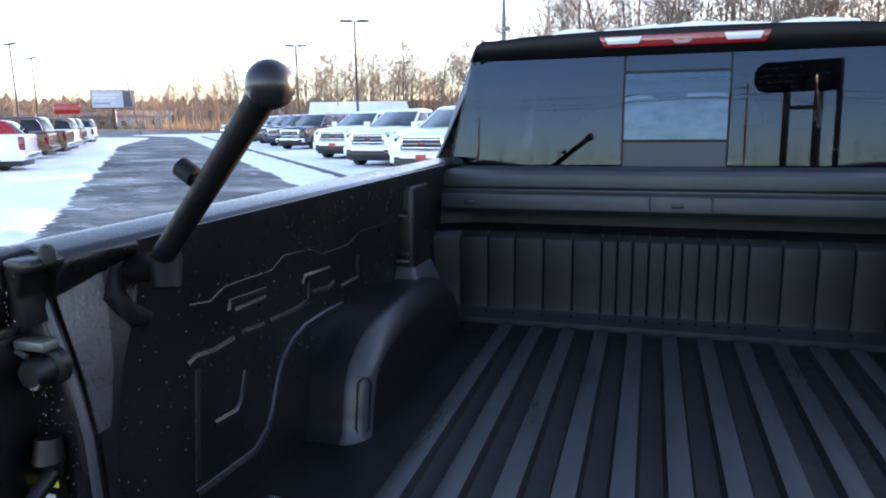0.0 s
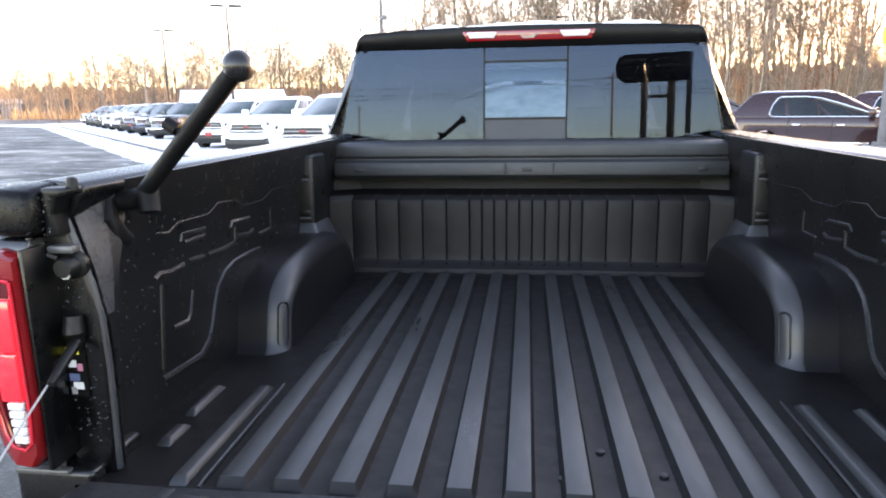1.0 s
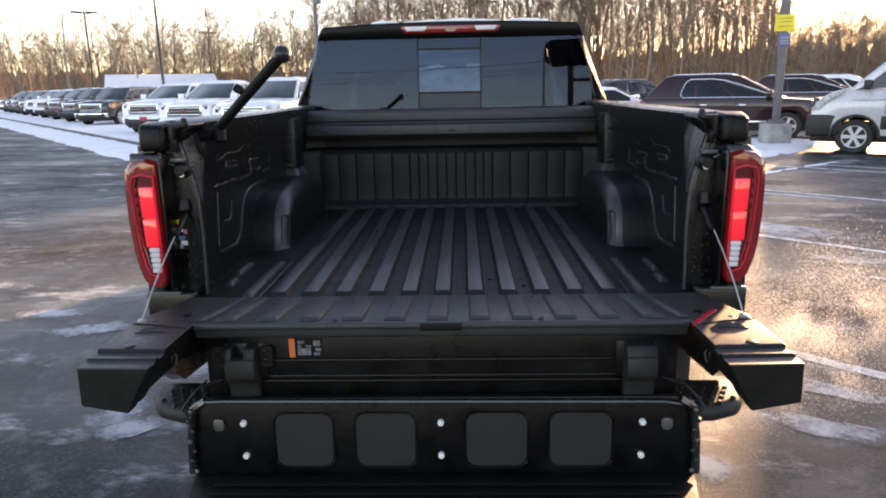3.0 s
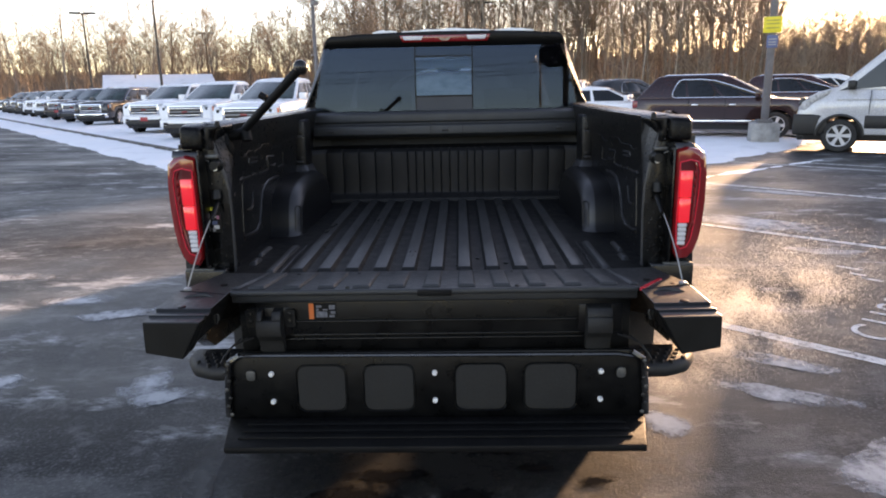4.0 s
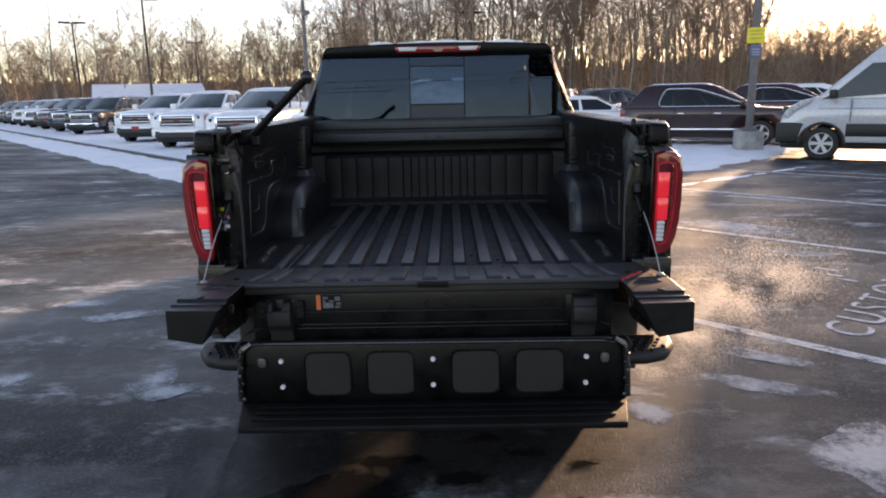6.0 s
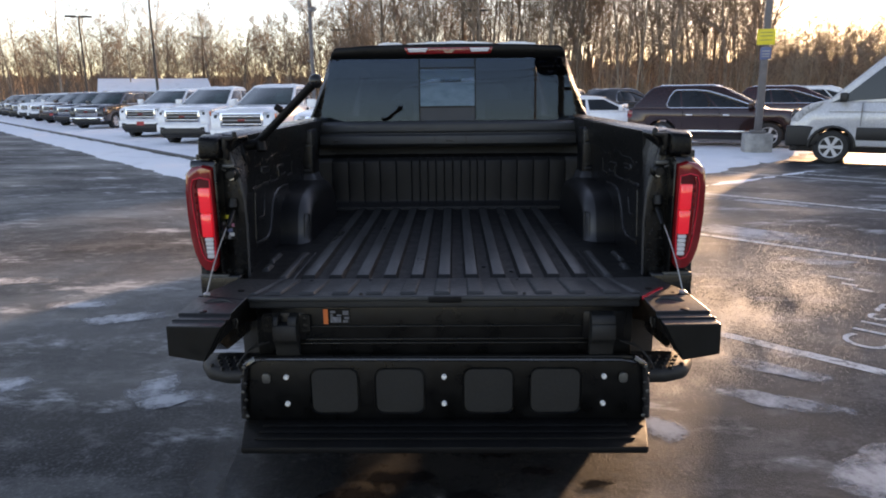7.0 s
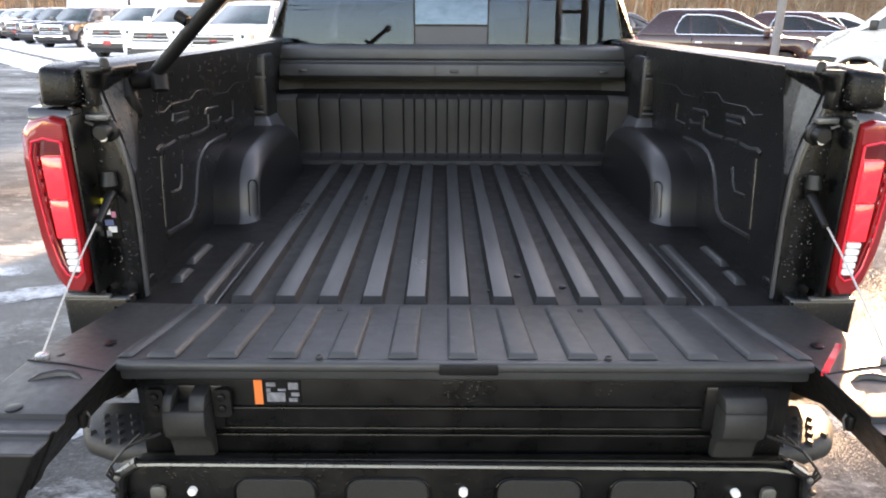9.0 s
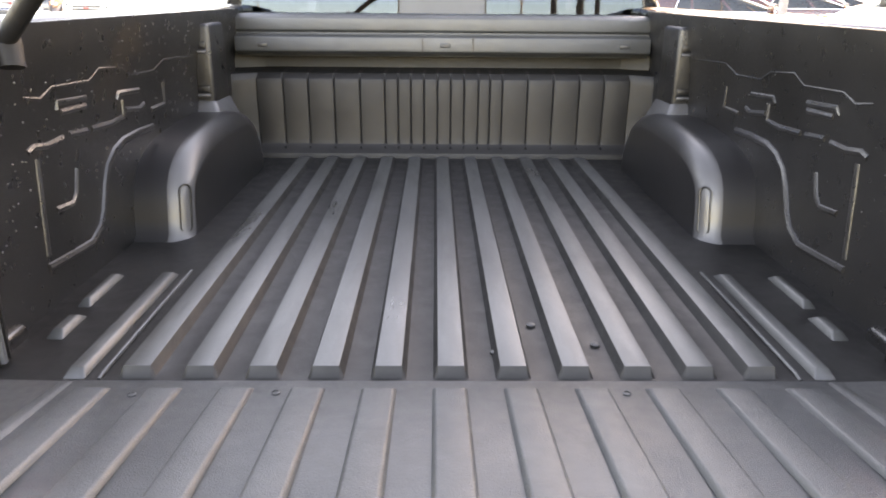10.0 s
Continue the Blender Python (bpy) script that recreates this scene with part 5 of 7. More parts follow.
def water_beads():
    """Beads of melt water on the rail, the post and the upper bed side."""
    rg = random.Random(3)
    V, F = [], []

    def bead(p, n, r):
        n = Vector(n).normalized()
        u = n.orthogonal().normalized()
        w = n.cross(u)
        b = len(V)
        for ring, h in ((1.0, 0.0), (0.75, 0.55)):
            for k in range(6):
                a = k * math.tau / 6
                V.append(Vector(p) + (u * math.cos(a) + w * math.sin(a)) * r * ring + n * r * h)
        V.append(Vector(p) + n * r * 0.8)
        for k in range(6):
            F.append((b + k, b + (k + 1) % 6, b + 6 + (k + 1) % 6, b + 6 + k))
            F.append((b + 6 + k, b + 6 + (k + 1) % 6, b + 12, b + 12))

    for s in (-1, 1):
        for _ in range(170 if s < 0 else 30):
            y, z = rg.random() ** 1.6 * 1.2 + 0.1, rg.uniform(1.05, 1.43)
            x = 0.83 - 0.0015 - float(np.interp(z, (1.15, 1.25, 1.31, 1.36, 1.445), (0, 0.002, 0.012, 0.026, 0.034))) - 0.009
            bead((s * x, y, z), (-s, 0, 0), rg.uniform(0.0008, 0.0026))
        for _ in range(260):
            z = rg.uniform(0.95, 1.40)
            bead((s * rg.uniform(float(np.interp(z, (1.08, 1.2, 1.28, 1.36, 1.42), (0.786, 0.788, 0.80, 0.822, 0.842))), 0.862), 0.0335, z), (0, -1, 0), 0.0008 + 0.0032 * rg.random() ** 2)
        for _ in range(40):
            bead((s * rg.uniform(0.80, 0.92), -0.027, rg.uniform(1.37, 1.435)), (0, -1, 0.1), rg.uniform(0.0008, 0.002))
    me = bpy.data.meshes.new("water_beads")
    me.from_pydata([tuple(v) for v in V], [], [f if f[2] != f[3] else f[:3] for f in F])
    me.materials.append(mat("water", (0.01, 0.01, 0.011), 0.03, vary=0.05, rough_vary=0.01, spec=0.5))
    me.polygons.foreach_set("use_smooth", [True] * len(me.polygons))
    tagged(new("water_beads", me), "beads of melt water on the black truck", "water", "", "stuff")


water_beads()


# ---------- ground ----------
ROAD = Vector((-0.642, 0.766, 0.0))      # along the lane between the parked rows
CROSS = Vector((0.766, 0.642, 0.0))
rng = random.Random(7)


def sheet(name, outline, z, material, label, category, kind="structure"):
    bm = bmesh.new()
    bm.faces.new([bm.verts.new((x, y, z)) for x, y in outline])
    o = part(name, bm, material, None, "", 0)
    return tagged(o, label, category, "", kind)


sheet("ground", [(-2500, -2500), (2500, -2500), (2500, 2500), (-2500, 2500)], -0.03, M_BRUSH, "flat ground of dead winter grass", "ground")
sheet("pavement", [(-75, -60), (70, -60), (70, 38), (20, 50), (-60, 120), (-120, 120), (-120, 40)], 0.0, M_ASPHALT, "dark wet asphalt car park with salt stains", "pavement")


def snow_patch(name, outline, height, step, label, seed, rough=1.0):
    """A low uneven sheet of snow inside an outline, thinning to nothing at its ragged edge."""
    n = len(outline)
    P = [Vector((x, y)) for x, y in outline]

    def inside(p):
        odd, best = False, 1e9
        for i in range(n):
            a, b = P[i], P[(i + 1) % n]
            if (a.y > p.y) != (b.y > p.y) and p.x < (b.x - a.x) * (p.y - a.y) / (b.y - a.y) + a.x:
                odd = not odd
            ab = b - a
            k = max(0, min(1, (p - a).dot(ab) / ab.length_squared))
            best = min(best, (p - a - ab * k).length)
        return best if odd else -best

    x0, x1 = min(p.x for p in P) - 1, max(p.x for p in P) + 1
    y0, y1 = min(p.y for p in P) - 1, max(p.y for p in P) + 1
    nx, ny = int((x1 - x0) / step) + 1, int((y1 - y0) / step) + 1
    bm = bmesh.new()
    grid = {}
    for i in range(nx):
        for j in range(ny):
            x, y = x0 + i * step, y0 + j * step
            d = inside(Vector((x, y))) + rough * (noise.noise((x * 0.7, y * 0.7, seed)) * 0.45 + noise.noise((x * 2.3, y * 2.3, seed)) * 0.25)
            if d > -step * 1.5:
                h = height * (0.5 + 0.5 * noise.noise((x * 0.9, y * 0.9, seed + 5))) + height * 0.35 * noise.noise((x * 3, y * 3, seed))
                grid[i, j] = bm.verts.new((x, y, -0.025 + (h + 0.035) * max(0, min(1, d / 0.35 + 0.25))))
    for (i, j), v in grid.items():
        q = [grid.get(k) for k in ((i, j), (i + 1, j), (i + 1, j + 1), (i, j + 1))]
        if all(q):
            bm.faces.new(q)
    o = part(name, bm, M_SNOW, None, "", 60)
    return tagged(o, label, "snow", "", "stuff")


def along(o, u, v):
    """A point u metres along the lane and v metres across it from o."""
    p = Vector((*o, 0)) + ROAD * u + CROSS * v
    return (p.x, p.y)


R0 = (-6.75, 12.35)      # on the lane's edge towards the facing row
snow_patch("snow", [along(R0, -6, 0.0), along(R0, 62, 0.0), along(R0, 80, -5.5), along(R0, 80, 22), along(R0, -4, 16), (4.3, 10.9)], 0.06, 0.24, "trodden snow under the row of parked trucks", 1, 0.3)
L0 = (-9.6, 8.0)
snow_patch("snow", [along(L0, -9, -2.0), along(L0, -3, 0.1), along(L0, 40, -0.4), along(L0, 62, 1.5), along(L0, 70, -4), along(L0, 60, -16), along(L0, -9, -16)], 0.14, 0.25, "ploughed snow bank beside the lane", 2, 0.4)
snow_patch("snow", [(3.6, 10.9), (4.9, 10.8), (6.1, 11.8), (7.2, 13.0), (8.5, 14.4), (9.6, 15.6), (9.0, 18.2), (6.0, 21.5), (3.0, 20.5), (2.2, 15)], 0.07, 0.22, "snow round the lamp base", 3)
snow_patch("snow", [(10.5, 15.4), (14, 14.2), (19, 17), (16, 22), (11, 19)], 0.05, 0.4, "snow between the parked cars", 4)
snow_patch("snow", [(3.9, 8.6), (5.7, 9.9), (7.6, 11.25), (7.35, 11.5), (5.5, 10.15), (3.7, 8.9)], 0.03, 0.12, "thin ridge of ploughed snow", 8, 0.3)

# kerb along the facing row
bm = bmesh.new()
p, q = Vector((*along(R0, -6, 1.55), 0)), Vector((*along(R0, 60, 1.55), 0))
w = CROSS * 0.08
hexa(bm, [p - w, q - w, q + w, p + w] + [v + Vector((0, 0, 0.10)) for v in (p - w, q - w, q + w, p + w)])
tagged(part("kerb", bevel(bm, 0.02), M_DARKPOLE, None), "dark wet kerb edge showing through snow", "kerb", "", "structure")

# stall lines: parallel, across the lane's direction on the open side
A = Vector((0.72, -0.694, 0.0))
N = Vector((0.694, 0.72, 0.0))
for i, (d, a0, a1) in enumerate(((2.55, -0.2, 5.5), (5.62, -3.4, 6.5), (8.75, -6.0, 7.0), (11.9, -4.0, 8.0), (12.5, -2.6, 9.0), (-0.55, 2.6, 6.0))):
    m = N * d
    p, q = m + A * a0, m + A * a1
    w = N * 0.05
    bm = bmesh.new()
    vs = [bm.verts.new((*(v.xy), 0.004)) for v in (p - w, q - w, q + w, p + w)]
    bm.faces.new(vs)
    tagged(part("stall_line", bm, M_LINE, None, "", 0), "worn white painted stall line", "road marking", "stall lines", "structure")

# stencilled word on the stall
cu = bpy.data.curves.new("stencil", "FONT")
cu.body, cu.size, cu.space_character = "CUSTOMER", 0.40, 1.25
word = new("stencil_word", cu)
me = bpy.data.meshes.new_from_object(word.evaluated_get(bpy.context.evaluated_depsgraph_get()))
bpy.data.objects.remove(word)
word = new("stencil_word", me)
me.materials.append(M_LINE)
word.matrix_basis = Matrix.Translation((2.70, 1.42, 0.005)) @ Matrix.Rotation(math.atan2(N.y, N.x), 4, "Z")
tagged(word, "worn white word CUSTOMER painted on asphalt", "road marking", "", "structure")
# dashes of another word beyond
for u, v, l in ((4.35, 0.15, 0.16), (4.45, 0.05, 0.12), (4.62, -0.1, 0.2)):
    p = N * u + A * (0.25 + v)
    bm = bmesh.new()
    w, k = N * 0.025, A * l
    bm.faces.new([bm.verts.new((*(c.xy), 0.005)) for c in (p - w, p + k - w, p + k + w, p + w)])
    tagged(part("paint_dash", bm, M_LINE, None, "", 0), "short worn white paint dash", "road marking", "", "structure")


def frost(name, cx_, cy_, rx, ry, ang, seed, material, label, z=0.003):
    bm = bmesh.new()
    pts = []
    for k in range(40):
        a = k * math.tau / 40
        r = 1 + 0.45 * noise.noise((math.cos(a) * 1.5, math.sin(a) * 1.5, seed)) + 0.25 * noise.noise((math.cos(a) * 5, math.sin(a) * 5, seed))
        x, y = rx * r * math.cos(a), ry * r * math.sin(a)
        c, s = math.cos(ang), math.sin(ang)
        pts.append((cx_ + x * c - y * s, cy_ + x * s + y * c, z))
    bm.faces.new([bm.verts.new(p) for p in pts])
    tagged(part(name, bm, material, None, "", 0), label, "puddle" if material in (M_WATER, M_DAMP) else "frost", "", "structure")


for k, (x, y, rx, ry, an) in enumerate(((3.6, 4.95, 1.6, 0.24, -0.78), (5.8, 3.5, 1.4, 0.3, -0.75), (1.98, 0.02, 0.42, 0.26, 0.2), (1.04, 0.46, 0.10, 0.16, 0.3), (1.75, 0.75, 0.5, 0.10, -0.5), (-1.66, 0.95, 0.26, 0.14, 0.9), (-2.95, 2.5, 0.35, 0.16, 0.2), (-4.2, 3.2, 0.9, 0.14, 0.1), (4.6, 7.3, 1.4, 0.12, -0.7), (-1.5, 0.80, 0.22, 0.09, 0.6), (-2.55, 0.98, 0.28, 0.12, 0.3), (1.95, 1.15, 0.45, 0.09, -0.6), (-2.45, 2.15, 0.5, 0.12, 0.35))):
    frost("frost_patch", x, y, rx, ry, an, k * 3.1, M_ICE if k in (2, 3, 9) else M_FROST, "patch of frost on the asphalt", 0.003 + 0.0002 * k)
for k, (x, y, rx, ry, an) in enumerate(((-0.1, 0.05, 1.05, 0.42, 0.05), (-0.45, -0.15, 0.55, 0.3, 0.4), (-1.0, -0.55, 0.16, 1.25, 0.06), (-1.03, -0.9, 0.13, 0.9, 0.06))):
    frost("wet_stain", x, y, rx, ry, an, k * 4.7 + 80, M_DAMP, "asphalt soaked dark by dripping melt water" if k < 2 else "dark wet tyre track on the asphalt", 0.0052 + 0.0002 * k)
for k, (x, y, rx, ry, an) in enumerate(((-0.38, -0.22, 0.42, 0.20, 0.5), (-0.55, -0.62, 0.35, 0.18, 0.9), (-0.22, 0.03, 0.20, 0.07, 0.1), (0.08, -0.12, 0.16, 0.06, 0.2), (0.38, 0.08, 0.12, 0.05, 0.0), (0.62, -0.02, 0.10, 0.04, 0.3), (0.2, 0.22, 0.1, 0.05, 0.0), (0.55, -0.3, 0.08, 0.04, 0.2))):
    frost("drip_puddle", x, y, rx, ry, an, k * 2.3 + 50, M_WATER, "dark puddle of melt water", 0.0065 + 0.0002 * k)


def exhaust_steam():
    """A drifting cloud of fine droplets from the tail pipe, thick at the pipe and torn further off."""
    rg = np.random.default_rng(4)
    n = 800000
    u = rg.random(n) ** 0.75
    wide = np.stack((0.04 + 0.15 * u, 0.05 + 0.13 * u, 0.035 + 0.12 * u), 1)
    P = np.stack((0.95 + 0.62 * u, 0.20 + 0.12 * u, 0.35 + 0.40 * u ** 0.75), 1) + rg.normal(size=(n, 3)) * wide
    luck = rg.random(n)
    V, F = [], []
    for p, k in zip(P, luck):
        x, y, z = (float(c) for c in p)
        c = 1.5 * noise.noise((x * 5, y * 5, z * 6)) + 0.9 * noise.noise((x * 13, y * 13, z * 14)) - 0.15
        if z < 0.05 or x < 0.90 or c < k * 1.1 - 0.35:
            continue
        b = len(V)
        for q in rg.normal(size=(3, 3)) * 0.0011:
            V.append(tuple(p + q))
        F.append((b, b + 1, b + 2))
    me = bpy.data.meshes.new("exhaust_steam")
    me.from_pydata(V, [], F)
    me.materials.append(M_STEAM)
    tagged(new("exhaust_steam", me), "pale exhaust steam drifting beside the truck", "steam", "", "stuff")


exhaust_steam()


# ---------- parked vehicles ----------
M_DARKGLASS = mat("car_glass", (0.012, 0.016, 0.018), 0.04, vary=0.1, rough_vary=0.02)
# strong blotches paint light and dark reflections into the windscreens
M_GREENGLASS = mat("car_windscreen", (0.028, 0.05, 0.05), 0.04, vary=0.85, scale=1.3, rough_vary=0.02)
M_HEADLAMP = mat("headlamp_glass", (0.42, 0.43, 0.44), 0.08, vary=0.5, scale=14)
SPECS = {
    "pickup": dict(W=2.03, r=0.40, axles=(1.95, -1.75), arch=0.47, low=0.42, top=[(-2.92, 1.27), (-0.92, 1.29), (1.25, 1.31), (2.55, 1.23), (2.88, 1.15)], nose=2.95, tail=-2.95,
                   gh=(-0.95, -0.80, 0.25, 1.42), zb=1.27, zt=1.90, w0=0.93, w1=0.69, panes=((0.04, 0.44), (0.48, 0.96)), grille=(0.62, 0.74, 1.16)),
    "suv": dict(W=2.02, r=0.40, axles=(1.65, -1.35), arch=0.46, low=0.40, top=[(-2.58, 1.2), (0.95, 1.25), (2.3, 1.19), (2.55, 1.10)], nose=2.60, tail=-2.62,
                gh=(-2.58, -2.35, 0.15, 1.15), zb=1.22, zt=1.88, w0=0.92, w1=0.74, panes=((0.03, 0.30), (0.33, 0.63), (0.66, 0.97)), grille=(0.60, 0.68, 1.10)),
    "crossover": dict(W=1.95, r=0.37, axles=(1.50, -1.36), arch=0.43, low=0.32, top=[(-2.34, 1.12), (0.9, 1.13), (2.0, 1.06), (2.32, 0.93)], nose=2.40, tail=-2.38,
                      gh=(-2.30, -1.74, 0.22, 1.40), zb=1.09, zt=1.72, w0=0.90, w1=0.66, panes=((0.29, 0.39), (0.41, 0.66), (0.68, 0.97)), grille=(0.5, 0.55, 0.85)),
    "sedan": dict(W=1.84, r=0.33, axles=(1.40, -1.36), arch=0.38, low=0.26, top=[(-2.35, 0.98), (-1.5, 1.0), (0.9, 0.94), (2.0, 0.82), (2.32, 0.68)], nose=2.38, tail=-2.40,
                  gh=(-1.85, -1.0, 0.0, 1.10), zb=0.95, zt=1.44, w0=0.84, w1=0.58, panes=((0.08, 0.48), (0.51, 0.96)), grille=(0.45, 0.45, 0.65)),
    "van": dict(W=2.06, r=0.36, axles=(1.80, -1.80), arch=0.43, low=0.34, top=[(-2.90, 1.3), (1.45, 1.42), (1.95, 1.39), (2.28, 1.30), (2.50, 1.17), (2.61, 0.98)], nose=2.66, tail=-2.92,
                gh=(-2.9, -2.85, 0.70, 2.02), zb=1.30, zt=2.55, w0=0.98, w1=0.86, panes=((0.66, 0.975),), grille=(0.5, 0.72, 1.16)),
}


def vehicle(name, label, category, spec, paint, group="", snow=True, plate=None, chrome=True, cladding=False):
    S = SPECS[spec]
    body_paint = M_CARPAINT[paint]
    v = thing(name, label, category, group)
    W = S["W"] / 2
    # lower body, wheel openings cut into its outline
    low, ra = S["low"], S["arch"]
    pts = [(S["tail"], low + 0.08), (S["tail"] + 0.06, low)]
    for ax in sorted(S["axles"]):
        pts += [(ax - ra * math.cos(a), S["r"] + ra * math.sin(a) * 0.98) for a in np.linspace(0.05, math.pi - 0.05, 11) if S["r"] + ra * math.sin(a) > low]
    pts += [(S["nose"] - 0.06, low), (S["nose"], low + 0.10), (S["nose"], S["top"][-1][1] - 0.10)]
    pts += [(y, z) for y, z in S["top"][::-1]] + [(S["tail"], S["top"][0][1] - 0.10)]
    bm = bmesh.new()
    prism(bm, pts, "x", -W, W)
    bevel(bm, 0.05, 2, 35)
    for p in bm.verts:
        k = max(0, (p.co.y - S["nose"] + 0.7) / 0.7) ** 2 * 0.10 + max(0, (S["tail"] + 0.4 - p.co.y) / 0.4) ** 2 * 0.05 + max(0, p.co.z - 0.85) * 0.12
        p.co.x *= 1 - k
    part("body", bm, body_paint, v)
    part("underbody", bbox(-W + 0.18, W - 0.18, S["tail"] + 0.15, S["nose"] - 0.15, 0.24, 0.62, 0.02), M_TRIM, v)
    # greenhouse
    ya, yb, yc, yd = S["gh"]
    zb, zt, w0, w1 = S["zb"], S["zt"], S["w0"], S["w1"]
    bm = bmesh.new()
    ring = lambda z, y0, y3, wd: [(-wd, y0, z), (wd, y0, z), (wd, y3, z), (-wd, y3, z)]
    vs = strip(bm, [ring(zb, ya, yd, w0), ring(zt, yb, yc, w1), ring(zt + 0.035, yb + 0.16, yc - 0.30, w1 - 0.07), ring(zt + 0.06, yb + 0.55, yc - 0.75, w1 - 0.22)], True)
    bm.faces.new(vs[0][::-1])
    bm.faces.new(vs[-1])
    part("cabin", bevel(bm, 0.055, 3, 20), body_paint, v)
    fx = lambda f: w0 + (w1 - w0) * f
    f0, f1 = (0.10, 0.84) if spec != "van" else (0.02, 0.62)
    yl = lambda u, f: (ya + (yb - ya) * f) + u * ((yd + (yc - yd) * f) - (ya + (yb - ya) * f))
    for s in (-1, 1):
        for u0, u1 in S["panes"]:
            bm = bmesh.new()
            q = [(u0 + 0.006, f0), (u1 - 0.006, f0), (u1 - 0.012, f1), (u0 + 0.012, f1)]
            if spec == "van":      # the sill of the front door drops towards the nose
                q = [(u0 + 0.006, f0 + 0.10), (u0 + 0.10, f0 + 0.07), (u1 - 0.11, f0 + 0.04), (u1, f0), (u1 - 0.02, f0 + 0.10), (u1 - 0.03, f1), (u0 + 0.012, f1)]
            if spec == "crossover":
                if u0 < 0.35:
                    q = [(0.305, 0.10), (u1, 0.10), (u1, 0.84), (0.36, 0.84), (0.325, 0.78), (0.295, 0.58), (0.285, 0.26), (0.29, 0.16)]
                elif u1 < 0.9:
                    q = [(u0, 0.10), (u1, 0.10), (u1, 0.83), (0.62, 0.84), (u0, 0.84)]
                else:
                    q = [(u0, 0.10), (0.955, 0.10), (0.93, 0.28), (0.85, 0.56), (0.74, 0.78), (u0, 0.815)]
            o0 = [bm.verts.new((s * (fx(f) + 0.008), yl(u, f), zb + (zt - zb) * f)) for u, f in q]
            o1 = [bm.verts.new((s * (fx(f) - 0.02), yl(u, f), zb + (zt - zb) * f)) for u, f in q]
            bm.faces.new(o0)
            bm.faces.new(o1[::-1])
            for i in range(len(q)):
                bm.faces.new((o0[i], o0[(i + 1) % len(q)], o1[(i + 1) % len(q)], o1[i]))
            part("side_window", bevel(bm, 0.006, 1), M_DARKGLASS, v)
        if chrome and spec in ("suv", "crossover"):
            bm = bmesh.new()
            u0, u1 = S["panes"][0][0], S["panes"][-1][1]
            if spec == "crossover":
                loop = [(0.31, 0.07), (0.60, 0.075), (0.955, 0.07), (0.968, 0.11), (0.935, 0.30), (0.855, 0.59), (0.745, 0.81), (0.62, 0.87), (0.36, 0.87), (0.32, 0.80), (0.288, 0.58), (0.276, 0.26), (0.285, 0.12), (0.31, 0.07)]
            else:
                loop = [(u0 + 0.03, f0 - 0.03), (u1, f0 - 0.03), (u1 - 0.004, (f0 + f1) / 2), (u1 - 0.025, f1), (u1 - 0.06, f1 + 0.025), (u0 + 0.05, f1 + 0.025), (u0 + 0.018, f1 - 0.03), (u0 - 0.004, f1 - 0.3), (u0, f0 + 0.06), (u0 + 0.03, f0 - 0.03)]
            tube(bm, [(s * (fx(f) + 0.012), yl(u, f), zb + (zt - zb) * f) for u, f in loop], 0.014, 6)
            part("window_trim", bm, M_CHROME, v, "chrome window surround")
            part("sill_trim", bbox(min(s * (W - 0.01), s * (W + 0.012)), max(s * (W - 0.01), s * (W + 0.012)), S["axles"][1] + ra + 0.05, S["axles"][0] - ra - 0.05, low + 0.14, low + 0.19, 0.006), M_CHROME, v)
        # mirror, handles, door seams
        m = part("mirror", bbox(min(s * (w0 + 0.02), s * (w0 + 0.24)), max(s * (w0 + 0.02), s * (w0 + 0.24)), yd - 0.45, yd - 0.30, zb + 0.04, zb + 0.24, 0.03), body_paint if spec != "van" else M_TRIM, v)
        for u0, u1 in S["panes"][-2:]:
            y = yl(u0, 0) + 0.08
            part("door_handle", bbox(min(s * (W - 0.05), s * (W + 0.005)), max(s * (W - 0.05), s * (W + 0.005)), y, y + 0.18, zb - 0.17, zb - 0.135, 0.01), M_CHROME if chrome else M_TRIM, v)
            part("door_seam", bbox(min(s * (W - 0.12), s * (W + 0.002)), max(s * (W - 0.12), s * (W + 0.002)), y - 0.10, y - 0.092, low + 0.12, zb - 0.03, 0), M_FRIT, v)
        # wheel openings and wheels
        for ax in S["axles"]:
            wheel(v, s * (W - 0.14), ax, S["r"], 0.24, s, 5 if spec == "crossover" else 6)
            if cladding or spec == "van":
                bm = bmesh.new()
                arc = [(ax - (ra + 0.02) * math.cos(a), S["r"] + (ra + 0.02) * math.sin(a)) for a in np.linspace(0.0, math.pi, 13)]
                tube(bm, [(s * (W - 0.01), y, z) for y, z in arc], 0.035, 6)
                part("arch_trim", bm, M_TRIM, v)
        # headlamp, tail lamp
        gz0, gz1 = S["grille"][1], S["grille"][2]
        bm = bmesh.new()
        a, b = sorted((s * (S["grille"][0] + 0.03), s * (W - 0.06)))
        yf = S["nose"] - 0.02
        hexa(bm, [(a, yf - 0.12, gz1 - 0.22), (b, yf - 0.3, gz1 - 0.20), (b, yf - 0.5, gz1 - 0.2), (a, yf - 0.5, gz1 - 0.22), (a, yf - 0.12, gz1), (b, yf - 0.34, gz1 + 0.0), (b, yf - 0.5, gz1 + 0.0), (a, yf - 0.5, gz1)] if s > 0 else
             [(a, yf - 0.3, gz1 - 0.20), (b, yf - 0.12, gz1 - 0.22), (b, yf - 0.5, gz1 - 0.22), (a, yf - 0.5, gz1 - 0.2), (a, yf - 0.34, gz1), (b, yf - 0.12, gz1), (b, yf - 0.5, gz1), (a, yf - 0.5, gz1)])
        for p in bm.verts:
            p.co.y += 0.14
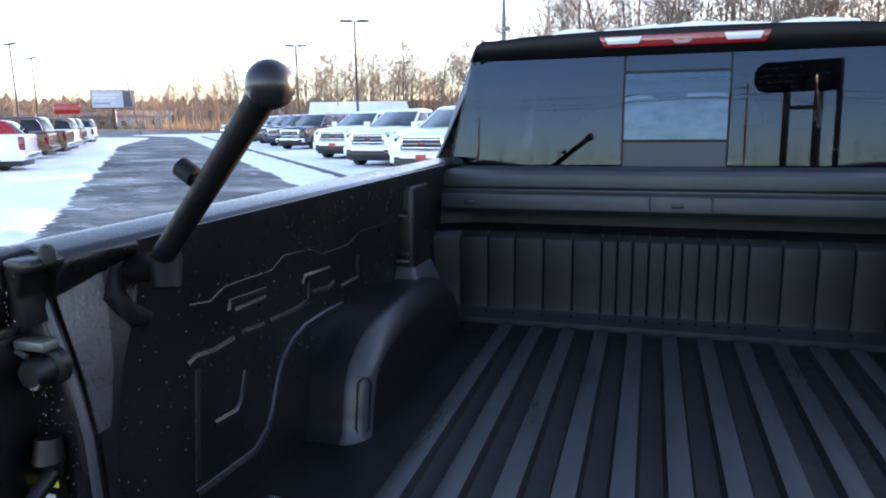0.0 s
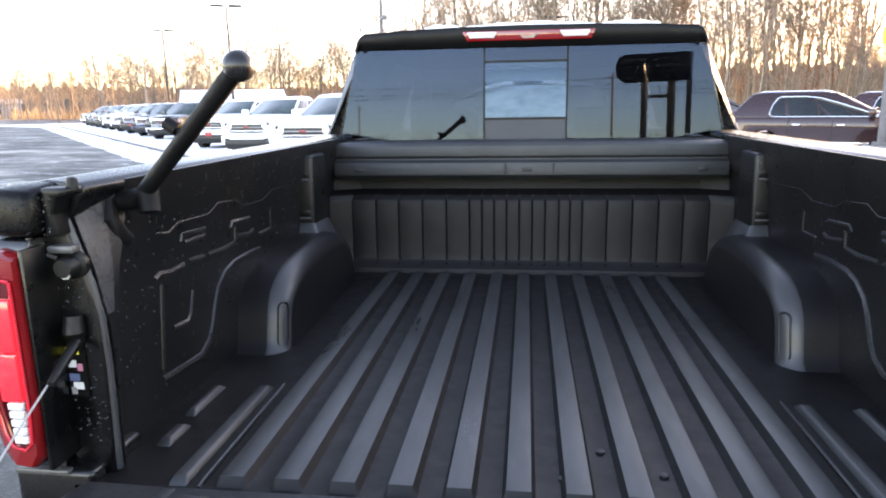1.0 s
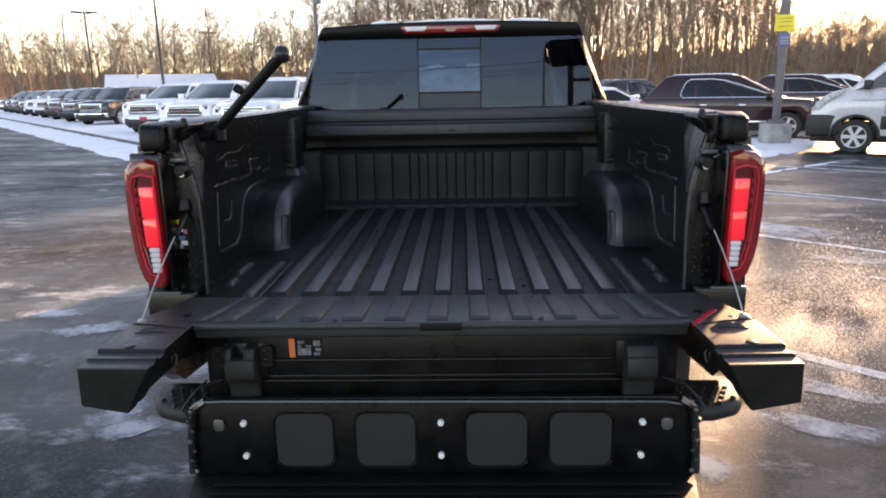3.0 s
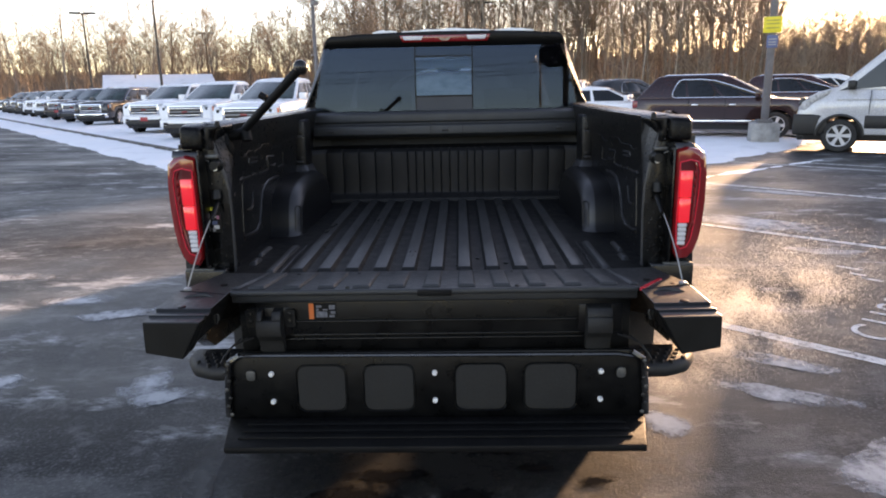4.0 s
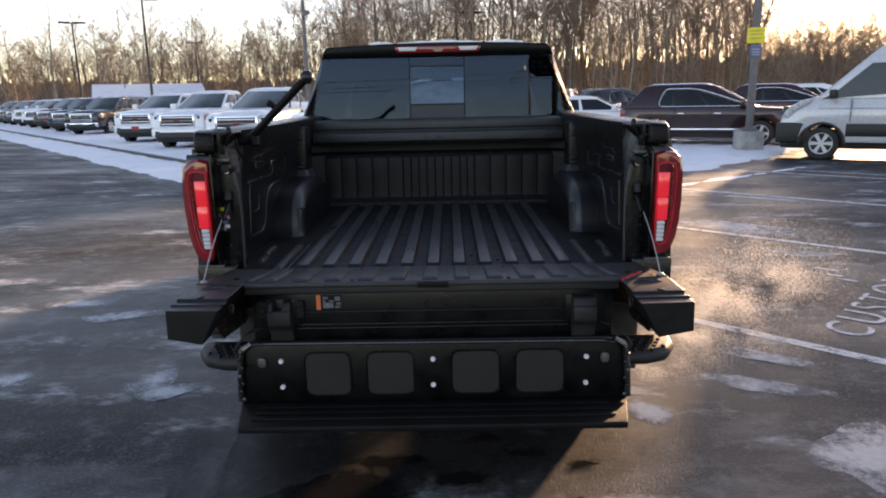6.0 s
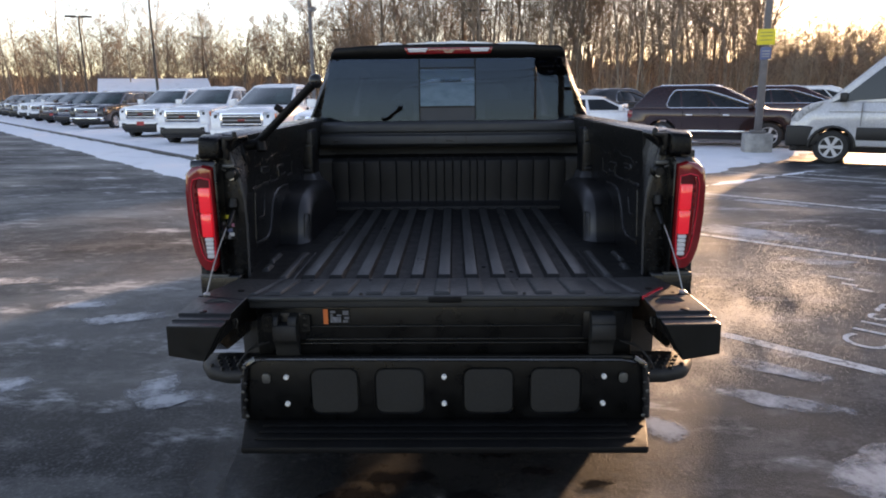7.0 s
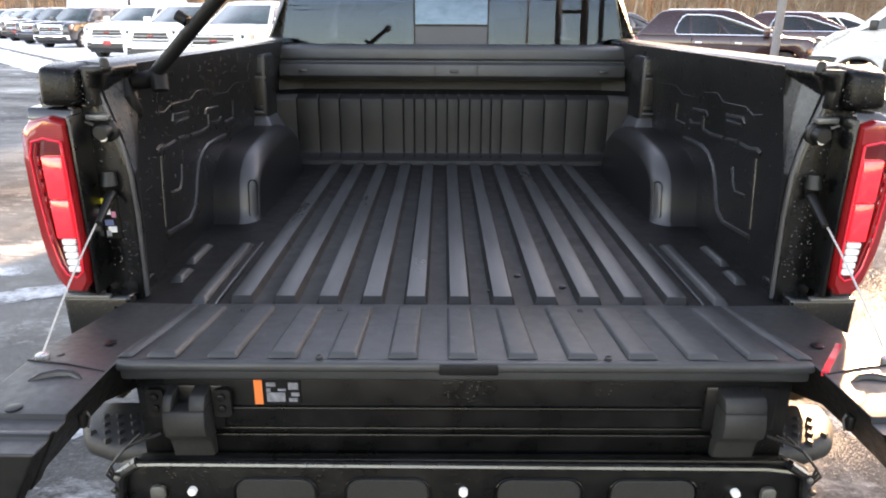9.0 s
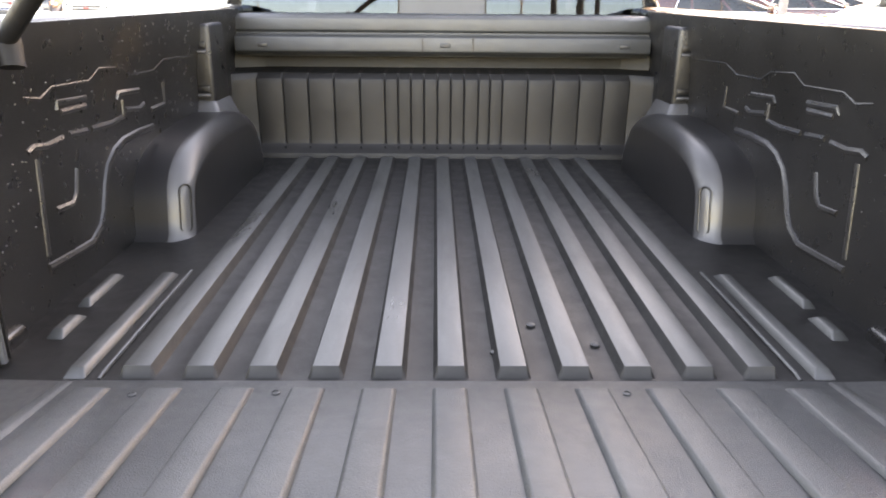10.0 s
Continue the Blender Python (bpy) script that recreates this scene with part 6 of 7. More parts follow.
        if spec == "van":      # swept back over the wing
            bm = bmesh.new()
            prism(bm, [(2.655, 0.92), (2.57, 1.09), (2.36, 1.24), (2.02, 1.36), (2.10, 1.25), (2.34, 1.09), (2.50, 0.91)], "x", s * (W - 0.16), s * (W - 0.015))
            for p in bm.verts:
                p.co.x *= 1 - max(0, (p.co.y - S["nose"] + 0.7) / 0.7) ** 2 * 0.08
        h = part("headlamp", bevel(bm, 0.02), M_HEADLAMP, v)
        part("headlamp_core", bbox(min(s * (S["grille"][0] + 0.08), s * (S["grille"][0] + 0.18)), max(s * (S["grille"][0] + 0.08), s * (S["grille"][0] + 0.18)), yf - 0.06, yf + 0.025, gz1 - 0.16, gz1 - 0.06, 0.02), M_DARKGLASS, h)
        tz = S["top"][0][1]
        th = 0.45 if spec in ("pickup", "suv") else (0.22 if spec != "van" else 0.5)
        part("tail_lamp", bbox(min(s * (W - 0.22), s * (W - 0.045)), max(s * (W - 0.22), s * (W - 0.045)), S["tail"] - 0.012, S["tail"] + 0.16, tz - th - 0.06, tz - 0.06, 0.03), M_REDLENS, v)
    # windscreen and rear glass
    for (y0, y1), nm, sg, m in (((yd, yc), "windscreen", 1, M_GREENGLASS), ((ya, yb), "rear_glass", -1, M_DARKGLASS)):
        bm = bmesh.new()
        q = []
        for f, k in ((0.10, 0.92), (0.10, -0.92), (0.90, -0.90), (0.90, 0.90)):
            q.append((fx(f) * k, y0 + (y1 - y0) * f + sg * 0.012, zb + (zt - zb) * f))
        o0 = [bm.verts.new(p) for p in q]
        o1 = [bm.verts.new((x, y - sg * 0.03, z)) for x, y, z in q]
        bm.faces.new(o0)
        bm.faces.new(o1[::-1])
        for i in range(4):
            bm.faces.new((o0[i], o0[(i + 1) % 4], o1[(i + 1) % 4], o1[i]))
        part(nm, bevel(bm, 0.01, 1), m, v)
    # grille with bars, bumper, plate
    gw, g0, g1 = S["grille"]
    yn = S["nose"]
    g = part("grille", bbox(-gw, gw, yn - 0.10, yn + 0.018, g0, g1, 0.02), M_CHROME if chrome else M_TRIM, v, "chrome-framed grille" if chrome else "")
    part("grille_mesh", bbox(-gw + 0.07, gw - 0.07, yn, yn + 0.026, g0 + 0.05, g1 - 0.05, 0.005), M_TRIM, g)
    for k in range(3):
        z = g0 + 0.05 + (g1 - g0 - 0.10) * (k + 0.5) / 3
        part("grille_bar", bbox(-gw + 0.06, gw - 0.06, yn + 0.01, yn + 0.042, z - 0.016, z + 0.016, 0.008), M_CHROME if chrome and k != 1 else M_GREYP, g)
    part("badge", bbox(-0.10, 0.10, yn + 0.03, yn + 0.05, (g0 + g1) / 2 - 0.03, (g0 + g1) / 2 + 0.035, 0.01), M_REDLENS, g)
    vn = spec == "van"
    if spec in ("pickup", "suv"):
        y1 = S["top"][-1][0] - 0.12
        y0 = yd - 0.05
        zf = lambda y: float(np.interp(y, [p[0] for p in S["top"]], [p[1] for p in S["top"]]))
        bm = bmesh.new()
        strip(bm, [[(x * (0.9 if y > y1 - 0.1 else 1), y, zf(y) - 0.03 + (0.075 if abs(x) < 0.6 else 0.0)) for x in (-0.70, -0.52, 0.0, 0.52, 0.70)] for y in np.linspace(y0, y1, 5)] + [[(x, y1 + 0.08, zf(y1) - 0.05) for x in (-0.62, -0.48, 0.0, 0.48, 0.62)]])
        part("hood_dome", bm, body_paint, v, "", 50)
        part("lower_intake", bbox(-W + 0.22, W - 0.22, yn - 0.05, yn + 0.082, low - 0.04, low + 0.10, 0.02), M_TRIM, v)
        for s in (-1, 1):
            part("fog_lamp", bbox(min(s * 0.62, s * 0.78), max(s * 0.62, s * 0.78), yn + 0.03, yn + 0.085, low + 0.10, low + 0.19, 0.015), M_TRIM, v)
            part("indicator", bbox(min(s * (W - 0.14), s * (W - 0.085)), max(s * (W - 0.14), s * (W - 0.085)), yn - 0.22, yn - 0.10, g1 - 0.20, g1 - 0.04, 0.015), M_ORANGE, v)
    b = part("front_bumper", bbox(-W + (0.02 if vn else 0.10), W - (0.02 if vn else 0.10), yn - (0.62 if vn else 0.25), yn + 0.07, low + 0.02, g0 + 0.10 if vn else g0 - 0.04, 0.04, 3), M_CHROME if chrome and paint == "charcoal" else (M_TRIM if spec == "van" else body_paint), v)
    part("air_intake", bbox(-W + 0.35, W - 0.35, yn - 0.1, yn + 0.08, low + 0.03, low + 0.16, 0.02), M_TRIM, b)
    part("valance", bbox(-W + 0.2, W - 0.2, yn - 0.4, yn - 0.02, low - 0.10, low + 0.06, 0.03), M_TRIM, v)
    if plate:
        part("plate", bbox(-0.15, 0.15, yn + 0.075, yn + 0.09, low + 0.10, low + 0.25, 0.006), plate, b, "plain red plate")
    part("rear_bumper", bbox(-W + 0.08, W - 0.08, S["tail"] - 0.10, S["tail"] + 0.2, low + 0.06, low + 0.26, 0.04, 3), M_CHROME if spec == "pickup" else body_paint, v)
    if vn:
        for s in (-1, 1):
            part("side_cladding", bbox(min(s * (W - 0.04), s * (W + 0.018)), max(s * (W - 0.04), s * (W + 0.018)), S["axles"][1] + ra + 0.02, S["axles"][0] - ra - 0.02, 0.52, 0.80, 0.02), M_TRIM, v, "black side cladding")
            part("front_door_seam", bbox(min(s * (W - 0.12), s * (W + 0.002)), max(s * (W - 0.12), s * (W + 0.002)), 1.28, 1.288, 0.82, 1.32, 0), M_FRIT, v)
            part("crease", bbox(min(s * (W - 0.08), s * (W - 0.042)), max(s * (W - 0.08), s * (W - 0.042)), -2.6, 1.9, 1.12, 1.16, 0.012), body_paint, v)
    if spec in ("suv", "crossover"):
        for s in (-1, 1):
            bm = bmesh.new()
            tube(bm, [(s * (w1 - 0.08), yb + 0.15, zt + 0.0), (s * (w1 - 0.08), yb + 0.25, zt + 0.05), (s * (w1 - 0.08), yc - 0.25, zt + 0.05), (s * (w1 - 0.08), yc - 0.12, zt)], 0.018, 6)
            part("roof_rail", bm, M_CHROME, v)
    if spec == "pickup":
        part("bed_cover", bbox(-0.80, 0.80, -2.80, -1.05, 1.19, 1.235, 0.015), M_TRIM, v)
        part("bed_seam", bbox(-W + 0.045, W - 0.045, -1.0, -0.985, 0.5, 1.24, 0), M_FRIT, v)
    if snow:
        bm = bmesh.new()
        xs = np.linspace(-w1 + 0.05, w1 - 0.05, 7)
        ys = np.linspace(yb + 0.08, yc - 0.05, 9)
        strip(bm, [[(x, y, zt + (0.0 if i in (0, 8) or j in (0, 6) else 0.05 + 0.03 * noise.noise((x * 3, y * 2, zt * 7)))) for j, x in enumerate(xs)] for i, y in enumerate(ys)])
        part("snow_cap", bm, M_SNOW, v, "thin crust of snow on the roof")
    return v


def park(v, x, y, az):
    v.matrix_basis = pose(x, y, 0, 0, 0, -az)


def park_nose(v, spec, x, y, az):
    n = SPECS[spec]["nose"]
    park(v, x - n * math.sin(radians(az)), y - n * math.cos(radians(az)), az)


M_REDPLATE = mat("red_plate", (0.5, 0.04, 0.04), 0.4, vary=0.1)
ROW = [(-2, "pickup", "white", "white pickup truck with a chrome grille, parked on snow"), (-1, "pickup", "white", "white pickup truck with a chrome grille, parked on snow"), (0, "pickup", "white", "white heavy-duty pickup truck parked on snow"),
       (1, "pickup", "white", "white pickup truck with a dark bumper, parked on snow"), (3, "suv", "charcoal", "charcoal full-size SUV with a chrome grille on snow"), (4, "suv", "navy", "dark blue full-size SUV parked on snow"),
       (5, "pickup", "oxblood", "dark pickup truck parked on snow"), (6, "pickup", "white", "white pickup truck further along the row"), (7, "pickup", "white", "white pickup truck far along the row"),
       (8, "suv", "black", "black SUV far along the row"), (9, "pickup", "navy", "dark blue pickup far along the row"), (10, "suv", "black", "black SUV at the end of the row"), (11, "pickup", "charcoal", "grey pickup at the end of the row")]
for k, spec, paint, label in ROW:
    v = vehicle("parked_" + ("truck" if spec == "pickup" else "suv"), label, "pickup truck" if spec == "pickup" else "SUV", spec, paint, "parked row facing the lane", True, M_REDPLATE if k in (-1, 1, 5) else None)
    park_nose(v, spec, -9.0 - 3.22 * k, 20.2 + 4.0 * k, 186)
FAR_ROW = [(0.0, "pickup", "white", "white pickup truck parked tail to the lane"), (4.2, "crossover", "red", "red car parked tail to the lane"), (8.6, "suv", "bronze", "bronze SUV parked tail to the lane"), (12.4, "pickup", "bronze", "bronze pickup parked tail to the lane"),
           (16.0, "pickup", "white", "white pickup parked further off"), (20.5, "suv", "bronze", "brown SUV parked further off"), (24.5, "suv", "black", "black SUV parked further off"), (30.0, "pickup", "white", "white pickup at the end of the row"), (36, "suv", "charcoal", "dark SUV at the end of the row")]
for u, spec, paint, label in FAR_ROW:
    v = vehicle("parked_" + {"pickup": "truck", "suv": "suv", "crossover": "car"}[spec], label, {"pickup": "pickup truck", "suv": "SUV", "crossover": "car"}[spec], spec, paint, "parked row across the lane", True)
    p = Vector((-20.6, 17.6, 0)) + ROAD * u - CROSS * 2.7
    park(v, p.x, p.y, 235)

v = vehicle("maroon_suv", "dark maroon crossover SUV with chrome window trim", "SUV", "crossover", "maroon", "", True)
park(v, 7.80, 18.0, 117)
v = vehicle("dark_suv", "dark brown SUV parked beside the maroon one", "SUV", "crossover", "oxblood", "", True)
park(v, 13.2, 24.2, 116)
v = vehicle("white_suv", "white SUV with a black roof rack", "SUV", "crossover", "white", "", True)
park(v, 16.8, 28.5, 114)
v = vehicle("passenger_van", "pale silver high-roof van with black bumper", "van", "van", "pearl", "", False, None, False)
park(v, 10.45, 12.6, -58)
v = vehicle("white_sedan", "white sedan half hidden behind the truck", "car", "sedan", "white", "", False)
park(v, 5.3, 22.0, 108)
v = vehicle("dark_hatchback", "dark parked car in the back row", "car", "crossover", "black", "", True)
park(v, 8.6, 32.5, 60)
v = vehicle("silver_suv", "silver SUV seen from behind", "SUV", "crossover", "silver", "", True)
park(v, 5.6, 31.0, 20)
v = vehicle("grey_car", "grey parked car in the back row", "car", "crossover", "charcoal", "", True)
park(v, 2.8, 34.0, 100)


# ---------- poles, signs, buildings ----------
def lamp_post(x, y, h, az, name="lamp_post", label="tall dark car-park lamp post with twin heads", mat_=None, heads=True):
    t = thing(name, label, "lamp post", "lamp posts" if heads else "")
    m = mat_ or M_DARKPOLE
    bm = bmesh.new()
    tube(bm, [(0, 0, 0), (0, 0, h * 0.5), (0, 0, h)], [0.11, 0.095, 0.075], 10)
    part("shaft", bm, m, t)
    bm = bmesh.new()
    lathe(bm, [(0.3, 0), (0.3, 0.6), (0.27, 0.65)], "z", (0, 0, 0), 16)
    part("footing", bm, M_CONC, t)
    if heads:
        for s in (-1, 1):
            bm = bmesh.new()
            hexa(bm, [(s * 0.18, -0.19, h - 0.10), (s * 1.15, -0.22, h - 0.06), (s * 1.15, 0.22, h - 0.06), (s * 0.18, 0.19, h - 0.10), (s * 0.18, -0.16, h + 0.08), (s * 1.12, -0.18, h + 0.08), (s * 1.12, 0.18, h + 0.08), (s * 0.18, 0.16, h + 0.08)])
            part("lamp_head", bevel(bm, 0.03), m, t)
            bm = bmesh.new()
            tube(bm, [(0, 0, h - 0.02), (s * 0.2, 0, h)], 0.04, 6)
            part("arm", bm, m, t)
    t.matrix_basis = pose(x, y, 0, 0, 0, -az)
    return t


for x, y, h, az in ((-35.0, 63.3, 9.0, -25), (-22.3, 49.5, 9.0, -25), (-32.6, 88.3, 9.0, -15), (-13.2, 79.9, 9.0, -10), (2.3, 62.5, 9.0, 0), (-58.0, 50.6, 9.0, 20), (-68.2, 62.2, 9.0, 20)):
    lamp_post(x, y, h, az)
up = lamp_post(-7.6, 35.2, 14.0, 60, "utility_pole", "grey steel utility pole with small cross arms", M_POLE, False)
for z, l in ((3.4, 0.7), (4.9, 0.8)):
    part("cross_arm", bbox(-l, 0.05, -0.03, 0.03, z, z + 0.06, 0.01), M_POLE, up)
part("pole_box", bbox(0.08, 0.7, -0.12, 0.12, 5.9, 6.1, 0.04), M_POLE, up)

sp = thing("sign_post", "grey lamp post on a square concrete base with a yellow sign", "lamp post")
part("base", bbox(-0.33, 0.33, -0.33, 0.33, -0.02, 0.52, 0.03), M_CONC, sp, "square concrete base")
part("shaft", bbox(-0.085, 0.085, -0.085, 0.085, 0.52, 9.5, 0.02), M_POLE, sp)
part("base_plate", bbox(-0.17, 0.17, -0.17, 0.17, 0.52, 0.6, 0.01), M_POLE, sp)
ys = part("yellow_sign", bbox(-0.23, 0.19, -0.12, -0.09, 2.72, 3.10, 0.006), M_YELLOW, sp, "yellow notice board")
faded = mat("faded_print", (0.5, 0.4, 0.08), 0.6)
for z in (3.0, 2.92, 2.82):
    part("notice_bar", bbox(-0.17, 0.13, -0.125, -0.118, z, z + 0.025, 0), faded, ys)
bs = part("blue_sign", bbox(-0.13, 0.13, -0.12, -0.09, 2.36, 2.66, 0.006), M_BLUEP, sp, "small blue notice")
for z in (2.55, 2.48, 2.42):
    part("notice_bar", bbox(-0.09, 0.09, -0.125, -0.118, z, z + 0.03, 0), M_GREYP, bs)
sp.matrix_basis = pose(7.92, 15.35, 0, 0, 0, -14)

bb = thing("billboard", "roadside billboard with a pale blue picture on one post", "billboard")
part("board", bbox(-4.7, 4.7, -0.3, 0.3, 4.6, 8.9, 0.05), M_TRIM, bb)
part("poster", bbox(-4.5, 4.5, -0.36, -0.31, 4.8, 8.7, 0), mat("poster_pale", (0.5, 0.58, 0.65), 0.6, vary=0.15, scale=0.6), bb, "pale blue poster")
part("poster_dark", bbox(2.2, 4.4, -0.40, -0.37, 4.9, 8.6, 0), mat("poster_dark_blue", (0.06, 0.09, 0.15), 0.6), bb)
for x0, x1, z in ((-4.2, 1.6, 7.6), (-4.2, 0.6, 6.9), (-4.2, -0.6, 5.6)):
    part("poster_bar", bbox(x0, x1, -0.40, -0.37, z, z + 0.35, 0), M_WHITE if z > 6 else M_GREYP, bb)
bm = bmesh.new()
tube(bm, [(0, 0.1, -0.3), (0, 0.1, 4.7)], 0.45, 12)
part("post", bm, M_DARKPOLE, bb)
bb.matrix_basis = pose(-122, 133, 0.3, 0, 0, 40)
rs = thing("red_sign", "red roadside sign on two posts", "sign")
part("board", bbox(-2.3, 2.3, -0.2, 0.2, 3.5, 5.4, 0.04), M_CARPAINT["red"], rs)
for x in (-1.5, 1.5):
    part("post", bbox(x - 0.12, x + 0.12, -0.1, 0.1, -0.1, 3.5, 0.02), M_POLE, rs)
rs.matrix_basis = pose(-112.5, 110, 0, 0, 0, 40)


def building(name, label, x, y, az, w, d, h, roof_h, wall_mat, roof_mat):
    b = thing(name, label, "building")
    part("wall", bbox(-w / 2, w / 2, -d / 2, d / 2, -0.1, h, 0.02), wall_mat, b)
    bm = bmesh.new()
    prism(bm, [(-d / 2 - 0.4, h), (d / 2 + 0.4, h), (0, h + roof_h)], "x", -w / 2 - 0.4, w / 2 + 0.4)
    part("roof", bm, roof_mat, b, "snow-covered roof")
    n = max(2, int(w / 3))
    for i in range(n):
        xx = -w / 2 + (i + 0.5) * w / n
        win = part("window", bbox(xx - 0.6, xx + 0.6, -d / 2 - 0.04, -d / 2 + 0.02, 0.9, 2.1, 0.02), M_DARKGLASS, b)
        part("window_frame", bbox(xx - 0.68, xx + 0.68, -d / 2 - 0.03, -d / 2 + 0.01, 2.1, 2.2, 0), M_WHITE, win)
    b.matrix_basis = pose(x, y, 0, 0, 0, -az)


building("snowy_building", "low building with a snow-covered roof before the wood", -34.8, 78, -25, 11, 9, 2.2, 1.5, mat("grey_siding", (0.3, 0.3, 0.32), 0.8, scale=2), M_SNOW)
building("roadside_building", "low pale building beyond the lane", -128, 150, -40, 13, 10, 3.2, 1.4, mat("pale_siding", (0.42, 0.42, 0.44), 0.8, scale=1), mat("grey_roof", (0.2, 0.2, 0.21), 0.8, scale=1))
building("roadside_building", "low brown building beyond the lane", -165, 160, -40, 24, 10, 3.2, 1.6, mat("brown_siding", (0.25, 0.18, 0.13), 0.8, scale=1), mat("brown_roof", (0.14, 0.1, 0.08), 0.8, scale=1))


# the lot behind the pickup, mirrored in its rear window
M_POSTSUN = mat("sunlit_post_side", (0.42, 0.33, 0.24), 0.7, vary=0.2, scale=12)


def back_sign():
    t = thing("pylon_sign", "dark pylon sign on weathered posts", "sign")
    bm = bmesh.new()
    prism(bm, [(1.5, 4.65), (1.5, 5.8), (-1.15, 5.8), (-1.38, 5.66), (-1.5, 5.4), (-1.5, 5.05), (-1.38, 4.79), (-1.15, 4.65)], "y", -0.22, 0.2)
    b = part("board", bevel(bm, 0.04), M_TRIM, t, "dark sign board with a rounded end")
    part("board_end", bbox(1.502, 1.60, -0.2, 0.18, 4.68, 5.77, 0.01), M_GREYP, b, "pale board end")
    rg = random.Random(9)
    for z in (5.5, 5.22, 4.98, 4.76):
        x = -1.3
        while x < 1.2:
            w = rg.uniform(0.06, 0.16)
            part("sign_bar", bbox(x, x + w, 0.2, 0.212, z, z + 0.09, 0), M_DIMP, b)
            x += w + rg.choice((0.07, 0.09, 0.3))
    for x, w in ((-0.3, 0.13), (0.8, 0.16), (1.5, 0.11)):
        p = part("post", bbox(x - w, x + w, -0.1, 0.1, -0.27, 4.65, 0.02), M_WOODPOLE, t)
        # pale sliver that paints in the sunlit side of each post
        part("sunlit_sliver", bbox(x + w * 0.35, x + w, 0.102, 0.13, 0.3, 4.63, 0.005), M_POSTSUN, p, "pale facing standing in for the sunlit post side")
    part("cross_beam", bbox(-0.17, 0.64, -0.06, 0.06, 3.95, 4.10, 0.01), M_WOODPOLE, t)
    t.matrix_basis = pose(5.25, -25, 0.22, 0, 0, 14)


back_sign()
for x, y in ((-60, -95), (-36, -140), (12, -95), (60, -95)):
    t = thing("utility_pole", "weathered wooden utility pole", "utility pole", "utility poles")
    bm = bmesh.new()
    tube(bm, [(0, 0, -0.05), (0, 0, 14.4)], [0.20, 0.12], 10)
    part("shaft", bm, M_WOODPOLE, t)
    part("cross_arm", bbox(-1.2, 1.2, -0.06, 0.06, 13.7, 13.85, 0.01), M_WOODPOLE, t)
    t.matrix_basis = pose(x, y, 0, 0, 0, 5)
for dz in (0.0, -0.9, -1.5):
    bm = bmesh.new()
    for x0, x1 in ((-130, -60), (-60, 12), (12, 60), (60, 130)):
        tube(bm, [(x0 + (x1 - x0) * k / 10, -95, 13.8 + dz - 1.1 * (1 - (k / 5 - 1) ** 2)) for k in range(11)], 0.05, 4)
    tagged(part("power_line", bm, M_FRIT, None), "thin black overhead power line", "power line", "power lines", "structure")


# ---------- the winter wood ----------
def tube_raw(V, F, path, radii, seg):
    base = len(V)
    n = len(path)
    for i, p in enumerate(path):
        d = (path[min(i + 1, n - 1)] - path[max(i - 1, 0)]).normalized()
        u = d.orthogonal().normalized()
        w = d.cross(u)
        for k in range(seg):
            a = k * math.tau / seg
            V.append(p + (u * math.cos(a) + w * math.sin(a)) * radii[i])
    for i in range(n - 1):
        for k in range(seg):
            a, b = base + i * seg + k, base + i * seg + (k + 1) % seg
            F.append((a, b, b + seg, a + seg))


def spike(V, F, a, b, r):
    """A straight twig that tapers to a point."""
    base = len(V)
    d = (b - a).normalized()
    u = d.orthogonal().normalized()
    w = d.cross(u)
    for k in range(3):
        t = k * math.tau / 3
        V.append(a + (u * math.cos(t) + w * math.sin(t)) * r)
    V.append(b)
    F.extend(((base, base + 1, base + 3), (base + 1, base + 2, base + 3), (base + 2, base, base + 3)))


def grow(V, F, p, d, length, r, level, rg, low, fine):
    """One limb and what grows from it; the last two orders are plain twigs."""
    if level == 3:
        spike(V, F, p, p + d * length, r)
        return
    segs = (7, 3, 1)[level]
    path, radii = [p.copy()], [r]
    q, dd = p.copy(), d.copy()
    for i in range(segs):
        dd = (dd + Vector((rg.uniform(-1, 1), rg.uniform(-1, 1), rg.uniform(-0.3, 0.75))) * (0.085, 0.22, 0.26)[level]).normalized()
        q = q + dd * (length / segs)
        path.append(q.copy())
        radii.append(max(fine * 0.7, r * (1 - (i + 1) / segs * 0.85)))
    tube_raw(V, F, path, radii, (5, 3, 3)[level])
    count = ((rg.randint(15, 21), rg.randint(5, 8), rg.randint(3, 5)) if fine < 0.015 else (rg.randint(13, 17), rg.randint(4, 5), rg.randint(2, 4)))[level]
    for _ in range(count):
        f = low + (1 - low) * rg.random() ** 0.8 if level == 0 else rg.uniform(0.2, 1.0)
        i = min(int(f * segs), segs - 1)
        o = path[i].lerp(path[i + 1], f * segs - i)
        t = (path[i + 1] - path[i]).normalized()
        side = Vector((rg.uniform(-1, 1), rg.uniform(-1, 1), rg.uniform(-0.25, 0.5))).normalized()
        nd = (t * rg.uniform(0.5, 1.0) + side * rg.uniform(0.6, 1.0)).normalized()
        nl = length * ((1 - f) * 0.30 + 0.15) * rg.uniform(0.7, 1.3) if level == 0 else length * rg.uniform(0.32, 0.62)
        nr = max(fine * (1.6, 1.25, 1.0)[level], radii[i] * (0.45 if level == 0 else 0.55))
        grow(V, F, o, nd, nl, nr, level + 1, rg, low, fine)


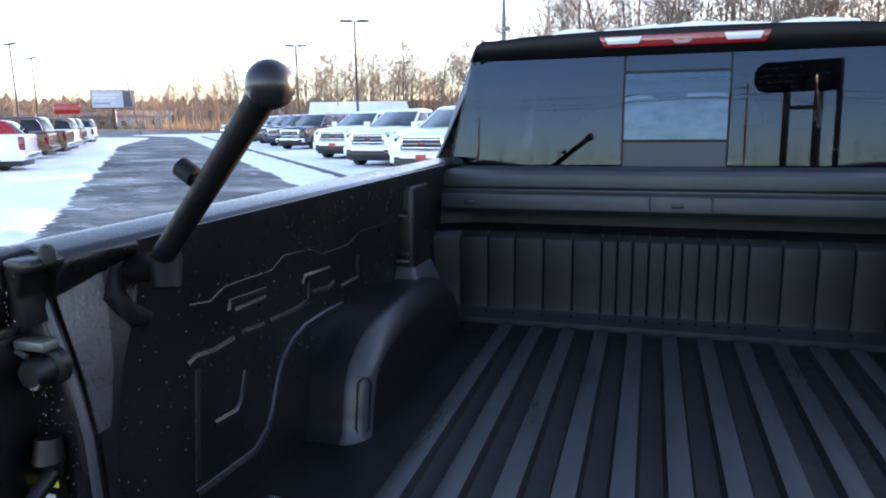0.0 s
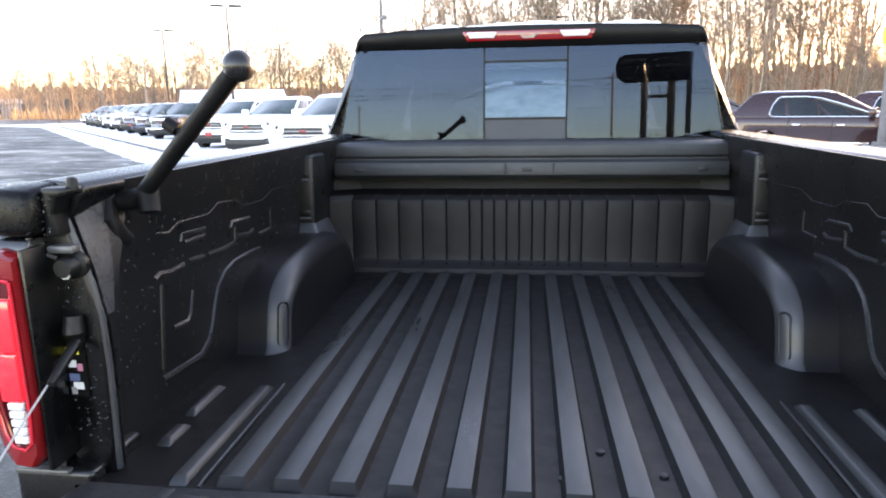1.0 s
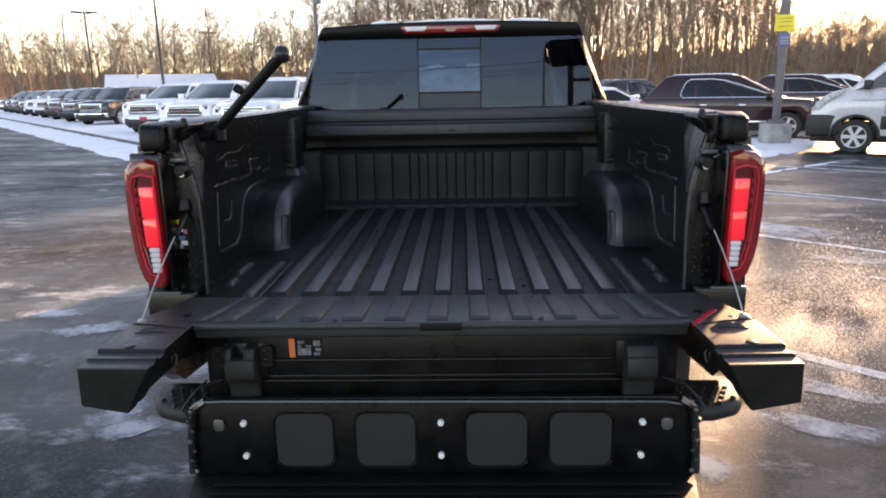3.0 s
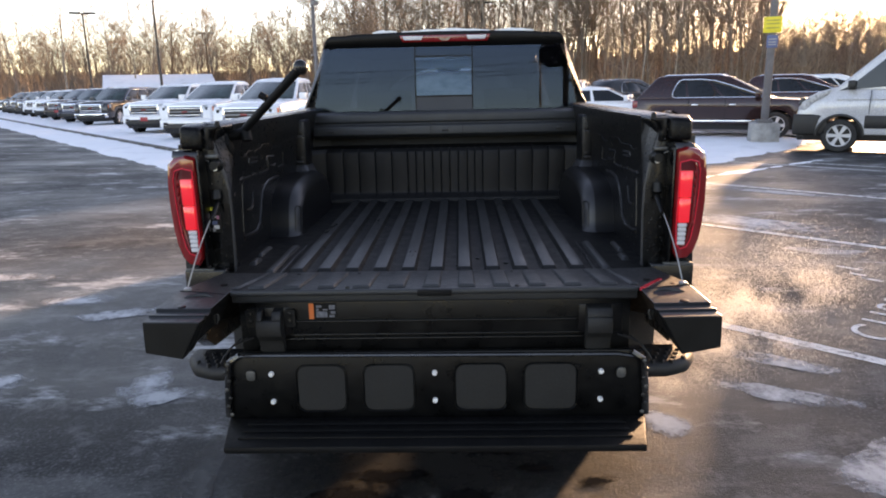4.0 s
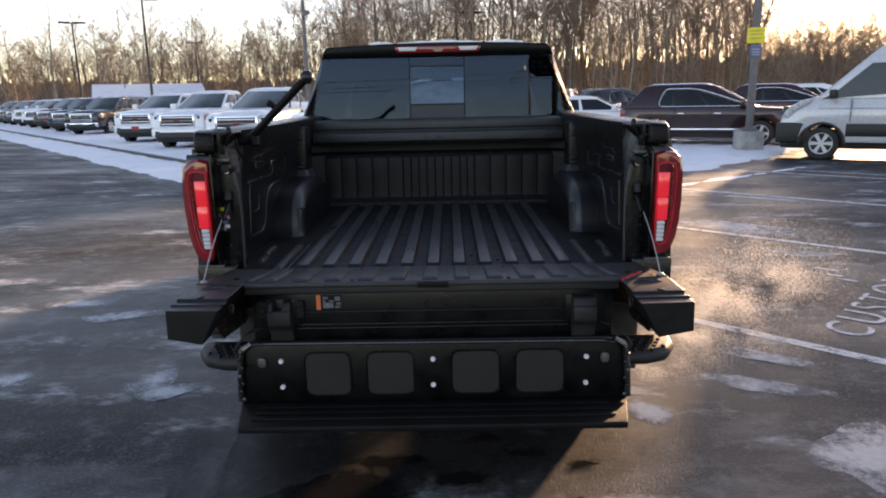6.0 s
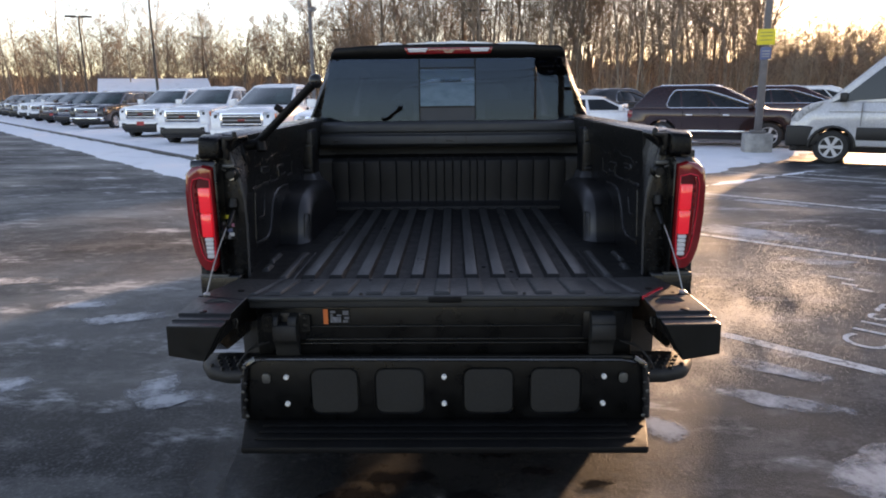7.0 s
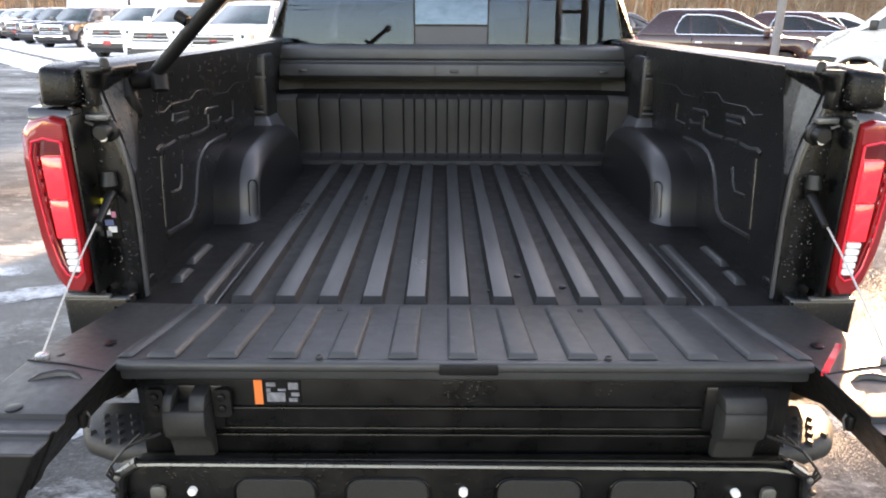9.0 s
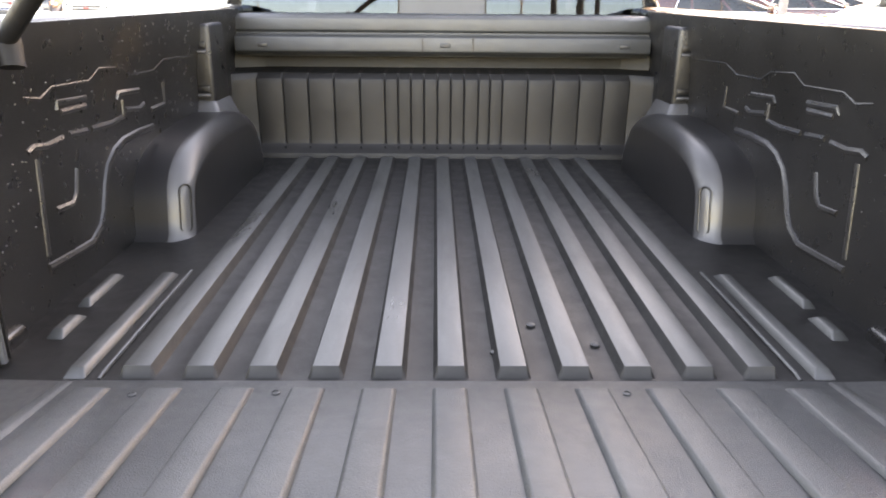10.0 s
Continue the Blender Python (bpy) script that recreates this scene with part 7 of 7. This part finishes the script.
def tree_mesh(seed, h, r, low=0.36, fine=0.011):
    rg = random.Random(seed)
    V, F = [], []
    grow(V, F, Vector((0, 0, -0.1)), Vector((rg.uniform(-0.1, 0.1), rg.uniform(-0.1, 0.1), 1)).normalized(), h, r, 0, rg, low, fine)
    me = bpy.data.meshes.new("bare_tree")
    me.from_pydata([tuple(v) for v in V], [], F)
    me.materials.append(M_BARK)
    me.polygons.foreach_set("use_smooth", [True] * len(me.polygons))
    return me


TREES = [tree_mesh(100 + i, 14 + 5 * rng.random(), 0.12 + 0.08 * rng.random(), 0.30 + 0.2 * rng.random()) for i in range(10)]
SMALL = [tree_mesh(200 + i, 8.5 + 2.5 * rng.random(), 0.10, 0.2, 0.016) for i in range(7)]


def plant(me, x, y, k, label="tall bare deciduous tree at the wood's edge"):
    t = new("bare_tree", me)
    t.matrix_basis = Matrix.Translation((x, y, -0.03)) @ Matrix.Rotation(rng.uniform(0, 6.28), 4, "Z") @ Matrix.Scale(k, 4)
    tagged(t, label, "tree", "trees of the wood")


def edge(az):
    """Distance of the wood's edge by bearing."""
    pts = [(-62, 230), (-43, 190), (-37, 135), (-29, 100), (-12, 90), (-7, 62), (10, 56), (25, 50), (45, 46), (75, 44)]
    for (a, r), (b, q) in zip(pts, pts[1:]):
        if a <= az <= b:
            return r + (q - r) * (az - a) / (b - a)
    return 60


# made-up gap towards the sun: trees stay low here to let it through
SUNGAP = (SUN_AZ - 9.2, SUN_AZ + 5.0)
for i in range(150):
    az = -9 + 76 * (i + rng.random()) / 150
    r = edge(az) + rng.uniform(0, 22)
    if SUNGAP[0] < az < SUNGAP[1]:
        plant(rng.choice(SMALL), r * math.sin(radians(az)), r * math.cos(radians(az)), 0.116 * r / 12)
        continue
    plant(rng.choice(TREES), r * math.sin(radians(az)), r * math.cos(radians(az)), rng.uniform(0.8, 1.2))
for i in range(60):
    az = -58 + 50 * (i + rng.random()) / 60
    r = edge(az) * rng.uniform(0.95, 1.2)
    plant(rng.choice(SMALL if i % 5 else TREES), r * math.sin(radians(az)), r * math.cos(radians(az)), rng.uniform(0.8, 1.2), "small bare tree far along the wood's edge")
# single trees standing out from the far edge
for az, r, k in ((-41, 95, 0.62), (-36.5, 100, 0.7), (-30.5, 88, 0.72), (-26, 84, 0.66), (-24, 90, 0.72), (-20, 88, 0.68), (-17.5, 86, 0.6), (-14, 84, 0.7), (-12, 80, 0.72), (-33.5, 98, 0.7)):
    plant(TREES[int(r) % 9], r * math.sin(radians(az)), r * math.cos(radians(az)), k * 1.25)

def tree_mass(name, label, sources, places, material):
    """Many bare trees in the depth of the wood, joined."""
    data = []
    for me in sources:
        v = np.empty(len(me.vertices) * 3)
        me.vertices.foreach_get("co", v)
        f = np.empty(len(me.loops), dtype=np.int64)
        me.loops.foreach_get("vertex_index", f)
        n = np.empty(len(me.polygons), dtype=np.int64)
        me.polygons.foreach_get("loop_start", n)
        data.append((v.reshape(-1, 3), f, n))
    vs, fs, ns, base, loops = [], [], [], 0, 0
    for k, (x, y, sc, rot) in enumerate(places):
        v, f, n = data[k % len(data)]
        c, s_ = math.cos(rot) * sc, math.sin(rot) * sc
        vs.append(np.stack((v[:, 0] * c - v[:, 1] * s_ + x, v[:, 0] * s_ + v[:, 1] * c + y, v[:, 2] * sc - 0.03), 1))
        fs.append(f + base)
        ns.append(n + loops)
        base += len(v)
        loops += len(f)
    V, F, N_ = np.concatenate(vs), np.concatenate(fs), np.concatenate(ns)
    me = bpy.data.meshes.new(name)
    me.vertices.add(len(V))
    me.vertices.foreach_set("co", V.ravel())
    me.loops.add(F.size)
    me.loops.foreach_set("vertex_index", F)
    me.polygons.add(len(N_))
    me.polygons.foreach_set("loop_start", N_)
    me.update(calc_edges=True)
    me.materials.append(material)
    tagged(new(name, me), label, "wood", "", "stuff")


def scatter(a0, a1, count, d0, d1, k0, k1, height):
    """Places in the wood; in the made-up sun gap only trees below its rays."""
    out = []
    for i in range(count):
        az = a0 + (a1 - a0) * (i + rng.random()) / count
        r = edge(az) + d0 + (d1 - d0) * rng.random() ** 1.3
        k = rng.uniform(k0, k1)
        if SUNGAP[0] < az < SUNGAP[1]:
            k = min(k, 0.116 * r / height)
        out.append((r * math.sin(radians(az)), r * math.cos(radians(az)), k, rng.uniform(0, 6.28)))
    rng.shuffle(out)
    return out


DEEP = [tree_mesh(300 + i, 15 + 3 * rng.random(), 0.12, 0.25, 0.016) for i in range(6)]
tree_mass("far_wood", "dense brown winter wood behind the car park", DEEP, scatter(-9, 48, 390, 2, 75, 0.62, 1.0, 19), M_TWIG)
tree_mass("far_wood", "young growth inside the winter wood", SMALL, scatter(-9, 52, 190, 0, 40, 0.55, 0.95, 12), M_TWIG)
tree_mass("far_wood", "brown winter wood beside the car park", DEEP[:2], scatter(48, 72, 40, 2, 50, 0.7, 1.0, 19), M_TWIG)
tree_mass("far_trees", "bare twiggy trees of the distant wood", SMALL, scatter(-60, -7, 330, -4, 60, 0.75, 1.25, 12), M_FARTWIG)
tree_mass("far_trees", "taller bare trees of the distant wood", DEEP, scatter(-46, -7, 110, 0, 60, 0.55, 0.85, 19), M_FARTWIG)
tree_mass("far_wood", "low thicket kept below the sun's rays", SMALL, scatter(23, 41, 90, 0, 45, 0.5, 0.8, 12), M_TWIG)
tree_mass("far_wood", "low bare wood far behind the car park", SMALL[:3], [(170 * math.sin(radians(a)), 170 * math.cos(radians(a)), 0.6 + 0.45 * rng.random(), a) for a in np.linspace(105, 255, 130)], M_FARTWIG)


def far_ridge():
    """The closed mass of the wood's far side, a long bank with a ragged top."""
    bm = bmesh.new()
    rows = [[], [], [], []]
    for az in np.arange(-66, 78, 0.16):
        r = edge(float(az)) * 1.15 + 75
        h = r * (0.054 if az > -8 else 0.036) * (1 + 0.18 * noise.noise((az * 0.35, 0, 3)) + 0.30 * noise.noise((az * 3.1, 1, 3)) + 0.22 * noise.noise((az * 11.0, 2, 3)))
        sx, sy = math.sin(radians(az)), math.cos(radians(az))
        for row, (d, z) in zip(rows, ((0, -0.1), (1, h), (4, h * 0.97), (6, -0.1))):
            row.append((sx * (r + d), sy * (r + d), z))
    strip(bm, rows)
    tagged(part("far_wood", bm, M_RIDGE, None, "", 0), "closed brown mass of the wood's far side", "wood", "", "stuff")


far_ridge()


def brush(name, label, a0, a1, count, seed, near=None):
    """Undergrowth: tangles of fine stems."""
    rg = random.Random(seed)
    V, F = [], []
    for _ in range(count):
        az = rg.uniform(a0, a1)
        r = (near or edge(az)) + rg.uniform(-3, 26)
        p = Vector((r * math.sin(radians(az)), r * math.cos(radians(az)), -0.05))
        for _ in range(7):
            d = Vector((rg.uniform(-1, 1), rg.uniform(-1, 1), rg.uniform(0.8, 2.6)))
            h = rg.uniform(0.5, 1.3)
            tube_raw(V, F, [p, p + d * h * 0.5 + Vector((rg.uniform(-0.2, 0.2), 0, 0)), p + d * h], [0.03, 0.024, 0.008], 3)
    me = bpy.data.meshes.new(name)
    me.from_pydata([tuple(v) for v in V], [], F)
    me.materials.append(M_BRUSH)
    tagged(new(name, me), label, "undergrowth", "", "stuff")


brush("undergrowth", "tangled brown undergrowth along the wood", -60, 70, 2000, 21)
brush("undergrowth", "low brown scrub far behind", 95, 265, 400, 22, 150)
